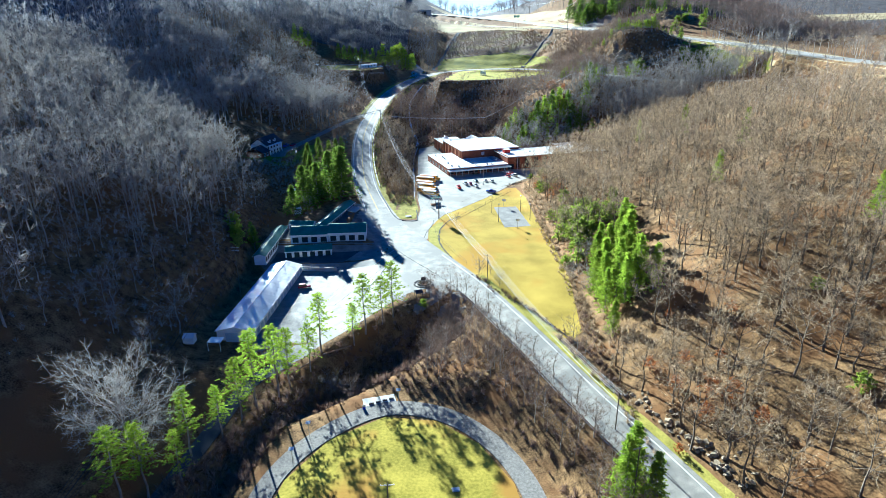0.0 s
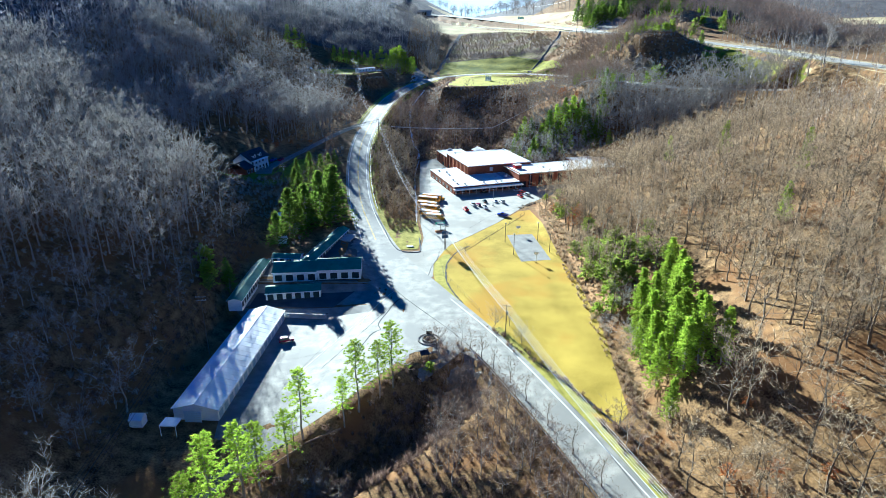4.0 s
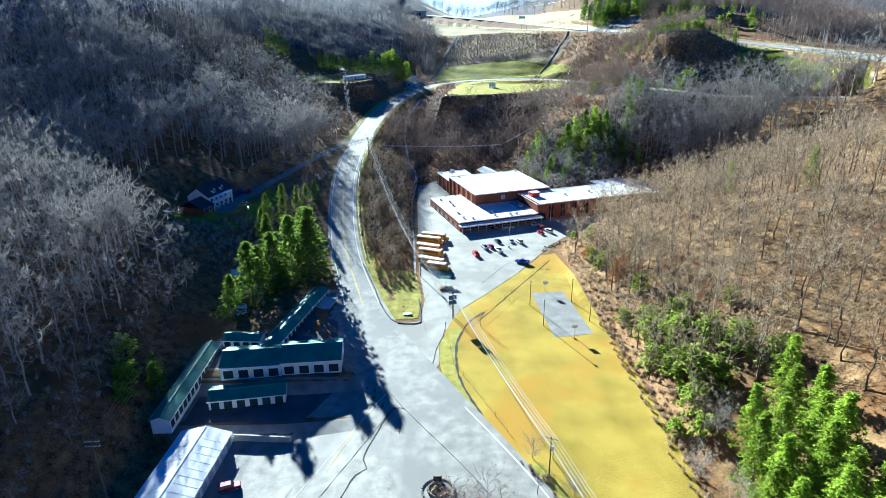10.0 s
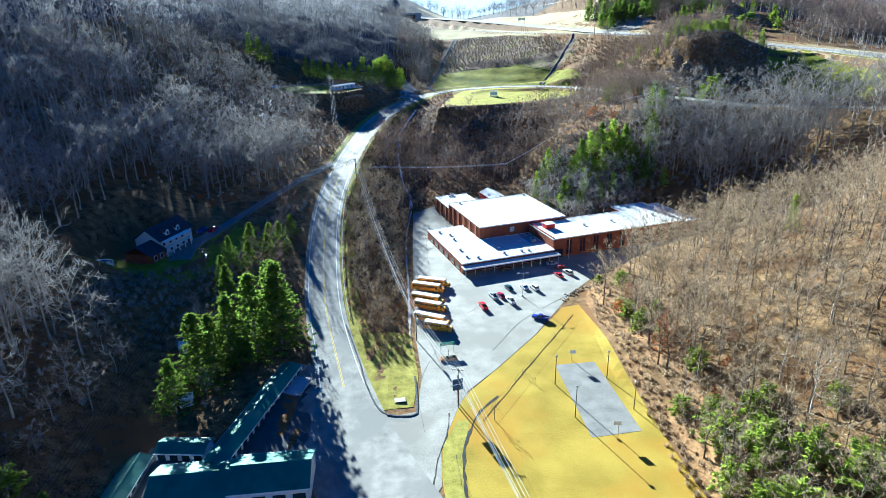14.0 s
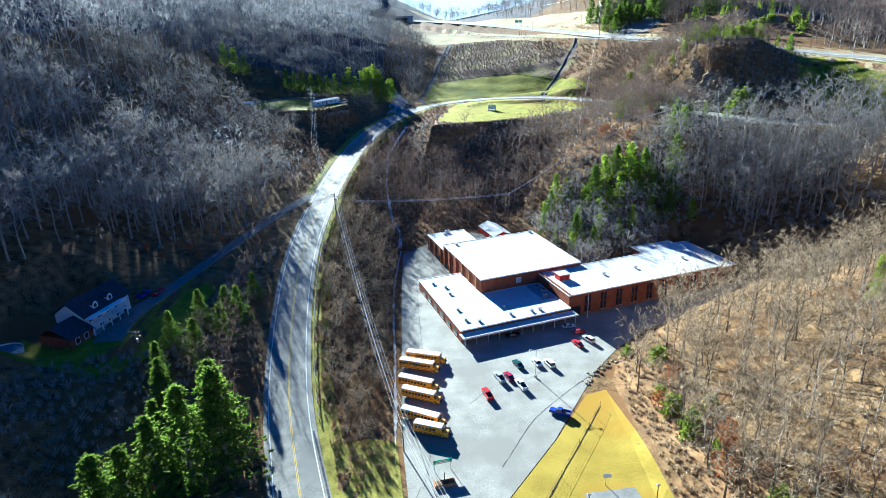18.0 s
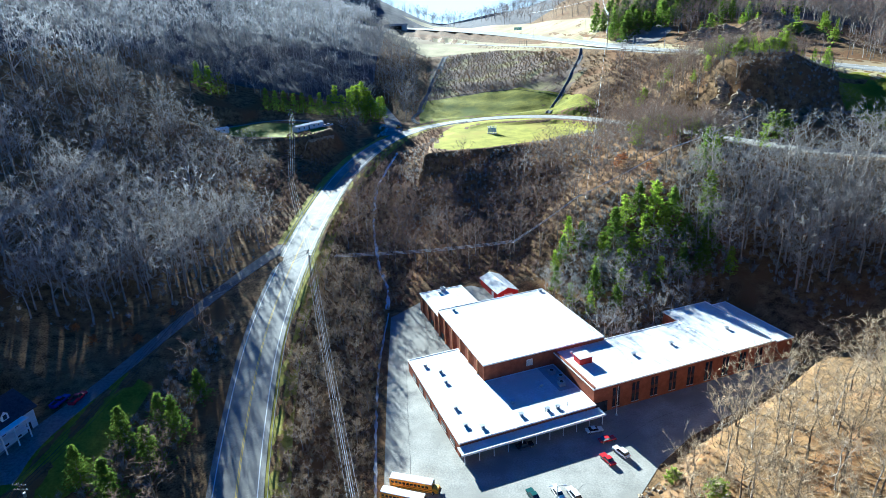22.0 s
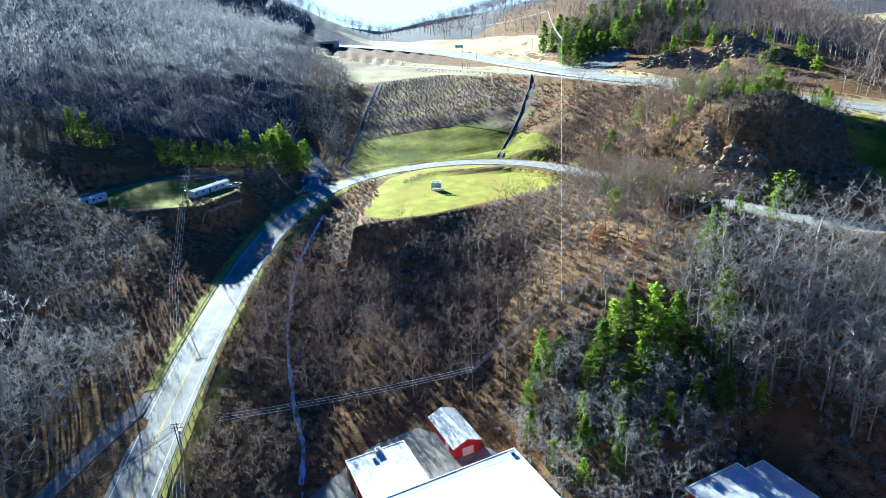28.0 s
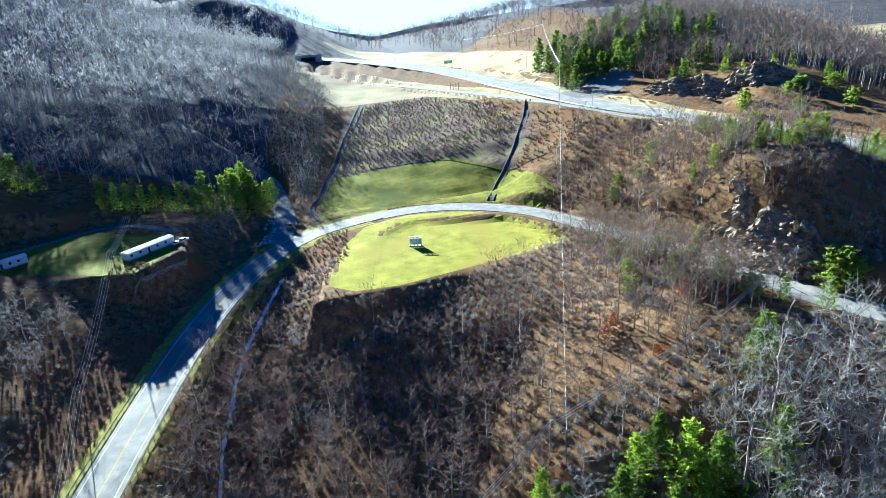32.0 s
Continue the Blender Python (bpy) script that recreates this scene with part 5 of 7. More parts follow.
# ---- stone ring with memorial at the junction ----
ring_bed = thing("stone_planter", "round stone planter with boulders and a wooden marker", "planter", at(-8.5, 201.4))
for r, h, n in ((3.3, 0.35, 26), (2.0, 0.65, 16)):
    for k in range(n):
        a = k * 2 * math.pi / n
        part("stone", shift(box(-0.36, 0.36, -0.2, 0.2, -0.1, h * random.uniform(0.85, 1.1), bevel=0.06), pose(r * math.cos(a), r * math.sin(a), 0, 0, 0, math.degrees(a) + 90)), GRAVEL, ring_bed)
part("soil", rod((0, 0, 0), (0, 0, 0.3), 1.9, 1.8, 20), LITTER, ring_bed)
for k in range(6):
    rk = bmesh.new()
    bmesh.ops.create_icosphere(rk, subdivisions=1, radius=0.5)
    for v in rk.verts:
        v.co *= random.uniform(0.75, 1.2)
    part("boulder", shift(rk, pose(0.9 * math.cos(k), 0.9 * math.sin(k * 1.4), 0.55)), ROCK, ring_bed)
part("marker_board", box(-0.9, 0.9, 2.2, 2.35, 0.3, 1.7, bevel=0.03), mat("dark_board", (0.04, 0.03, 0.025), (0.08, 0.06, 0.05), 1.0, 0.8), ring_bed, "dark wooden marker board")
for x in (-0.8, 0.8):
    part("post", box(x - 0.08, x + 0.08, 2.16, 2.34, -0.1, 1.9), WOODPOLE, ring_bed)
kiosk2 = thing("notice_shelter", "small open wooden shelter with a dark roof by the apron", "shelter", at(-11, 190.5, 20))
part("roof", prism([(-1.5, 2.0), (0, 2.7), (1.5, 2.0), (1.5, 2.12), (0, 2.84), (-1.5, 2.12)], 2.6), SHINGLE, kiosk2)
for x, y in ((0.2, -1.2), (0.2, 1.2), (2.4, -1.2), (2.4, 1.2)):
    part("post", rod((x, y, -0.4), (x, y, 2.1), 0.08, sides=6), WOODPOLE, kiosk2)

# ---- loop drive below ----
for x, y, tag in ((-34.8, 125, "solar lamp post with a square pale panel"), (-36.7, 115.2, "solar lamp post with a square pale panel"), (-13.2, 139, "slim lamp post beside the loop drive")):
    s = thing("solar_lamp", tag, "lamp post", at(x, y), "lamps of the loop drive")
    part("pole", rod((0, 0, -0.2), (0, 0, 4.9), 0.06), STEEL, s)
    part("solar_panel", shift(box(-0.6, 0.6, -0.5, 0.5, 0, 0.05), pose(0, 0, 4.9, 12)), mat("panel_glass", (0.35, 0.42, 0.5), (0.5, 0.56, 0.62), 1, 0.15) if x == -34.8 else bpy.data.materials["panel_glass"], s)
    part("lamp_head", box(-0.15, 0.15, -0.6, -0.25, 4.6, 4.75), STEEL, s)
slabs = thing("picnic_pad", "pale concrete pad with rubble beside the loop", "pad", at(-18, 140, 15))
part("slab", box(-5, 4, -2.5, 3, -0.2, 0.12), CONCRETE, slabs)
for k in range(4):
    part("bench", box(-3.5 + k * 1.9, -2.2 + k * 1.9, -0.3 + 0.3 * k, 0.1 + 0.3 * k, 0.12, 0.55, bevel=0.04), WOODPOLE, slabs)
bin_ = thing("blue_bin", "small blue bin in the shaded grass", "bin", at(-22.5, 137))
part("body", rod((0, 0, -0.1), (0, 0, 1.1), 0.4, 0.45, 10), paint("bin_blue", (0.03, 0.06, 0.5)), bin_)
part("lid", rod((0, 0, 1.1), (0, 0, 1.2), 0.5, 0.35, 10), BLACK, bin_)
for x, y in ((-33, 101), (2, 107)):
    cover = thing("manhole_cover", "square concrete cover in the lawn", "cover", at(x, y, 10), "covers in the lawn")
    part("frame", box(-0.9, 0.9, -0.7, 0.7, -0.1, 0.14, bevel=0.03), CONCRETE, cover)
    part("lid", box(-0.6, 0.6, -0.45, 0.45, 0.14, 0.2), STEEL, cover)
lowhouse = thing("white_house", "white house with a dark blue roof beyond the lane", "house", pose(-101, 99, -0.5, 0, 0, 70))
part("wall", prism([(-4, -3), (4, -3), (4, 3.2), (0, 5.4), (-4, 3.2)], 12), WHITESIDING, lowhouse)
part("roof", prism([(-4.5, 3.0), (0, 5.5), (4.5, 3.0), (4.5, 3.2), (0, 5.75), (-4.5, 3.2)], 12.6), SHINGLE, lowhouse, "dark blue shingle roof")
for k in range(3):
    w = part("window", box(1.5 + k * 3.4, 2.7 + k * 3.4, -4.06, -4.0, 1.0, 2.3), DARKGLASS, lowhouse)
    part("window_frame", box(1.4 + k * 3.4, 2.8 + k * 3.4, -4.1, -4.03, 2.3, 2.42), WHITETRIM, w)
part("chimney", box(8, 8.8, -0.4, 0.4, 4.5, 6.6), BRICK, lowhouse)

# ---- the house on the west slope ----
house = thing("two_storey_house", "white two-storey house with a dark roof and a brick garage wing", "house", pose(-104.6, 346.5, 17, 0, 0, 74))
part("wall", box(0, 17, 0, 10, -2.5, 5.4), WHITESIDING, house, "white siding walls")
roof = part("roof", prism([(-0.9, 5.2), (5, 9.2), (10.9, 5.2), (10.9, 5.45), (5, 9.5), (-0.9, 5.45)], 18.2), SHINGLE, house, "dark blue-black shingle roof")
roof.location = (-0.6, 0, 0)
part("gable", prism([(0, 5.4), (5, 8.9), (10, 5.4)], 16.98), WHITESIDING, house)
garage = part("garage_wing", box(-7.5, -0.02, -2.0, 8.5, -2.5, 2.9), BRICK, house, "red brick garage wing")
part("garage_roof", prism([(-2.7, 2.7), (3.25, 5.6), (9.2, 2.7), (9.2, 2.95), (3.25, 5.9), (-2.7, 2.95)], 8.2), SHINGLE, garage, "dark hipped garage roof").location = (-8.1, 0, 0)
for k in range(2):
    w = part("window", box(-5.8 + k * 3, -4.6 + k * 3, -2.06, -2.0, 0.5, 2.1), DARKGLASS, garage)
    part("window_frame", box(-5.95 + k * 3, -4.45 + k * 3, -2.04, -1.98, 0.35, 2.25), WHITETRIM, w)
deck = part("porch_floor", box(0, 17.5, -2.6, -0.02, -0.4, 0), CONCRETE, house)
part("balcony_floor", box(0, 13, -2.6, -0.02, 2.55, 2.75), WHITETRIM, house, "white upper balcony floor")
for k in range(5):
    part("porch_column", rod((0.2 + k * 3.2, -2.45, 0), (0.2 + k * 3.2, -2.45, 5.2), 0.16, sides=8), WHITETRIM, house, "white porch column")
rail = part("balcony_rail", box(0, 13, -2.6, -2.5, 3.6, 3.7), WHITETRIM, house)
for k in range(26):
    part("baluster", box(0.2 + k * 0.5, 0.26 + k * 0.5, -2.58, -2.52, 2.75, 3.6), WHITETRIM, rail)
part("porch_roof", box(-0.3, 13.4, -3.0, 0.1, 5.2, 5.38), WHITETRIM, house)
for k in range(4):
    for z in (0.4, 3.1):
        w = part("window", box(1.6 + k * 3.2, 2.9 + k * 3.2, -0.07, 0, z, z + 1.6), DARKGLASS, house)
        part("window_frame", box(1.45 + k * 3.2, 3.05 + k * 3.2, -0.05, -0.01, z - 0.15, z + 1.75), WHITETRIM, w)
for x in (5, 10.5):
    d = part("dormer", prism([(-0.9, 6.0), (0.9, 6.0), (0.9, 7.5), (0, 8.3), (-0.9, 7.5)], 3.5, False), WHITESIDING, house, "white gabled dormer")
    d.location = (x, 0.2, 0)
    part("dormer_window", box(-0.45, 0.45, -0.06, 0, 6.4, 7.5), DARKGLASS, d)
    part("dormer_roof", prism([(-1.15, 7.3), (0, 8.4), (1.15, 7.3), (1.15, 7.45), (0, 8.6), (-1.15, 7.45)], 3.8, False), SHINGLE, d)
part("front_door", box(14.2, 15.4, -0.08, 0, 0, 2.2), DOORDARK, house)
car("dark blue pickup beside the house", BLUEP, pose(-99.5, 371.5, 17.1, 0, 0, 80), "pickup", "cars at the house")
car("dark red pickup beside the house", MAROON, pose(-95.5, 372.5, 17.1, 0, 0, 84), "pickup", "cars at the house")
pool = thing("round_pool", "oval above-ground pool with a pale rim", "pool", at(-121.5, 337, 20))
rim = bmesh.new()
bmesh.ops.create_cone(rim, cap_ends=False, segments=24, radius1=3.4, radius2=3.4, depth=1.6, matrix=Matrix.Translation((0, 0, 0.6)))
part("pool_wall", shift(rim, Matrix.Diagonal((1.3, 1, 1, 1))), WHITETRIM, pool)
part("water", shift(rod((0, 0, 0.9), (0, 0, 1.0), 3.3, sides=24), Matrix.Diagonal((1.3, 1, 1, 1))), mat("pool_cover", (0.05, 0.1, 0.16), (0.1, 0.17, 0.24), 0.6, 0.2), pool)
for k in range(10):
    a = k * 0.6283
    part("rim_post", rod((4.5 * math.cos(a), 3.5 * math.sin(a), -0.2), (4.5 * math.cos(a), 3.5 * math.sin(a), 1.5), 0.08, sides=5), STEEL, pool)

# ---- poles and wires ----
def utility_pole(x, y, tall, turn, tag, arms=1, transformer=False):
    p = thing("utility_pole", tag, "utility pole", at(x, y, turn), "utility poles")
    part("pole", rod((0, 0, -0.5), (0, 0, tall), 0.17, 0.11), WOODPOLE, p)
    for k in range(arms):
        z = tall - 0.5 - 1.1 * k
        a = part("crossarm", box(-1.5, 1.5, -0.07, 0.07, z - 0.07, z + 0.07), WOODPOLE if tall < 12 else CONCRETE, p, "crossarm with insulators")
        for dx in (-1.35, -0.5, 0.5, 1.35):
            part("insulator", rod((dx, 0, z + 0.07), (dx, 0, z + 0.3), 0.06, 0.04, 6), WHITETRIM, a)
    if transformer:
        part("transformer", rod((0.4, 0, tall - 3.4), (0.4, 0, tall - 2.3), 0.28, sides=10), STEEL, p)
    return Matrix.Translation((x, y, h1(x, y))) @ Matrix.Rotation(radians(turn), 4, "Z"), tall


def cables(name, tag, poles, offsets, drop=0.3, sag=0.022, r=0.032, skin=WIRE):
    """Sagging cables from pole to pole; each cable one continuous tube."""
    line = thing(name, tag, "power line")
    for dx in offsets:
        pts = []
        for (m0, t0), (m1, t1) in zip(poles, poles[1:]):
            a, b = m0 @ Vector((dx, 0, t0 - drop)), m1 @ Vector((dx, 0, t1 - drop))
            for k in range(bool(pts), 9):
                t = k / 8
                pts.append(a.lerp(b, t) - Vector((0, 0, 4 * sag * (b - a).length * t * (1 - t))))
        bm, rings = bmesh.new(), []
        for k, p in enumerate(pts):
            way = pts[min(k + 1, len(pts) - 1)] - pts[max(k - 1, 0)]
            across = way.cross(Vector((0, 0, 1))).normalized() * r
            up = across.cross(way).normalized() * r
            rings.append([bm.verts.new(p + across * c + up * d) for c, d in ((1, -0.5), (-1, -0.5), (0, 1))])
        for u, w in zip(rings, rings[1:]):
            for k in range(3):
                bm.faces.new((u[k], u[(k + 1) % 3], w[(k + 1) % 3], w[k]))
        part("cable", bm, skin, line)
    return line


main_poles = [utility_pole(x, y, t, a, tag, n, tr) for x, y, t, a, tag, n, tr in (
    (40, 118, 10.5, -30, "wooden utility pole with a crossarm by the road", 1, False), (15.3, 205.6, 10, -25, "wooden utility pole at the field's edge", 1, True), (-3.4, 279, 10.5, -12, "wooden utility pole at the school entrance", 1, False),
    (-15, 312, 10, -8, "wooden utility pole behind the buses", 1, True), (-30, 372, 10, -15, "wooden utility pole in the bank's brush", 1, False), (-47.5, 442, 10.5, -5, "utility pole with crossarms beside the climbing road", 2, True),
    (-69, 520, 11, 15, "wooden utility pole at the wood's edge", 1, False), (-80, 588, 11, 20, "tall utility pole near the trailers", 1, True), (-92, 640, 10, 30, "wooden utility pole near the trailers", 1, False))]
cables("power_line", "bundle of pale power cables along the road", main_poles, (-1.35, -0.5, 0.5, 1.35))
cables("phone_line", "thick cable below the power line", main_poles[:6], (0.1,), 2.8, 0.018, 0.06)
west_poles = [utility_pole(x, y, t, a, tag, n, tr) for x, y, t, a, tag, n, tr in (
    (-70, 60, 12, 5, "tall utility pole in the cleared lane", 2, False), (-75.3, 199, 20, 4, "tall utility pole above the shaded wood", 2, False), (-84.5, 334, 11, -6, "utility pole on the house's lawn", 2, True), (-77, 408, 11, -35, "utility pole beside the drive", 1, False), (-47.5, 440.5, 10.5, -60, "utility pole at the road crossing", 1, False))]
cables("power_line", "dark power cables through the west woods", west_poles, (-1.35, -0.5, 0.5, 1.35), 0.3, 0.016, 0.045, WIREDARK)
cables("phone_line", "lower cable through the west woods", west_poles, (-0.9, 0.9), 1.5, 0.02, 0.045, WIREDARK)
back_poles = [utility_pole(x, y, t, a, tag, 1, False) for x, y, t, a, tag in (
    (-40, 452, 10, 80, "wooden utility pole above the gully"), (30, 466, 16, 75, "wooden utility pole at the foot of the knoll"), (59, 484, 12, 70, "wooden utility pole on the wooded knoll"), (98, 488, 12, 62, "white-topped utility pole on the knoll"), (150, 520, 12, 60, "utility pole by the side road"))]
cables("power_line", "thin power cables over the wooded knoll", back_poles, (-1.35, 0, 1.35), 0.3, 0.014, 0.055)
tower_poles = [utility_pole(x, y, t, a, tag, 1, False) for x, y, t, a, tag in ((-12, 96, 12, 5, "utility pole with white crossarm over the lawn"), (37, 94, 16, 20, "utility pole with stacked white insulators"))]
big = [utility_pole(137, 718, 27, 20, "very tall slim pole above the highway", 1, False), utility_pole(62, 480, 11, 20, "wooden utility pole on the knoll", 1, False)]
cables("power_line", "long cable dropping down from the highway", big, (0,), 0.2, 0.03, 0.05)
ridge_line = [utility_pole(137.5, 719, 26.5, 60, "tall pole carrying ridge cables", 1, False), utility_pole(205, 980, 12, 60, "pole on the ridge", 1, False), utility_pole(150, 1150, 12, 60, "pole on the far ridge", 1, False)]
cables("power_line", "pale cables up to the ridge", ridge_line, (-1.2, 1.2), 0.3, 0.012, 0.09)

# ---- guardrails ----
def guardrail(line, offset, tag, step=2):
    g = thing("guardrail", tag, "guardrail")
    d = np.gradient(line[:, :2], axis=0)
    d /= np.linalg.norm(d, axis=1)[:, None]
    pts = []
    for k in range(0, len(line), step):
        s = np.array([d[k, 1], -d[k, 0]])
        o = line[k, 3] * (1 if offset > 0 else -1) + offset
        p = line[k, :2] + s * o
        pts.append((p[0], p[1], line[k, 2] + 0.05))
    rail = bmesh.new()
    prof = ((-0.04, 0.38), (0.05, 0.46), (-0.02, 0.55), (0.05, 0.64), (-0.04, 0.74))
    rows = []
    for k, (x, y, z) in enumerate(pts):
        i = min(k * step, len(line) - 1)
        s = np.array([d[i, 1], -d[i, 0]]) * (-1 if offset > 0 else 1)
        rows.append([rail.verts.new((x + s[0] * u, y + s[1] * u, z + v)) for u, v in prof])
        part("post", box(x - 0.08, x + 0.08, y - 0.08, y + 0.08, z - 0.5, z + 0.72), WOODPOLE, g)
    for a, b in zip(rows, rows[1:]):
        for j in range(len(prof) - 1):
            rail.faces.new((a[j], a[j + 1], b[j + 1], b[j]))
    part("rail", rail, STEEL, g, "corrugated grey steel rail")
    return g


guardrail(stretch(MAIN[:300], 316, 640)[:175], 0.9, "grey steel guardrail beside the climbing road")
guardrail(stretch(MAIN[:260], 460, 590)[:66], -0.9, "grey steel guardrail on the uphill shoulder")
guardrail(MAIN[(MAIN[:, 0] > -14) & (MAIN[:, 1] > 630)][:20], 1.0, "guardrail at the start of the curve")
guardrail(stretch(MAIN, 100, 200)[:55], -0.9, "rusty guardrail above the gully")
guardrail(HIGHWAY[380:560], -1.0, "long guardrail along the highway", 3)

# ---- things along the curve ----
kiosk = thing("welcome_sign", "white three-panel welcome sign on the green lawn", "sign", at(36.5, 606, -12))
for k in range(4):
    x = -2.4 + 1.6 * k
    part("column", box(x - 0.22, x + 0.22, -0.25, 0.25, -0.3, 4.4 if k in (1, 2) else 3.8, bevel=0.05), WHITETRIM, kiosk, "white column")
for k in range(3):
    p = part("panel", box(-2.15 + 1.6 * k, -1.05 + 1.6 * k, -0.1, 0.1, 0.9, 3.6), mat("blue_panel", (0.42, 0.58, 0.74), (0.55, 0.7, 0.82), 0.7, 0.5) if k == 0 else bpy.data.materials["blue_panel"], kiosk, "pale blue panel")
    for j in range(3):
        part("lettering_bar", box(-2.0 + 1.6 * k, -1.2 + 1.6 * k, -0.13, -0.1, 1.4 + j * 0.7, 1.65 + j * 0.7), WHITETRIM, p)
part("plinth", box(-3.0, 3.0, -0.6, 0.6, -0.3, 0.3, bevel=0.05), CONCRETE, kiosk)
part("cap", box(-2.8, 2.8, -0.4, 0.4, 4.4, 4.6), WHITETRIM, kiosk)


def trailer(tag, m, length):
    t = thing("mobile_home", tag, "mobile home", m, "mobile homes")
    part("body", box(0, length, 0, 4.2, 0.4, 3.1, bevel=0.06), WHITESIDING, t, "white ribbed siding")
    part("roof", prism([(-0.25, 3.05), (2.1, 3.65), (4.45, 3.05), (4.45, 3.15), (2.1, 3.8), (-0.25, 3.15)], length + 0.4), METALROOF, t).location = (-0.2, 0, 0)
    part("skirt", box(0.1, length - 0.1, 0.1, 4.1, -1.5, 0.4), CONCRETE, t)
    for k in range(5):
        x = 1.2 + k * (length - 2) / 5
        if k == 2:
            d = part("door", box(x, x + 0.95, -0.06, 0, 0.5, 2.6), DOORDARK, t)
            part("step", box(x - 0.4, x + 1.4, -1.4, -0.07, -0.6, 0.45), WOODPOLE, d)
        else:
            w = part("window", box(x, x + 1.1, -0.05, 0, 1.4, 2.4), DARKGLASS, t)
            part("window_frame", box(x - 0.08, x + 1.18, -0.04, -0.01, 1.3, 2.5), WHITETRIM, w)
    return t


trailer("long white mobile home above the road", pose(-81, 603.5, 45.7, 0, 0, 56), 23)
trailer("white mobile home with a pale roof at the lane's end", pose(-137, 602, 45.7, 0, 0, 50), 18)
car("silver car parked on the trailer lane", SILVER, pose(-111, 668, 46.2, 0, 0, 30), "sedan", "cars by the trailers")
car("dark car parked beside the mobile home", DARKP, pose(-133, 640, 45.9, 0, 0, 40), "sedan", "cars by the trailers")
car("white car beside the long mobile home", WHITEP, pose(-64.5, 624, 45.6, 0, 0, 60), "suv", "cars by the trailers")
car("white car by the mobile home's end", WHITEP, pose(-67, 621, 45.6, 0, 0, 70), "sedan", "cars by the trailers")
bank = tagged(mesh_ob("stone_bank", *(lambda n: ([(-74 + 14 * k / n + random.uniform(-0.3, 0.3), 584 + 26 * k / n + dy, h1(-74 + 14 * k / n, 584 + 26 * k / n) + dz) for k in range(n + 1) for dy, dz in ((-1.2, -1.5), (-0.8, 0.5), (0.8, 0.6), (1.2, -0.5))], [(4 * k + j, 4 * k + j + 1, 4 * k + j + 5, 4 * k + j + 4) for k in range(n) for j in range(3)]))(16), ROCK), "pale stone bank below the mobile home", "bank", kind="structure")

loader = thing("wheel_loader", "small yellow loader parked at the junction", "loader", at(-23, 659, 40))
part("body", box(-1.6, 1.0, -0.8, 0.8, 0.7, 1.6, bevel=0.1), BUSYELLOW, loader)
cabn = part("cab", tapered(-0.7, 0.6, 1.4, 1.6, 2.7, 0.1, 0.15, 0.1), DARKGLASS, loader)
part("cab_roof", box(-0.75, 0.6, -0.7, 0.7, 2.7, 2.8), BUSYELLOW, cabn)
arm = part("arm", rod((0.8, 0, 1.3), (2.4, 0, 0.7), 0.14), BUSYELLOW, loader)
part("bucket", prism([(-1.1, 0.1), (1.1, 0.1), (1.1, 0.9), (-1.1, 0.9)], 0.8), RIPRAP, arm).location = (2.3, 0, 0)
wheels(loader, [(-1.0, -0.9), (-1.0, 0.9), (0.8, -0.9), (0.8, 0.9)], 0.55, 0.4)
rubble = tagged(new("rubble_heap", None), "pale heap of broken concrete beside the junction", "rubble")
for k in range(26):
    rk = bmesh.new()
    bmesh.ops.create_icosphere(rk, subdivisions=1, radius=random.uniform(0.5, 1.1))
    for v in rk.verts:
        v.co *= random.uniform(0.7, 1.2)
    x, y = -33.5 + random.uniform(-2.5, 2.5), 655 + random.uniform(-16, 18)
    part("rock", shift(rk, pose(x, y, h1(x, y) + 0.3)), CONCRETE, rubble)

# ---- highway furniture ----
def street_lamp(x, y, tall, turn, arm=True):
    s = thing("street_lamp", "grey highway lamp post with a curved arm" if arm else "grey straight marker post by the highway", "street lamp" if arm else "post", at(x, y, turn), "highway lamps")
    part("pole", rod((0, 0, -0.5), (0, 0, tall), 0.16, 0.1), STEEL, s)
    if arm:
        a = part("arm", rod((0, 0, tall), (2.4, 0, tall + 0.9), 0.09, 0.07, 6), STEEL, s)
        part("lamp_head", box(2.2, 3.1, -0.2, 0.2, tall + 0.8, tall + 1.0, bevel=0.04), STEEL, a)


for x, y, t, a, arm in ((151, 700, 10, -20, True), (176, 704, 12, 0, False), (190, 612, 10, -30, True), (199, 610, 10, 0, False), (163, 888, 10, 0, False), (232, 540, 10, -30, True), (250, 522, 10, 0, False), (285, 440, 10, -30, True), (112, 902, 9, 0, True), (60, 1060, 9, 0, True)):
    street_lamp(x, y, t, a, arm)
gs = thing("highway_sign", "green highway guide sign with white lines on two posts", "sign", at(112, 1010, 5))
part("panel", box(-4.5, -0.2, -0.1, 0.1, 4.5, 7.6), GREENSIGN, gs, "green sign panel")
part("panel", box(0.2, 4.5, -0.1, 0.1, 4.5, 7.6), GREENSIGN, gs, "green sign panel")
for x in (-4, 4):
    part("post", rod((x, 0, -0.5), (x, 0, 5), 0.15), STEEL, gs)
for k in range(2):
    for x in (-4.1, 0.6):
        part("lettering_bar", box(x, x + 3.4, -0.14, -0.11, 5.2 + k * 1.2, 5.7 + k * 1.2), WHITETRIM, gs)
portal = thing("underpass", "concrete highway underpass with a dark opening", "underpass", pose(-42, 1150, h1(-42, 1150) - 1.5, 0, 0, 8))
for x0, x1 in ((-16, -9), (9, 16)):
    part("abutment", box(x0, x1, -2, 14, -2, 7.5), CONCRETE, portal)
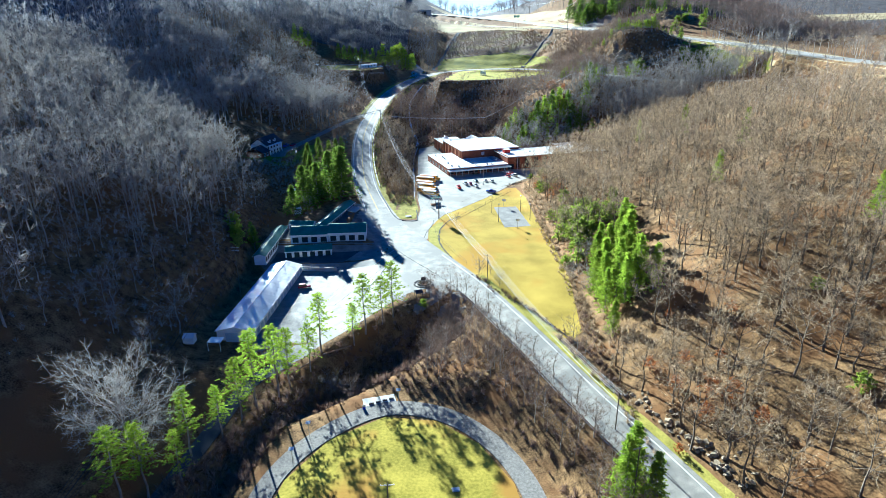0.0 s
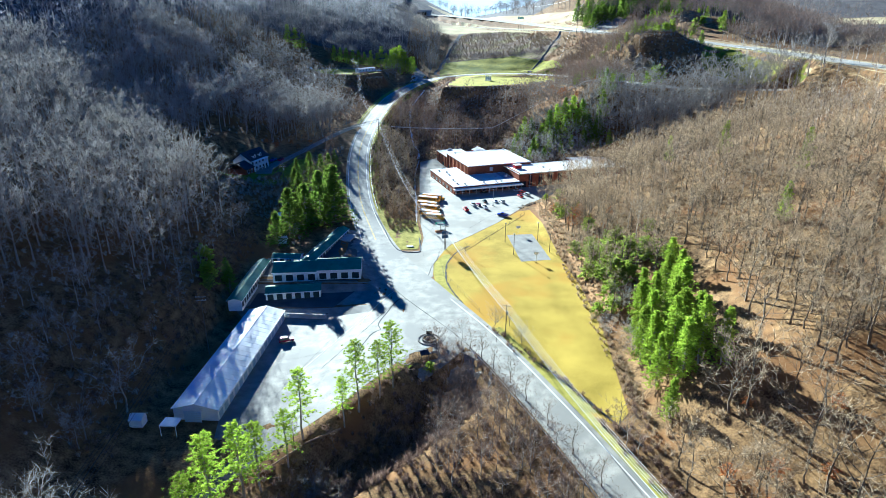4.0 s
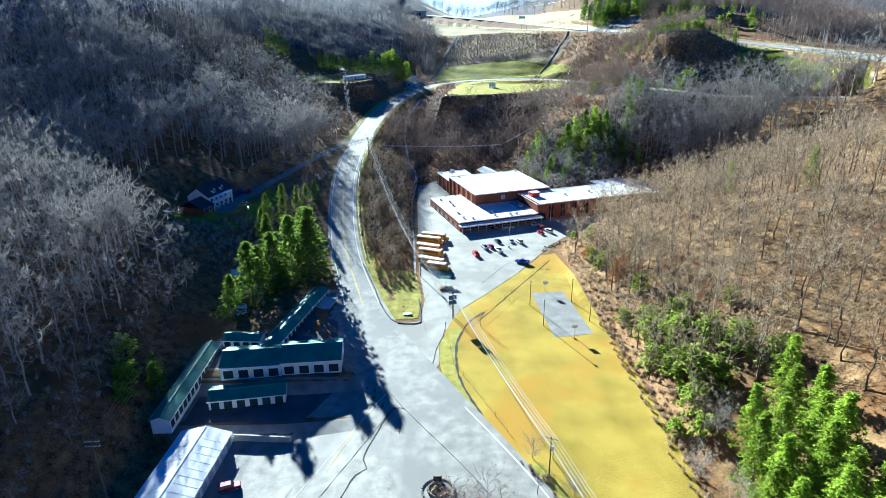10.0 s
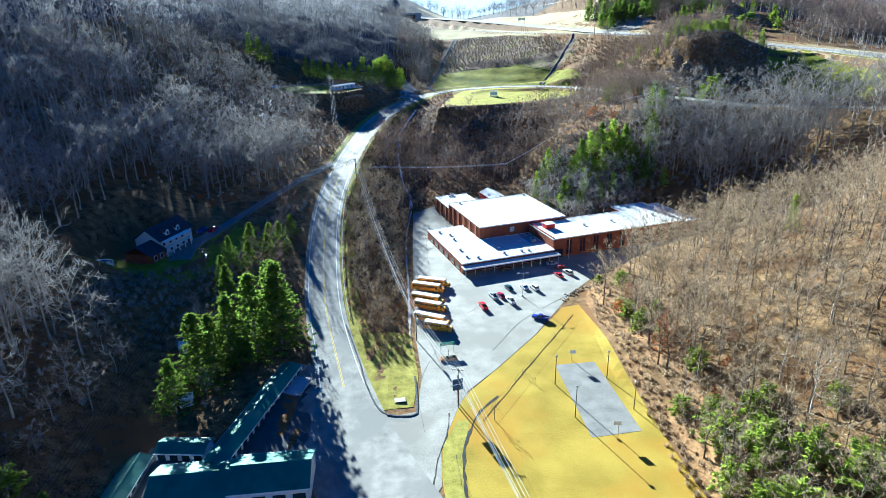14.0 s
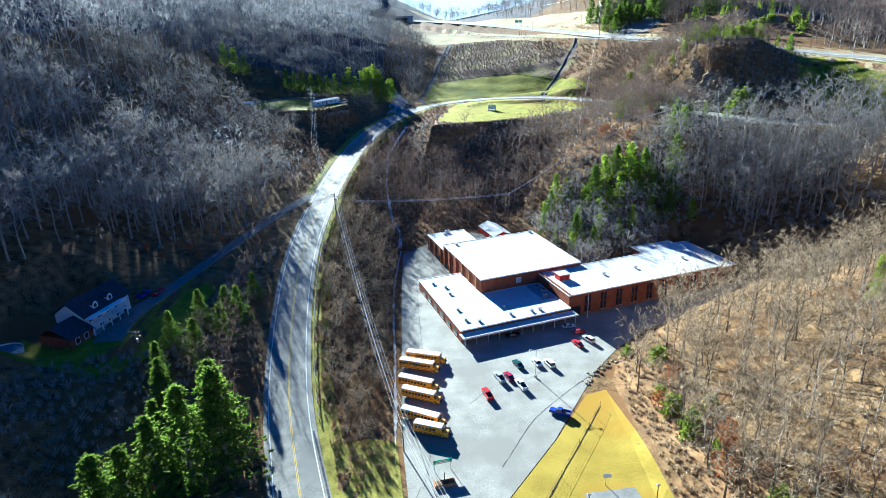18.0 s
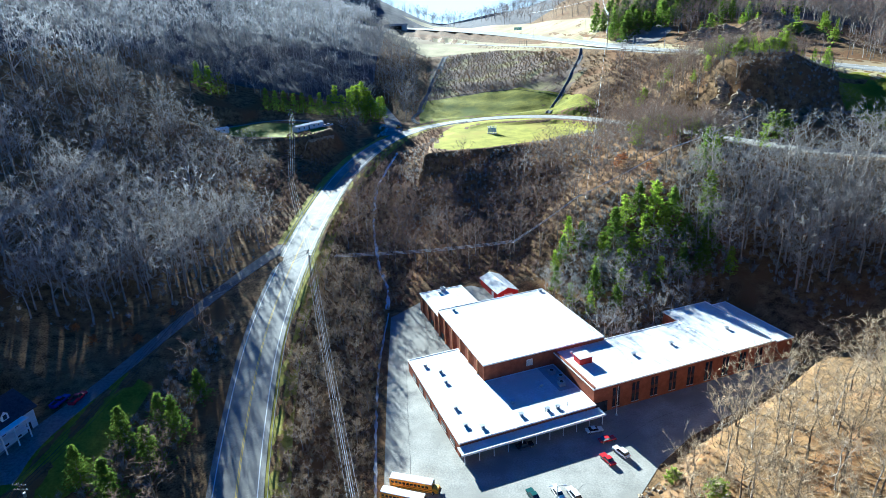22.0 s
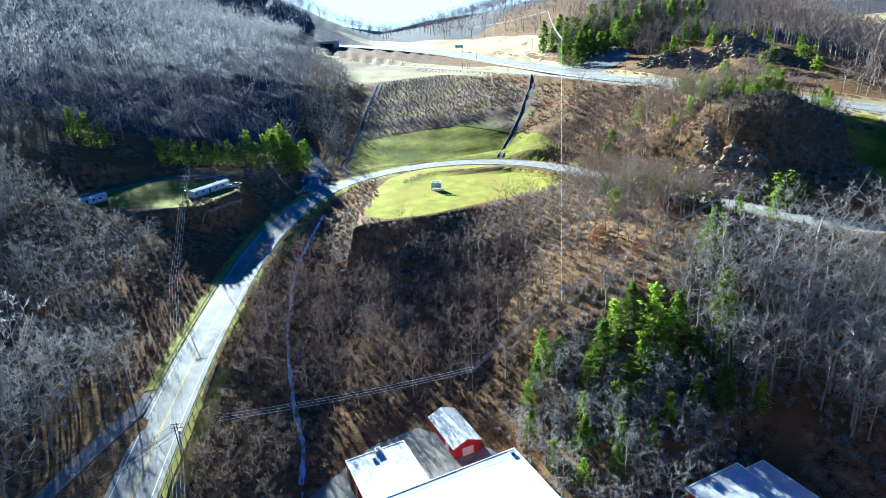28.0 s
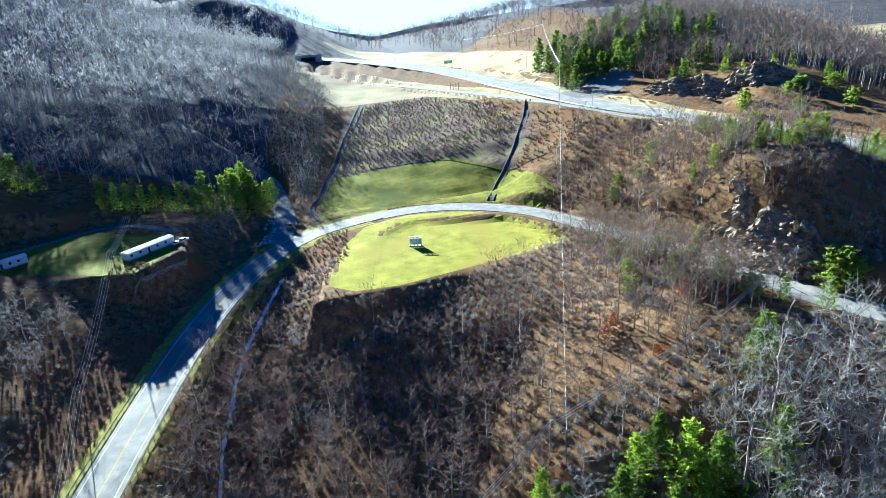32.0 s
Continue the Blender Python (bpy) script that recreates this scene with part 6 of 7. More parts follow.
part("deck", box(-17, 17, -2.4, 14, 6.2, 8.0), CONCRETE, portal, "pale concrete bridge deck")
# Black panel across the passage stands in for its unlit inside.
part("dark_panel", box(-9, 9, 12, 13.5, -2, 6.2), BLACK, portal)
part("parapet", box(-17, 17, -2.6, -2.2, 8.0, 8.9), CONCRETE, portal)
posts = thing("sign_posts", "row of dark wooden posts on the highway slope", "posts", at(92, 862, -20))
for k in range(4):
    part("post", rod((k * 2.2, 0, -0.5), (k * 2.2, 0, 5.5), 0.2), WOODPOLE, posts)

# ---- rock faces ----
def boulder(r, x, y, z, sx, sy, sz):
    """One angular broken rock: the hull of a few scattered corners."""
    bm = bmesh.new()
    for k in range(13):
        a = Vector((random.gauss(0, 1), random.gauss(0, 1), random.gauss(0, 1)))
        a.normalize()
        bm.verts.new((a.x * sx, a.y * sy, a.z * sz))
    bmesh.ops.convex_hull(bm, input=bm.verts)
    bmesh.ops.delete(bm, geom=[v for v in bm.verts if not v.link_faces], context="VERTS")
    return part("boulder", shift(bm, pose(x, y, z, random.uniform(-12, 12), random.uniform(-12, 12), random.uniform(0, 360))), ROCK, r)


def rock_face(name, tag, points, tall, lean=0.5, blocks=40, big=1.5):
    """A fractured cliff along a line: a stepped, broken face that dies into the slope, with fallen blocks."""
    line = catmull([(x, y, 0, 1) for x, y in points], 0.9)
    d = np.gradient(line[:, :2], axis=0)
    d /= np.linalg.norm(d, axis=1)[:, None]
    r = thing(name, tag, "rock face")
    n, rows = len(line), max(6, int(tall / 0.7))
    rg = np.random.default_rng(int(points[0][0] * 7 + points[0][1]))
    bm = bmesh.new()
    grid = []
    for k in range(n):
        x, y = line[k, :2]
        ends = min(1, k / (0.2 * n), (n - 1 - k) / (0.2 * n))
        top = tall * (0.25 + 0.75 * ends) * (0.8 + 0.3 * noise.noise((x * 0.13, y * 0.13, 3)) + 0.12 * noise.noise((x * 0.6, y * 0.6, 8)))
        z0 = h1(x, y) - 1.5
        col = []
        for j in range(rows + 3):
            u = min(1, j / rows)
            zz = z0 + (top + 1.5) * u
            ledge = math.floor(u * 5 + 0.7 * noise.noise((x * 0.12, y * 0.12, 1))) / 5
            out = 1.5 * noise.cell((x * 0.38, y * 0.38, zz * 0.5)) + 1.3 * noise.noise((x * 0.2, y * 0.2, zz * 0.3)) + 0.4 * rg.normal()
            back = ledge * tall * lean + out + max(0, j - rows) * 2.2
            col.append(bm.verts.new((x - d[k, 1] * back, y + d[k, 0] * back, zz + 0.15 * rg.normal() - 2.2 * max(0, j - rows) * (j > rows + 1))))
        grid.append(col)
    for k in range(n - 1):
        for j in range(rows + 2):
            bm.faces.new((grid[k][j], grid[k + 1][j], grid[k + 1][j + 1], grid[k][j + 1]))
    part("face", bm, ROCK, r)
    for k in range(blocks):
        q = line[random.randrange(n)]
        s = big * random.uniform(0.35, 1.0)
        x, y = q[0] + random.gauss(0, 2.4), q[1] + random.gauss(0, 2.4)
        boulder(r, x, y, h1(x, y) + 0.1 * s, s, s * random.uniform(0.6, 1), s * random.uniform(0.4, 0.7))
    return r


rock_face("cliff", "tan fractured sandstone cliff at the top of the road cut", [(146.5, 556), (148, 545), (151, 534), (157, 526)], 9, 0.4, 6)
rock_face("cliff", "dark shaded rock wall above the lower road", [(138.5, 560), (142, 546), (144, 536), (149, 524), (158, 515)], 24, 0.22, 10)
rock_face("rock_outcrop", "flat-topped grey rock outcrop above the highway", [(186, 716), (203, 694), (224, 670), (250, 650)], 12, 0.7, 26, 2.2)
cut = thing("rock_cut", "low broken sandstone ledge beside the road", "rock face")
for k in range(95):
    y = random.uniform(97, 136)
    x = float(np.interp(y, [97, 112, 124, 136], [60.5, 54.5, 49.5, 45.5])) + abs(random.gauss(0, 1.6))
    s = random.uniform(0.3, 1.15)
    boulder(cut, x, y, h1(x, y) + 0.05 * s, s, s * random.uniform(0.5, 1), s * random.uniform(0.4, 0.8))
drain_rocks = thing("rock_drain", "dark broken rocks lining a drain at the lot's edge", "rocks")
for k in range(46):
    t = random.random()
    x, y = np.interp(t, [0, 0.35, 0.7, 1], [34.8, 39.2, 44.1, 49]), np.interp(t, [0, 0.35, 0.7, 1], [337.3, 342.4, 346.7, 348.9])
    s = random.uniform(0.3, 0.8)
    x, y = x + random.gauss(0, 0.8), y + random.gauss(0, 0.8)
    boulder(drain_rocks, x, y, h1(x, y) + 0.1, s, s * random.uniform(0.5, 1), s * random.uniform(0.4, 0.8))

glow = bpy.data.materials.new("bright_sky_near_the_sun")
glow.use_nodes = True
glow.node_tree.nodes.remove(glow.node_tree.nodes["Principled BSDF"])
emit = glow.node_tree.nodes.new("ShaderNodeEmission")
emit.inputs[0].default_value, emit.inputs[1].default_value = (0.9, 0.97, 1.0, 1), 0.26
glow.node_tree.links.new(emit.outputs[0], glow.node_tree.nodes["Material Output"].inputs[0])
back = mesh_ob("backdrop", np.array([(-4500, 4700, -300), (4500, 4700, -300), (4500, 4700, 800), (-4500, 4700, 800)], float), np.array([(0, 1, 2, 3)]), glow)
tagged(back, "white hazy sky low over the far hills", "sky", kind="structure")

# ---- trees ----
def tube(path, radii, sides):
    """Vertices and triangles of a tapered tube."""
    v, f = [], []
    for k, (p, r) in enumerate(zip(path, radii)):
        for s in range(sides):
            a = 2 * math.pi * s / sides
            v.append((p[0] + r * math.cos(a), p[1] + r * math.sin(a), p[2]))
        if k:
            for s in range(sides):
                a0, a1 = (k - 1) * sides + s, (k - 1) * sides + (s + 1) % sides
                b0, b1 = a0 + sides, a1 + sides
                f += [(a0, a1, b1), (a0, b1, b0)]
    return v, f


class Shape:
    """Triangles gathered as arrays."""

    def __init__(self):
        self.v, self.f = [], []

    def add(self, v, f):
        n = len(self.v)
        self.v += v
        self.f += [(a + n, b + n, c + n) for a, b, c in f]

    def blade(self, p, q, w, rng):
        """A thin pointed sliver from p to q."""
        d = np.subtract(q, p)
        s = np.cross(d, rng.normal(size=3))
        s = s / (np.linalg.norm(s) + 1e-9) * w / 2
        n = len(self.v)
        self.v += [tuple(np.subtract(p, s)), tuple(np.add(p, s)), tuple(q)]
        self.f.append((n, n + 1, n + 2))

    def arrays(self):
        return np.array(self.v, np.float32), np.array(self.f, np.int32)


def bare_shape(seed, h, limbs, subs, twigs, twig_w, sides, spread=0.33, first=0.38, droop=0.0, round_limbs=False):
    """A leafless broad-crowned tree: wood and twigs. Limbs leave the trunk low and curve up into a rounded crown."""
    rng = np.random.default_rng(seed)
    wood, fine = Shape(), Shape()
    n = 6 if sides > 3 else 4
    lean = rng.normal(size=2) * 0.03 * h
    path = [(lean[0] * (k / n) ** 2 + rng.normal() * 0.014 * h * (0 < k), lean[1] * (k / n) ** 2 + rng.normal() * 0.014 * h * (0 < k), h * 0.84 * k / n) for k in range(n + 1)]
    path[0] = (0, 0, -0.05 * h)
    r0 = 0.0165 * h
    wood.add(*tube(path, [r0 * (1 - 0.82 * k / n) * (1.25 if k == 0 else 1) for k in range(n + 1)], sides))
    for i in range(limbs):
        t = first + (0.98 - first) * (i + rng.random()) / limbs
        k = min(int(t * n), n - 1)
        f = t * n - k
        base = np.array(path[k]) * (1 - f) + np.array(path[k + 1]) * f
        az = i * 2.4 + rng.normal() * 0.5
        rise = rng.uniform(0.3, 0.85) + 0.9 * max(0, t - 0.6) - droop
        length = h * spread * (1.25 - 0.7 * abs(t - 0.5) - 0.5 * max(0, t - 0.75)) * rng.uniform(0.7, 1.2)
        way = np.array([math.cos(az), math.sin(az), rise])
        way /= np.linalg.norm(way)
        mid = base + way * length * 0.55 + rng.normal(size=3) * 0.03 * h
        tip = base + way * length + np.array([0, 0, length * 0.26]) + rng.normal(size=3) * 0.03 * h
        r = r0 * (0.5 - 0.26 * t)
        if sides > 3 or round_limbs:
            wood.add(*tube([base, mid, tip], [r, r * 0.62, r * 0.12], 3))
        else:
            wood.blade(base, tip, r * 2.6, rng)
        for j in range(subs):
            u = 0.22 + 0.78 * (j + rng.random()) / subs
            b = base + (mid - base) * u * 2 if u < 0.5 else mid + (tip - mid) * (u - 0.5) * 2
            off = rng.normal(size=3) * 0.8 + way * 0.6 + np.array([0, 0, 0.35])
            off /= np.linalg.norm(off)
            e = b + off * length * rng.uniform(0.26, 0.5) * (1.15 - 0.4 * u)
            wood.blade(b, e, max(r * 0.55, twig_w * 1.6), rng)
            for q in range(twigs):
                s = b + (e - b) * rng.uniform(0.2, 1)
                o = off * 0.55 + rng.normal(size=3) * 0.55 + np.array([0, 0, 0.25])
                o /= np.linalg.norm(o)
                fine.blade(s, s + o * h * rng.uniform(0.05, 0.115), twig_w, rng)
    return wood.arrays(), fine.arrays()


def arrays_mesh(name, v, f, material):
    me = bpy.data.meshes.new(name)
    me.vertices.add(len(v)), me.loops.add(len(f) * 3), me.polygons.add(len(f))
    me.vertices.foreach_set("co", np.ascontiguousarray(v, np.float32).ravel())
    me.loops.foreach_set("vertex_index", np.ascontiguousarray(f, np.int32).ravel())
    me.polygons.foreach_set("loop_start", np.arange(0, len(f) * 3, 3, dtype=np.int32))
    me.update(calc_edges=True)
    me.materials.append(material)
    return me


def spread_out(shapes, places, rng, sizes, squash=0.12):
    """Many turned and scaled copies of shapes in one pair of arrays."""
    vs, fs, n = [], [], 0
    for (x, y, z), s in zip(places, sizes):
        v, f = shapes[int(rng.integers(len(shapes)))]
        a = rng.uniform(0, 6.283)
        c, d = math.cos(a) * s, math.sin(a) * s
        q = np.empty_like(v)
        q[:, 0], q[:, 1], q[:, 2] = v[:, 0] * c - v[:, 1] * d + x, v[:, 0] * d + v[:, 1] * c + y, v[:, 2] * s * rng.uniform(1 - squash, 1 + squash) + z
        vs.append(q), fs.append(f + n)
        n += len(v)
    return np.concatenate(vs), np.concatenate(fs)


def jitter(x0, x1, y0, y1, gap, rng):
    gx, gy = np.meshgrid(np.arange(x0, x1, gap), np.arange(y0, y1, gap))
    p = np.stack([gx.ravel(), gy.ravel()], 1)
    return p + rng.uniform(-0.45, 0.45, p.shape) * gap


WIRE_LANES = [[(-60, 470), (-75, 405), (-85, 334), (-80, 300), (-75.3, 200), (-72, 140), (-70, 60)]]
CLEARINGS = [[(47, 156), (64, 154), (70, 176), (73, 214), (60, 219), (48, 206)], [(-140, 652), (-60, 656), (-30, 664), (-30, 706), (-62, 700), (-140, 676)], [(196, 530), (192, 505), (198, 482), (209, 464), (224, 446), (230, 420), (231, 470), (229, 500), (226, 528), (216, 551), (206, 548)], [(-64, 478), (-78, 486), (-82, 540), (-74, 590), (-50, 596)], [(-165, 590), (-80, 560), (-52, 596), (-44, 640), (-50, 668), (-120, 672), (-165, 655)], FLAT_LOT, FLAT_FIELD, FLAT_STORE, [(-136, 318), (-112, 300), (-84, 290), (-56, 286), (-50, 318), (-60, 350), (-63, 425), (-68, 446), (-92, 418), (-130, 392)], FLAT_TRAILER, FLAT_LOOP, FLAT_SIGN,
             [(-12, 660), (100, 640), (135, 690), (140, 760), (112, 860), (20, 1010), (-45, 1050), (-32, 960), (-8, 850), (-8, 720)], [(-10, 290), (60, 372), (118, 396), (116, 436), (30, 460)],
             [(440, 940), (455, 1130), (560, 1200), (960, 1200), (960, 1000), (700, 960), (560, 940)],
             [(130, 800), (100, 900), (40, 1100), (-60, 1400), (60, 1400), (170, 1000), (190, 850)]]


def wooded(p, margin=3.0):
    """Which places lie off roads, clearings and wire lanes."""
    x, y = p[:, 0], p[:, 1]
    ok = np.ones(len(p), bool)
    for line in ROADS.values():
        d, i = near_line(line[::2], x, y)
        ok &= d > line[::2][i, 3] + margin
    for poly in CLEARINGS:
        ok &= outside(poly, x, y) > margin * 0.7
    for lane in WIRE_LANES:
        d, i = near_line(catmull([(a, b, 0, 0) for a, b in lane], 4), x, y)
        ok &= d > 9.5
    return p[ok]


LONE_TREE = [(-106, 90), (-58, 90), (-60, 136), (-72, 150), (-102, 142)]          # open ground round the great tree
CLEARINGS.append(LONE_TREE)
rng = np.random.default_rng(7)
FARSHAPES = [bare_shape(50 + k, 1.0, 9, 3, 6, 0.0078, 3, 0.4) for k in range(6)]
MIDSHAPES = [bare_shape(70 + k, 1.0, 12, 5, 9, 0.0042, 3, 0.4, 0.34, 0.0, True) for k in range(8)]
TINYSHAPES = [bare_shape(30 + k, 1.0, 8, 2, 4, 0.013, 3, 0.4) for k in range(6)]


def woodland(name, label, places, hmin, hmax, shapes, twig_mat, bark=BARK):
    z = height(places[:, 0], places[:, 1])
    pts = np.column_stack([places, z])
    sizes = rng.uniform(hmin, hmax, len(pts))
    sizes[(places[:, 0] > -97) & (places[:, 0] < -60) & (places[:, 1] > 168) & (places[:, 1] < 288)] *= 0.42          # shortened beside the cable lane to let sun onto the storage roof
    sizes[(places[:, 0] > -120) & (places[:, 0] < -84) & (places[:, 1] > 136) & (places[:, 1] < 206)] *= 0.5          # halved to let sun onto the great tree's crown
    owner = tagged(new(name), label, "woodland", kind="stuff")
    state = rng.bit_generator.state
    v, f = spread_out([s[0] for s in shapes], pts, rng, sizes)
    rng.bit_generator.state = state
    v2, f2 = spread_out([s[1] for s in shapes], pts, rng, sizes)
    for nm, a, b, m in (("trunks", v, f, bark), ("twigs", v2, f2, twig_mat)):
        ob = new(nm, arrays_mesh(nm, a, b, m))
        ob.parent = owner
        ob["kind"] = "stuff"
    return owner


PALEBARK = mat("pale_bark", (0.30, 0.25, 0.2), (0.5, 0.44, 0.37), 0.6, 0.95, bump=0.2)
PALETWIG = leafy(mat("pale_twigs", (0.27, 0.20, 0.125), (0.54, 0.42, 0.27), 0.08, 0.95, bump=0, fine=1.2, per_island=0.4), 0.2)

# Twigs paler and more translucent than TWIG, standing in for haze.
HAZETWIG = leafy(mat("hazy_grey_twigs", (0.26, 0.26, 0.268), (0.46, 0.46, 0.468), 0.04, 0.95, bump=0, fine=0.9, per_island=0.2), 0.5)

left_near = wooded(jitter(-200, -62, 96, 480, 7.4, rng))
upper = left_near[:, 0] < -0.72 * left_near[:, 1] - 16
woodland("west_woods", "grey leafless hardwood forest on the shaded west slope", left_near[~upper], 16, 25, MIDSHAPES, TWIG)
woodland("upper_west_woods", "grey leafless hardwood forest high on the west slope", left_near[upper], 16, 25, FARSHAPES, TWIG)
left_mid = wooded(jitter(-330, -60, 480, 800, 10, rng))
left_mid = np.vstack([left_mid, wooded(jitter(-330, -200, 96, 480, 9.5, rng))])
close = (left_mid[:, 0] > -190) & (left_mid[:, 1] > 478) & (left_mid[:, 1] < 780)
woodland("trailer_woods", "grey leafless trees beside the climbing road", left_mid[close], 13, 19, MIDSHAPES, TWIG)
woodland("northwest_woods", "grey leafless hardwood forest on the far west slope", left_mid[~close], 16, 25, FARSHAPES, HAZETWIG)
left_far = wooded(jitter(-430, -70, 800, 1240, 13.5, rng))
woodland("far_west_woods", "distant leafless forest on the ridge", left_far, 16, 24, FARSHAPES, HAZETWIG)
left_farther = wooded(np.vstack([jitter(-800, -430, 700, 1500, 26, rng), jitter(-430, -70, 1240, 1500, 20, rng)]))
woodland("farther_west_woods", "far leafless forest on the high ridge", left_farther, 18, 26, TINYSHAPES, HAZETWIG)
side_bank = wooded(jitter(-62, -9, 680, 1040, 8.5, rng), 3)
woodland("side_bank_woods", "grey leafless trees above the side road", side_bank, 10, 17, FARSHAPES, TWIG)
right_near = wooded(jitter(49, 150, 84, 372, 9.0, rng))
right_near = right_near[~((right_near[:, 1] > 340) & (right_near[:, 0] < 56))]
woodland("east_woods", "sunlit tan leafless young trees on the east hill", right_near, 13, 20, MIDSHAPES, PALETWIG, DARKBARK)
hill_foot = wooded(jitter(54, 120, 252, 366, 10.5, rng))
woodland("hill_foot_woods", "tan leafless trees at the foot of the sunny hill", hill_foot, 10, 16, MIDSHAPES, PALETWIG, BARK)
right_far = wooded(jitter(150, 320, 60, 470, 10, rng))
woodland("far_east_woods", "leafless trees beyond the east hill's crest", right_far, 11, 16, TINYSHAPES, PALETWIG, PALEBARK)
knoll = wooded(jitter(-40, 150, 480, 640, 8.8, rng), 4)
DARK_BANK = [(88, 462), (162, 466), (168, 488), (150, 503), (118, 504), (92, 492)]          # bare bank south of the knoll's crest
knoll = knoll[outside(DARK_BANK, knoll[:, 0], knoll[:, 1]) > 0]
knoll = knoll[~((knoll[:, 1] > 572) & (knoll[:, 0] < 104))]
knoll = knoll[~((knoll[:, 0] < 60) & (knoll[:, 1] > 545) & (rng.random(len(knoll)) < 0.7))]
woodland("knoll_woods", "brown leafless trees on the knoll behind the school", knoll, 10, 17, MIDSHAPES, TWIGRED)
east_valley = wooded(jitter(100, 232, 424, 470, 7.2, rng))
woodland("valley_woods", "pale leafless trees in the shaded side valley", east_valley, 21, 29, MIDSHAPES, TWIG, BARK)
ridge = wooded(jitter(150, 420, 560, 860, 7.6, rng), 6)
ridge = ridge[outside([(166, 600), (196, 585), (262, 600), (275, 640), (255, 680), (215, 722), (180, 738), (160, 720)], ridge[:, 0], ridge[:, 1]) > 2]
ridge = ridge[outside([(160, 735), (196, 735), (206, 770), (196, 800), (170, 800), (152, 775)], ridge[:, 0], ridge[:, 1]) > 1]
woodland("highway_woods", "leafless trees above the highway cutting", ridge[(ridge[:, 0] > 172) & (ridge[:, 0] < 270) & (ridge[:, 1] < 780)], 10, 16, FARSHAPES, TWIGRED)
woodland("upper_ridge_woods", "leafless forest on the ridge behind the highway", ridge[(ridge[:, 0] >= 270) | (ridge[:, 1] >= 780)], 17, 25, TINYSHAPES, TWIGRED)
curve_trees = wooded(jitter(86, 150, 500, 606, 6.3, rng), 4)
curve_trees = curve_trees[outside(DARK_BANK, curve_trees[:, 0], curve_trees[:, 1]) > 0]
woodland("curve_woods", "pale leafless trees inside the road's curve", curve_trees[curve_trees[:, 0] > 100], 11, 17, MIDSHAPES, TWIGRED, BARK)
knob = wooded(jitter(142, 200, 516, 600, 9.5, rng), 3)
# Darker twigs and bark here stand in for the knob's shade.
woodland("knob_woods", "leafless trees coloured darker for the shade on the rocky knob", knob, 7, 12, MIDSHAPES, TWIGRED, DARKBARK)
horizon = wooded(jitter(-800, 1200, 1480, 2350, 48, rng), 10)
woodland("horizon_woods", "far leafless forest on the horizon's hills", horizon, 20, 30, TINYSHAPES, TWIG)
cut_bank = wooded(jitter(100, 172, 560, 720, 7.4, rng), 4)
woodland("cut_bank_woods", "reddish leafless saplings on the bank below the highway", cut_bank, 6, 11, MIDSHAPES, TWIGRED)
ridge_far = wooded(jitter(130, 800, 860, 1600, 20, rng), 6)
woodland("far_ridge_woods", "distant purple-brown forest on the ridge", ridge_far, 15, 22, TINYSHAPES, TWIGRED)
gully = wooded(jitter(-26, 42, 84, 198, 4.3, rng), 1.5)
gully = gully[outside(FLAT_LOOP, gully[:, 0], gully[:, 1]) > 5]
gully = gully[(gully[:, 0] > -8) | (gully[:, 1] < 150)]
woodland("gully_woods", "thin grey saplings between the road and the loop drive", gully, 5.5, 10.5, MIDSHAPES, TWIGRED)
strip_trees = np.array([p for p in jitter(-44, -19, 312, 470, 5.0, rng)])
strip_trees = wooded(strip_trees, 5)
woodland("bank_woods", "brown saplings and brush on the bank above the lot", strip_trees, 4, 9, MIDSHAPES, PALETWIG)


def shrub_shape(seed, n, w):
    r = np.random.default_rng(seed)
    s = Shape()
    for k in range(n):
        a, t = r.uniform(0, 6.283), r.uniform(0.1, 0.9)
        b = (r.normal() * 0.12, r.normal() * 0.12, -0.05)
        s.blade(b, (math.cos(a) * t * 0.7, math.sin(a) * t * 0.7, r.uniform(0.5, 1.0) * (1.1 - 0.5 * t)), w, r)
        m = np.array((math.cos(a) * t * 0.4, math.sin(a) * t * 0.4, 0.4))
        s.blade(m, m + r.normal(size=3) * 0.3 + (0, 0, 0.2), w * 0.8, r)
    return s.arrays()


SHRUBS = [shrub_shape(k, 24, 0.075) for k in range(5)]


def brush(name, label, places, lo, hi, material):
    z = height(places[:, 0], places[:, 1])
    v, f = spread_out(SHRUBS, np.column_stack([places, z]), rng, rng.uniform(lo, hi, len(places)))
    return tagged(new(name, arrays_mesh(name, v, f, material)), label, "brush", kind="stuff")


brush("bank_brush", "dense brown brush on the road bank", wooded(jitter(-46, -16, 300, 560, 2.3, rng), 2.5), 1.2, 3.0, DEADWEED)
brush("gully_brush", "tangled grey brush in the gully", wooded(jitter(-62, 46, 84, 200, 2.6, rng), 1.0), 1.0, 2.6, TWIGRED)
# Extra brush put in to deepen the shade on this bank.
thicket = jitter(-68, 8, 92, 192, 1.7, rng)
thicket = thicket[outside([(-66, 102), (-46, 138), (-18, 174), (2, 189), (6, 176), (-14, 154), (-42, 133), (-50, 96)], thicket[:, 0], thicket[:, 1]) == 0]
brush("bank_thicket", "dense thicket added to darken the shaded bank below the lane", thicket, 1.4, 3.6, TWIGRED)
brush("roadside_brush", "dry brush along the field's edge", np.vstack([wooded(jitter(46, 62, 150, 370, 1.8, rng), 0.2), jitter(44, 48, 110, 330, 2.2, rng)]), 0.8, 2.2, PALETWIG)
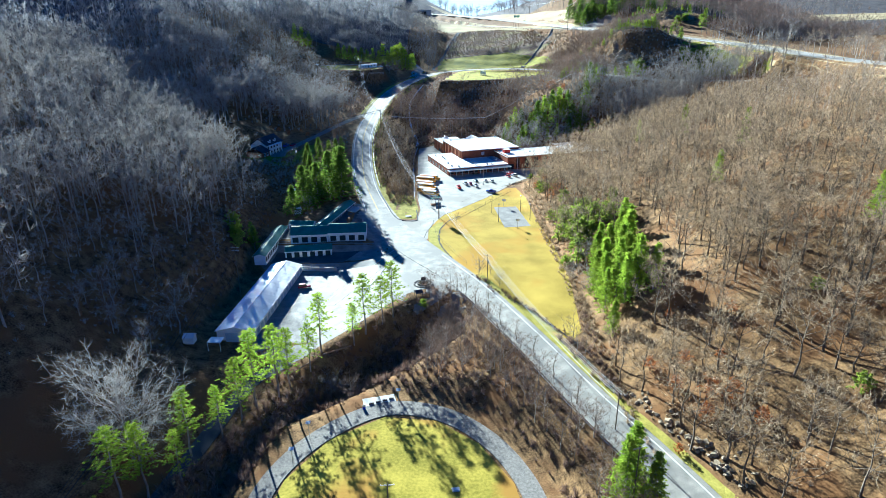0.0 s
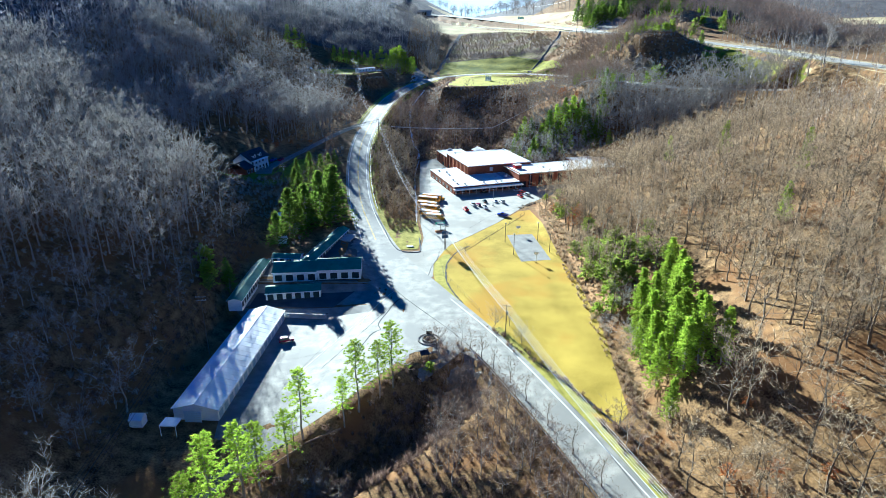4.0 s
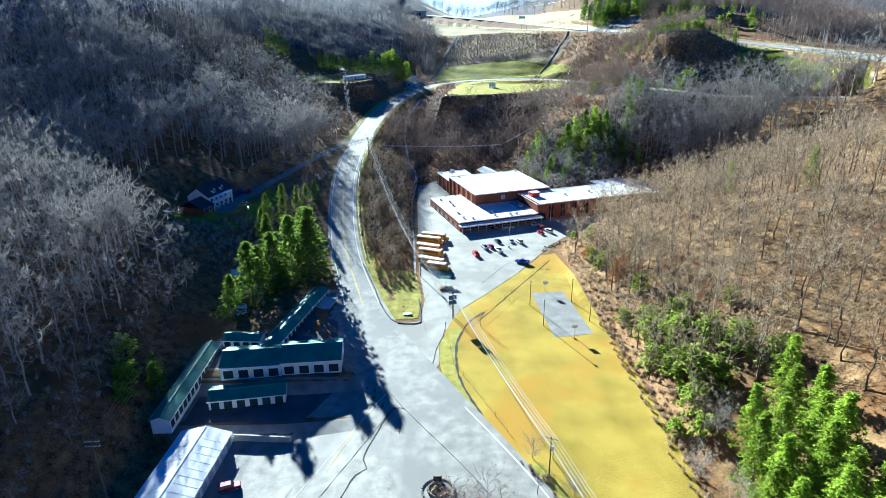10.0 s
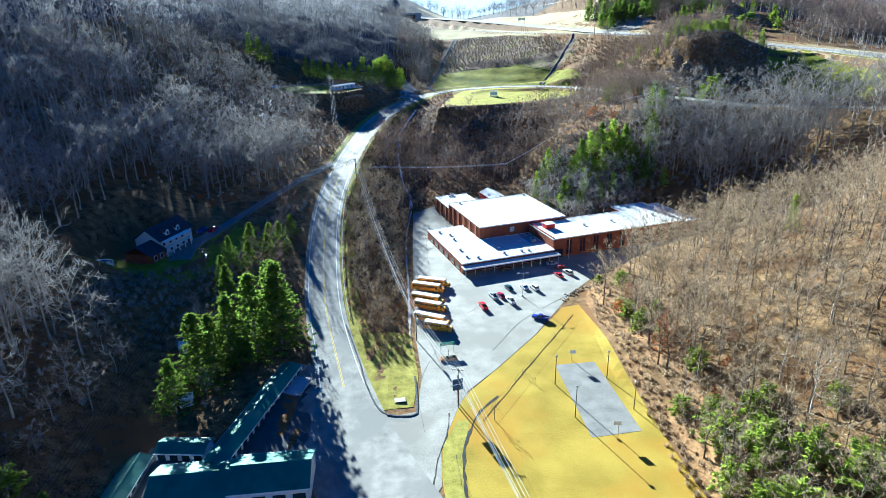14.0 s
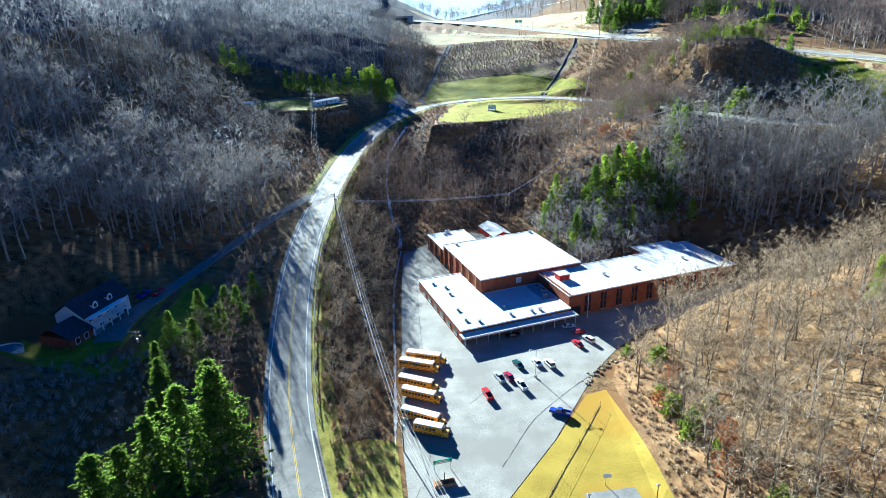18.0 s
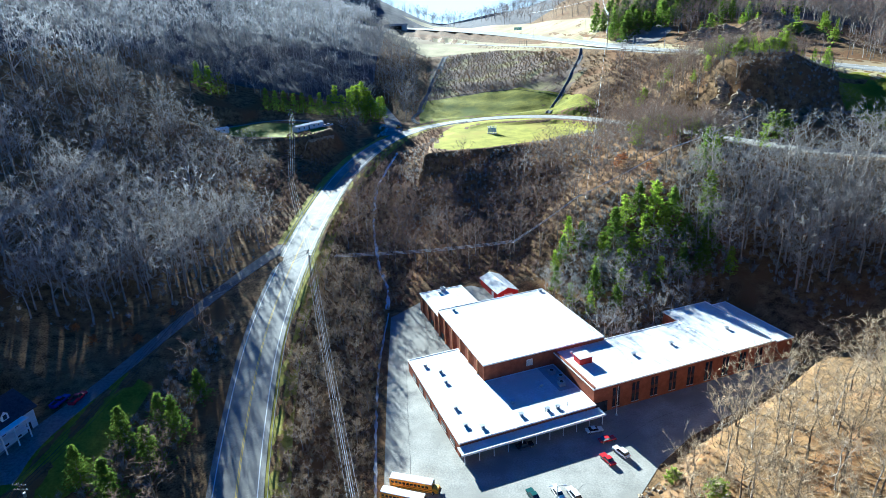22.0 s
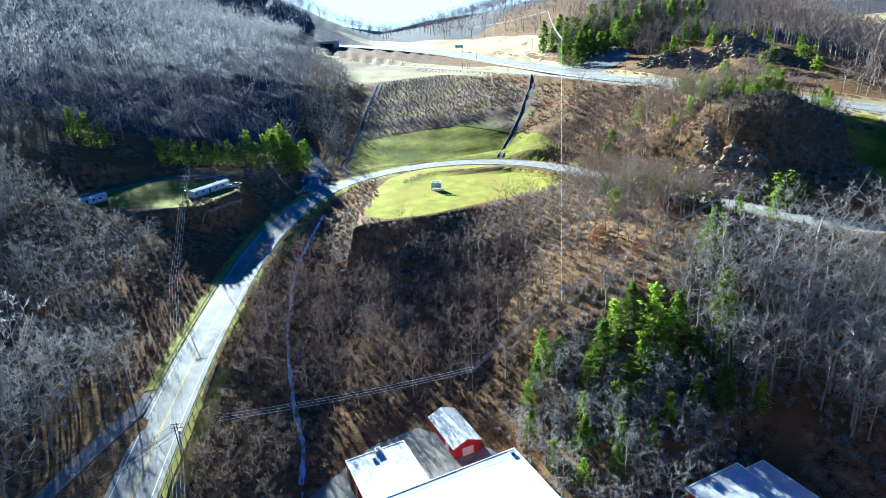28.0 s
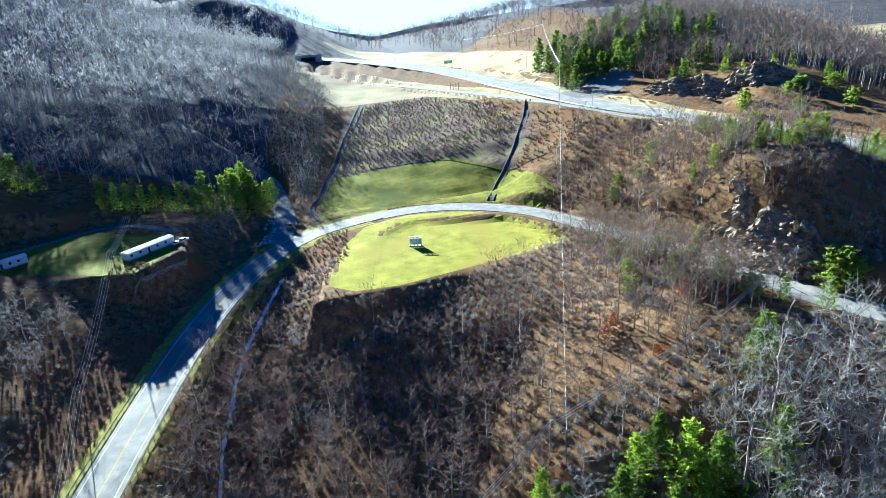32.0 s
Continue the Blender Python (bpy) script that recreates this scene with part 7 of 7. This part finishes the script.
brush("slope_brush", "dark dead stems below the sign lawn", wooded(jitter(-20, 120, 520, 606, 2.8, rng), 1.5), 1.0, 2.6, TWIG)
brush("cut_bank_brush", "reddish brush on the bank below the highway", wooded(jitter(98, 175, 560, 730, 3.0, rng), 2.5), 1.0, 2.6, TWIGRED)
brush("road_bank_brush", "low brown brush on the bank west of the road", wooded(jitter(-150, -60, 478, 600, 3.8, rng), 1.5), 0.9, 2.4, TWIGRED)
open_bank = jitter(-84, -58, 476, 600, 2.4, rng)
d_road = near_line(MAIN[::2], open_bank[:, 0], open_bank[:, 1])[0]
brush("open_bank_brush", "low dry brush beside the climbing road", open_bank[d_road > 9.5], 0.8, 2.2, TWIGRED)
emb = jitter(0, 118, 716, 848, 2.8, rng)
emb = emb[outside([(-2, 718), (60, 716), (98, 684), (116, 705), (108, 790), (70, 846), (22, 846), (8, 800)], emb[:, 0], emb[:, 1]) == 0]
brush("embankment_brush", "brown dead weeds on the embankment", emb, 0.8, 2.2, DEADWEED)
knoll_scrub = wooded(jitter(-26, 112, 452, 580, 4.6, rng), 2)
brush("knoll_brush", "brown scrub between the trees of the knoll", knoll_scrub[knoll_scrub[:, 0] < 34], 0.9, 2.6, TWIGRED)
brush("knoll_weeds", "tan weeds and scrub on the sunny side of the knoll", knoll_scrub[knoll_scrub[:, 0] >= 34], 0.8, 2.2, DEADWEED)
scrub = jitter(36, 114, 405, 472, 3.0, rng)
scrub = scrub[outside([(50, 407), (75, 417), (88, 428), (104, 433), (112, 445), (60, 470), (38, 454), (40, 441)], scrub[:, 0], scrub[:, 1]) == 0]
brush("school_scrub", "dark scrub behind the school wing", scrub, 1.2, 3.2, TWIG)
woodland("school_back_woods", "leafless trees close behind the school wing", scrub[::7], 9, 15, MIDSHAPES, TWIG)
house_bank = jitter(-114, -62, 292, 420, 2.6, rng)
house_bank = house_bank[outside([(-112, 298), (-84, 292), (-66, 345), (-64, 412), (-78, 400), (-80, 345), (-110, 322)], house_bank[:, 0], house_bank[:, 1]) == 0]
house_bank = house_bank[near_line(MAIN[::2], house_bank[:, 0], house_bank[:, 1])[0] > 10]
brush("house_bank_brush", "tangled brush on the bank below the house", house_bank, 1.2, 3.2, TWIG)
lawn_bank = jitter(-34, 6, 556, 640, 2.2, rng)
lawn_bank = lawn_bank[(near_line(MAIN[::2], lawn_bank[:, 0], lawn_bank[:, 1])[0] > 9) & (outside([(0, 573), (2, 592), (12, 616), (38, 638), (27, 567), (10, 566)], lawn_bank[:, 0], lawn_bank[:, 1]) > 1.5)]
brush("lawn_bank_brush", "dark brush between the road and the lawn", lawn_bank, 0.8, 2.0, TWIGRED)
side_emb = np.vstack([jitter(-44, 2, 704, 850, 3.2, rng), jitter(96, 150, 672, 800, 3.4, rng)])
side_emb = side_emb[(near_line(SIDE[::2], side_emb[:, 0], side_emb[:, 1])[0] > 7) & (near_line(RAMP[::2], side_emb[:, 0], side_emb[:, 1])[0] > 8) & (near_line(HIGHWAY[::2], side_emb[:, 0], side_emb[:, 1])[0] > 20)]
for trench in DITCHES:
    side_emb = side_emb[near_line(catmull([(p[0], p[1], 0, 0) for p in trench], 2), side_emb[:, 0], side_emb[:, 1])[0] > 5]
brush("embankment_side_brush", "tan and brown weeds at the embankment's sides", side_emb, 0.8, 2.4, DEADWEED)
gully_floor = wooded(jitter(-32, 66, 466, 562, 2.9, rng), 1.5)
brush("gully_floor_brush", "dense dark brush on the gully's floor", gully_floor[near_line(GULLY_STREAM, gully_floor[:, 0], gully_floor[:, 1])[0] > 2], 1.0, 3.0, TWIGRED)
valley_floor = wooded(jitter(58, 168, 414, 500, 3.2, rng), 1.5)
brush("valley_floor_brush", "dark scrub on the floor of the side valley", valley_floor[outside(FLAT_LOT, valley_floor[:, 0], valley_floor[:, 1]) > 1.5], 1.2, 3.6, TWIG)
# Scrub added to darken the knob's shaded slope.
brush("knob_brush", "scrub added to darken the shaded rocky knob", wooded(jitter(141, 216, 508, 572, 3.4, rng), 1), 1.0, 2.8, TWIG)
brush("hill_brush", "low tan undergrowth on the east hill", wooded(jitter(50, 140, 90, 372, 5.0, rng), 1), 0.5, 1.6, PALETWIG)
ditch_line = np.array([(t[0], t[1]) for t in catmull([(11, 209, 0, 0), (21.4, 191, 0, 0), (27, 182, 0, 0), (35, 166, 0, 0), (43, 150, 0, 0)], 1.1)])
brush("ditch_brush", "grey brush tangled in the field ditch", ditch_line + rng.normal(size=ditch_line.shape) * 0.8, 0.7, 1.9, TWIGRED)
brush("corridor_brush", "dark brush under the west cables", jitter(-106, -78, 150, 300, 2.8, rng), 0.9, 2.4, TWIGRED)
brush("west_brush", "grey undergrowth below the forest", wooded(jitter(-130, -64, 100, 620, 5.0, rng), 1), 0.9, 2.2, TWIG)


def evergreen(seed, h, bare, radius, whorls, per, clumps, leaf, dense, blades=5, slim=0.62):
    """A trunk with whorls of boughs carrying tufts of needles; bare: share of the trunk without boughs."""
    r = np.random.default_rng(seed)
    wood, green = Shape(), Shape()
    n = 6
    path = [(r.normal() * 0.008 * h * (k > 0), r.normal() * 0.008 * h * (k > 0), h * k / n) for k in range(n + 1)]
    path[0] = (0, 0, -0.8)
    wood.add(*tube(path, [0.014 * h * (1 - 0.9 * k / n) + 0.01 for k in range(n + 1)], 6))
    for w in range(whorls):
        t = bare + (0.98 - bare) * (w + r.uniform(0, 0.6)) / whorls
        reach = radius * ((1 - t) / (1 - bare)) ** dense * r.uniform(0.8, 1.15) + 0.25
        k = min(int(t * n), n - 1)
        f = t * n - k
        base = np.array(path[k]) * (1 - f) + np.array(path[k + 1]) * f
        for b in range(per):
            az = w * 1.1 + b * 6.283 / per + r.normal() * 0.3
            ln = reach * r.uniform(0.6, 1.2)
            tip = base + np.array([math.cos(az) * ln, math.sin(az) * ln, ln * r.uniform(-0.12, 0.3)])
            wood.blade(base, tip, 0.006 * h, r)
            for c in range(clumps):
                p = base + (tip - base) * (0.3 + 0.75 * (c + r.random()) / clumps) + r.normal(size=3) * leaf * 0.35
                for q in range(blades):
                    d = r.normal(size=3)
                    d /= np.linalg.norm(d)
                    d[2] = abs(d[2]) * 0.7 - 0.1
                    green.blade(p - d * leaf * 0.3, p + d * leaf * 0.85, leaf * slim, r)
    return wood.arrays(), green.arrays()


def tree_thing(name, label, category, shape, x, y, size, wood_mat, leaf_mat, group, z=None):
    t = thing(name, label, category, None, group)
    (wv, wf), (gv, gf) = shape
    a = new("trunk", arrays_mesh("trunk", wv, wf, wood_mat))
    b = new("crown", arrays_mesh("crown", gv, gf, leaf_mat))
    a.parent = b.parent = t
    t.matrix_world = pose(x, y, h1(x, y) if z is None else z, 0, 0, random.uniform(0, 360)) @ Matrix.Scale(size, 4)
    return t


def plant(kinds, places, group):
    """Copies of ready things at (x, y, scale)."""
    for x, y, s in places:
        src = random.choice(kinds)
        made = copy_thing(src, pose(x, y, h1(x, y), 0, 0, random.uniform(0, 360)))
        made.scale = (s, s, s * random.uniform(0.92, 1.1))
        if group:
            made["group"] = group


FARAWAY = -400
pines = [tree_thing("pine_tree", "tall pine with bright green sunlit needles", "pine tree", evergreen(k, 20, 0.06, 4.6, 17, 8, 6, 0.95, 0.8, 8, 0.27), 0, FARAWAY, 1, BARK, NEEDLE, "") for k in range(3)]
far_pines = [tree_thing("pine_tree", "distant green pine on the slope", "pine tree", evergreen(10 + k, 17, 0.06, 5.2, 10, 6, 3, 1.7, 0.75, 4, 0.6), 0, FARAWAY, 1, BARK, HEMLOCK, "") for k in range(2)]
valley_pines = [tree_thing("pine_tree", "bushy sunlit green pine", "pine tree", evergreen(14 + k, 17, 0.05, 5.0, 11, 7, 4, 1.25, 0.75, 5, 0.42), 0, FARAWAY, 1, BARK, NEEDLE, "") for k in range(2)]
lean_pines = [tree_thing("pine_tree", "slender pine with a bare trunk and sparse light green crown", "pine tree", evergreen(20 + k, 18, 0.34, 3.9, 10, 6, 7, 0.68, 0.6, 11, 0.2), 0, FARAWAY, 1, BARK, NEEDLE, "") for k in range(3)]
firs = [tree_thing("hemlock_tree", "dense dark green conical hemlock", "conifer", evergreen(40 + k, 19, 0.02, 7.2, 17, 8, 6, 1.05, 0.9, 4, 0.5), 0, FARAWAY, 1, BARK, HEMLOCK, "") for k in range(2)]
shrubs = [tree_thing("green_shrub", "bright green leafy shrub in the undergrowth", "shrub", evergreen(60 + k, 4.0, 0.05, 2.2, 6, 6, 4, 0.8, 0.5), 0, FARAWAY, 1, BARK, SHRUBLEAF, "") for k in range(2)]
rusty = [tree_thing("rust_leaf_sapling", "small sapling with clinging rust-red leaves", "sapling", evergreen(80 + k, 3.2, 0.15, 1.5, 5, 5, 3, 0.5, 0.4), 0, FARAWAY, 1, BARK, RUSTLEAF, "") for k in range(2)]
big_bare = [tree_thing("bare_tree", "wide spreading leafless tree with fine grey twigs", "tree", bare_shape(90 + k, 14, 28, 9, 9, 0.04, 6, 0.52, 0.12), 0, FARAWAY, 1, BARK, TWIG, "") for k in range(2)]
saplings = [tree_thing("bare_sapling", "slender leafless sapling beside the road", "sapling", bare_shape(95 + k, 9, 12, 4, 5, 0.045, 5, 0.22, 0.3), 0, FARAWAY, 1, DARKBARK, TWIGRED, "") for k in range(2)]
hill_trees = [tree_thing("bare_tree", "tan leafless tree standing on the sunlit hillside", "tree", bare_shape(110 + k, 14, 17, 6, 7, 0.055, 5, 0.42, 0.3), 0, FARAWAY, 1, DARKBARK, PALETWIG, "") for k in range(3)]

plant(lean_pines, [(-17.8, 179, 1.15), (-21, 175, 1.0), (-25.9, 169.5, 1.2), (-29, 165, 0.8), (-37.9, 159, 1.15), (-40, 152, 0.9), (-44, 144, 1.1), (-46, 139, 1.2), (-50, 133, 1.25), (-53, 129, 1.1), (-56, 123, 0.9), (-61.4, 117, 1.1), (-60, 108, 0.8), (-66, 104, 1.1), (-70, 101, 1.2)], "pines along the yard's edge")
plant(pines, [(51, 186, 0.8), (53, 196, 0.9), (58, 179, 1.0), (64, 198, 0.95), (60, 186, 1.1), (59, 169, 0.95), (52, 181, 0.85), (55, 176, 0.95), (54, 190, 0.9), (58, 185, 0.95), (57, 197, 0.9), (61, 193, 1.0), (55, 168, 0.85), (60, 175, 0.9), (63, 205, 0.85), (56, 205, 0.8), (50, 160, 0.6), (66, 212, 0.8), (62, 164, 0.75), (50.5, 172, 0.7)], "pines above the field")
plant(pines, [(38, 99, 0.85), (35.5, 95, 0.9), (41, 94, 0.7), (106, 330, 0.6), (118, 300, 0.7), (98, 212, 0.6), (124, 250, 0.7), (112, 150, 0.6)], "lone pines on the hillside")
plant(firs, [(-54, 304, 1.38), (-60, 300, 1.28), (-66, 297, 1.15), (-70, 284, 1.15), (-69, 291, 1.0), (-57, 310, 1.2), (-73, 274, 0.8), (-80, 234, 0.5), (-82, 238, 0.45)], "dark conifers behind the storage units")
plant(firs, [(-74, 322, 0.7), (-78, 330, 0.6), (-72, 340, 0.7), (-69, 352, 0.65), (-67, 362, 0.6), (-72, 366, 0.55), (-71, 310, 0.7), (-80, 344, 0.55), (-66, 376, 0.5), (-76, 356, 0.6)], "conifers below the house")
plant(valley_pines + firs, [(86, 465, 1.2), (88, 459, 0.9), (105, 460, 1.15), (101, 451, 0.95), (95, 455, 0.85), (92, 462, 1.0), (68, 449, 0.75), (74, 454, 0.8), (80, 458, 0.9), (60, 452, 0.6), (64, 460, 0.7), (54, 474, 0.75), (58, 468, 0.7), (70, 464, 0.9), (76, 470, 0.9), (50, 466, 0.55), (111, 479, 0.9), (118, 486, 0.7), (46, 462, 0.5), (82, 472, 0.8), (52, 430, 0.5), (47, 438, 0.55), (56, 440, 0.6), (62, 432, 0.45), (66, 440, 0.6), (44, 450, 0.5), (74, 438, 0.55), (82, 444, 0.6), (90, 444, 0.65), (97, 443, 0.7), (106, 440, 0.6)], "pines behind the school")
plant(valley_pines, [(-38, 690, 1.0), (-62, 672, 0.9), (-68, 680, 1.1), (-36, 700, 0.9), (-46, 690, 1.15), (-52, 684, 1.2), (-40, 678, 1.0), (-58, 680, 1.0), (-50, 694, 1.2), (-44, 684, 1.1), (-48, 672, 0.8), (-56, 690, 1.0), (-72, 676, 0.8), (-78, 674, 0.85), (-84, 674, 0.8), (-90, 673, 0.9), (-96, 672, 0.85), (-102, 671, 0.9), (-108, 671, 0.8), (-114, 670, 0.85), (-146, 676, 1.0), (-152, 672, 1.1), (-160, 674, 1.0)], "evergreens beside the trailers")
great_tree = tree_thing("great_bare_tree", "great leafless tree with a wide rounded crown of grey twigs", "tree", bare_shape(301, 26, 40, 12, 14, 0.06, 6, 0.5, 0.14), -71.5, 111, 0.88, BARK, TWIG, "")
plant(big_bare, [(-52, 655, 0.8), (-58, 645, 0.7), (-34, 150, 0.5), (-12, 560, 0.6), (-2, 520, 0.7), (12.5, 211, 0.42), (19.5, 199.5, 0.36), (47, 204, 0.5), (50, 190, 0.62), (53, 212, 0.55)], "large bare trees")
plant(saplings, [(-57, 313, 1.67), (-58.5, 320, 1.89), (-61, 330, 1.74), (-64, 341, 1.81), (-66, 352, 1.74), (-68, 330, 1.89), (-67, 366, 1.59), (-69, 380, 1.74), (-72, 342, 1.74), (-70, 396, 1.74)], "bare trees above the climbing road")
plant(saplings, [(4, 196, 0.8), (7, 191, 0.9), (10, 185, 0.8), (14, 178, 0.9), (17, 170, 1.0), (21, 160, 0.9), (25, 150, 1.0), (29, 140, 0.9), (33, 128, 1.0), (35, 118, 0.9), (-6, 192, 0.7), (-1, 193, 0.6), (-40, 158, 0.9), (-31, 160, 0.8), (-22, 172, 0.7), (5, 272, 0.6), (17, 210, 0.55), (12, 200, 0.6)], "saplings by the road")
plant(hill_trees, [(62, 338, 1.0), (66, 330, 1.1), (71, 322, 1.0), (78, 334, 1.1), (58, 322, 0.9), (84, 326, 1.0), (72, 344, 0.9), (88, 344, 1.0), (64, 308, 0.9), (76, 306, 1.1), (92, 312, 1.0), (60, 296, 0.9), (70, 290, 1.0), (84, 286, 1.0), (66, 272, 1.0), (78, 262, 1.0), (92, 270, 1.1), (70, 246, 0.9), (84, 240, 1.0), (98, 352, 1.0), (56, 352, 0.6), (104, 362, 0.9), (110, 344, 1.0)], "bare trees on the hillside")
plant(hill_trees, [(76 + 8 * (k % 4) + 2.5 * math.sin(k * 2.1), 150 + 15 * (k // 4) + 4 * math.sin(k * 1.3), 0.95 + 0.15 * math.sin(k)) for k in range(20)], "bare trees above the pines")
plant(hill_trees, [(x, y, 1.0 + 0.2 * math.sin(x * 3 + y)) for x, y in wooded(jitter(54, 146, 104, 250, 15, rng), 2)], "bare trees on the hillside")
plant(hill_trees, [(104 + 9 * math.sin(k * 2.3), 460 + k * 5.0, 0.9 + 0.2 * math.sin(k)) for k in range(8)] + [(112 + 7 * k, 592 - 9 * k + 4 * math.sin(k * 3), 0.75) for k in range(9)], "bare trees by the curve")
plant(shrubs, [(52, 318, 1.3), (54, 312, 1.1), (56, 340, 1.2), (53, 255, 2.0), (59, 250, 1.8), (57, 280, 1.4), (54.4, 231, 2.2), (66, 232, 2.2), (51.4, 307, 1.2), (62, 240, 2.0), (50, 244, 1.7), (58, 225, 1.9), (70, 222, 1.8), (54, 262, 1.7), (56, 246, 2.1), (52, 236, 1.6), (60, 258, 1.6), (50, 270, 1.2), (52, 222, 1.5), (51, 214, 1.3), (52, 326, 0.8), (60, 316, 0.9), (55, 300, 0.8), (100, 118, 1.1), (86, 106, 0.9), (92, 136, 0.8), (47, 218, 1.0), (-86, 232, 1.6), (-90, 240, 1.5), (-84, 226, 1.3), (-8, 188, 0.7), (51, 350, 0.9), (64, 260, 1.2), (72, 250, 1.2)], "green shrubs")
plant(shrubs, [(168 + 8 * math.sin(k * 1.7), 552 + k * 7, 1.3 + 0.6 * math.sin(k * 2.1)) for k in range(9)] + [(128 + 5 * k, 610 + 7 * math.sin(k * 1.9), 1.4) for k in range(6)] + [(206 + 9 * k, 640 + 16 * math.sin(k * 2.2), 1.8) for k in range(7)], "green shrubs on the rocks")
plant(far_pines, [(166 + 10 * (k % 11) + 4 * math.sin(k), 772 + 15 * (k // 11) + 6 * math.sin(k * 1.3), 1.05 + 0.25 * math.sin(k * 2.7)) for k in range(77)] + [(214 + 10 * k + 3 * math.sin(k * 2), 716 + 3 * k + 8 * math.sin(k * 1.7), 0.75 + 0.15 * math.sin(k)) for k in range(12)], "pines on the ridge")
plant(valley_pines, [(147 + 4.2 * k + 3 * math.sin(k * 2), 564 - 0.6 * k + 6 * math.sin(k * 1.4), 0.48 + 0.14 * math.sin(k)) for k in range(16)] + [(210 + 6 * k + 4 * math.sin(k * 2.3), 722 - 6 * k + 6 * math.sin(k * 1.9), 0.5 + 0.1 * math.sin(k)) for k in range(12)] + [(154 + 5 * k, 553 + 3 * math.sin(k * 2), 0.35) for k in range(7)] + [(147, 566, 0.5), (143, 572, 0.45), (140, 560, 0.4), (146, 500, 0.6), (138, 508, 0.5)], "scrub pines on the rocks")
plant(shrubs, [(112, 552, 2.0), (118, 545, 2.2), (122, 532, 2.0), (108, 560, 1.6), (126, 520, 2.0), (130, 512, 1.8), (116, 530, 2.2), (158, 512, 2.6), (160, 508, 2.0), (104, 540, 1.5), (100, 530, 1.4)], "green shrubs inside the curve")
plant(rusty, [(55.5, 297, 1.9), (58, 302, 1.7), (53, 293, 1.5), (50, 322, 1.4), (56, 330, 1.6), (57, 268, 1.0), (62, 274, 1.1), (66, 282, 1.2), (60, 290, 1.0), (54, 318, 0.9), (58, 306, 0.9), (60, 116, 1.3), (63, 122, 1.5), (57, 128, 1.2), (66, 118, 1.4), (54, 138, 1.2), (61, 134, 1.4), (68, 108, 1.3), (68, 130, 1.0), (74, 140, 1.1), (62, 150, 0.9), (87, 516, 1.6), (85, 513, 1.4), (90, 519, 1.3), (95, 499, 1.3), (114, 521, 1.5), (111, 518, 1.3), (85, 548, 1.2), (52, 110, 0.8), (-92, 400, 1.0), (-98, 408, 0.9), (-104, 398, 1.0), (-88, 416, 0.9), (-112, 404, 0.9)], "saplings with rusty leaves")
for src in pines + far_pines + valley_pines + lean_pines + firs + shrubs + rusty + big_bare + saplings + hill_trees:
    for o in list(src.children):
        bpy.data.objects.remove(o)
    bpy.data.objects.remove(src)
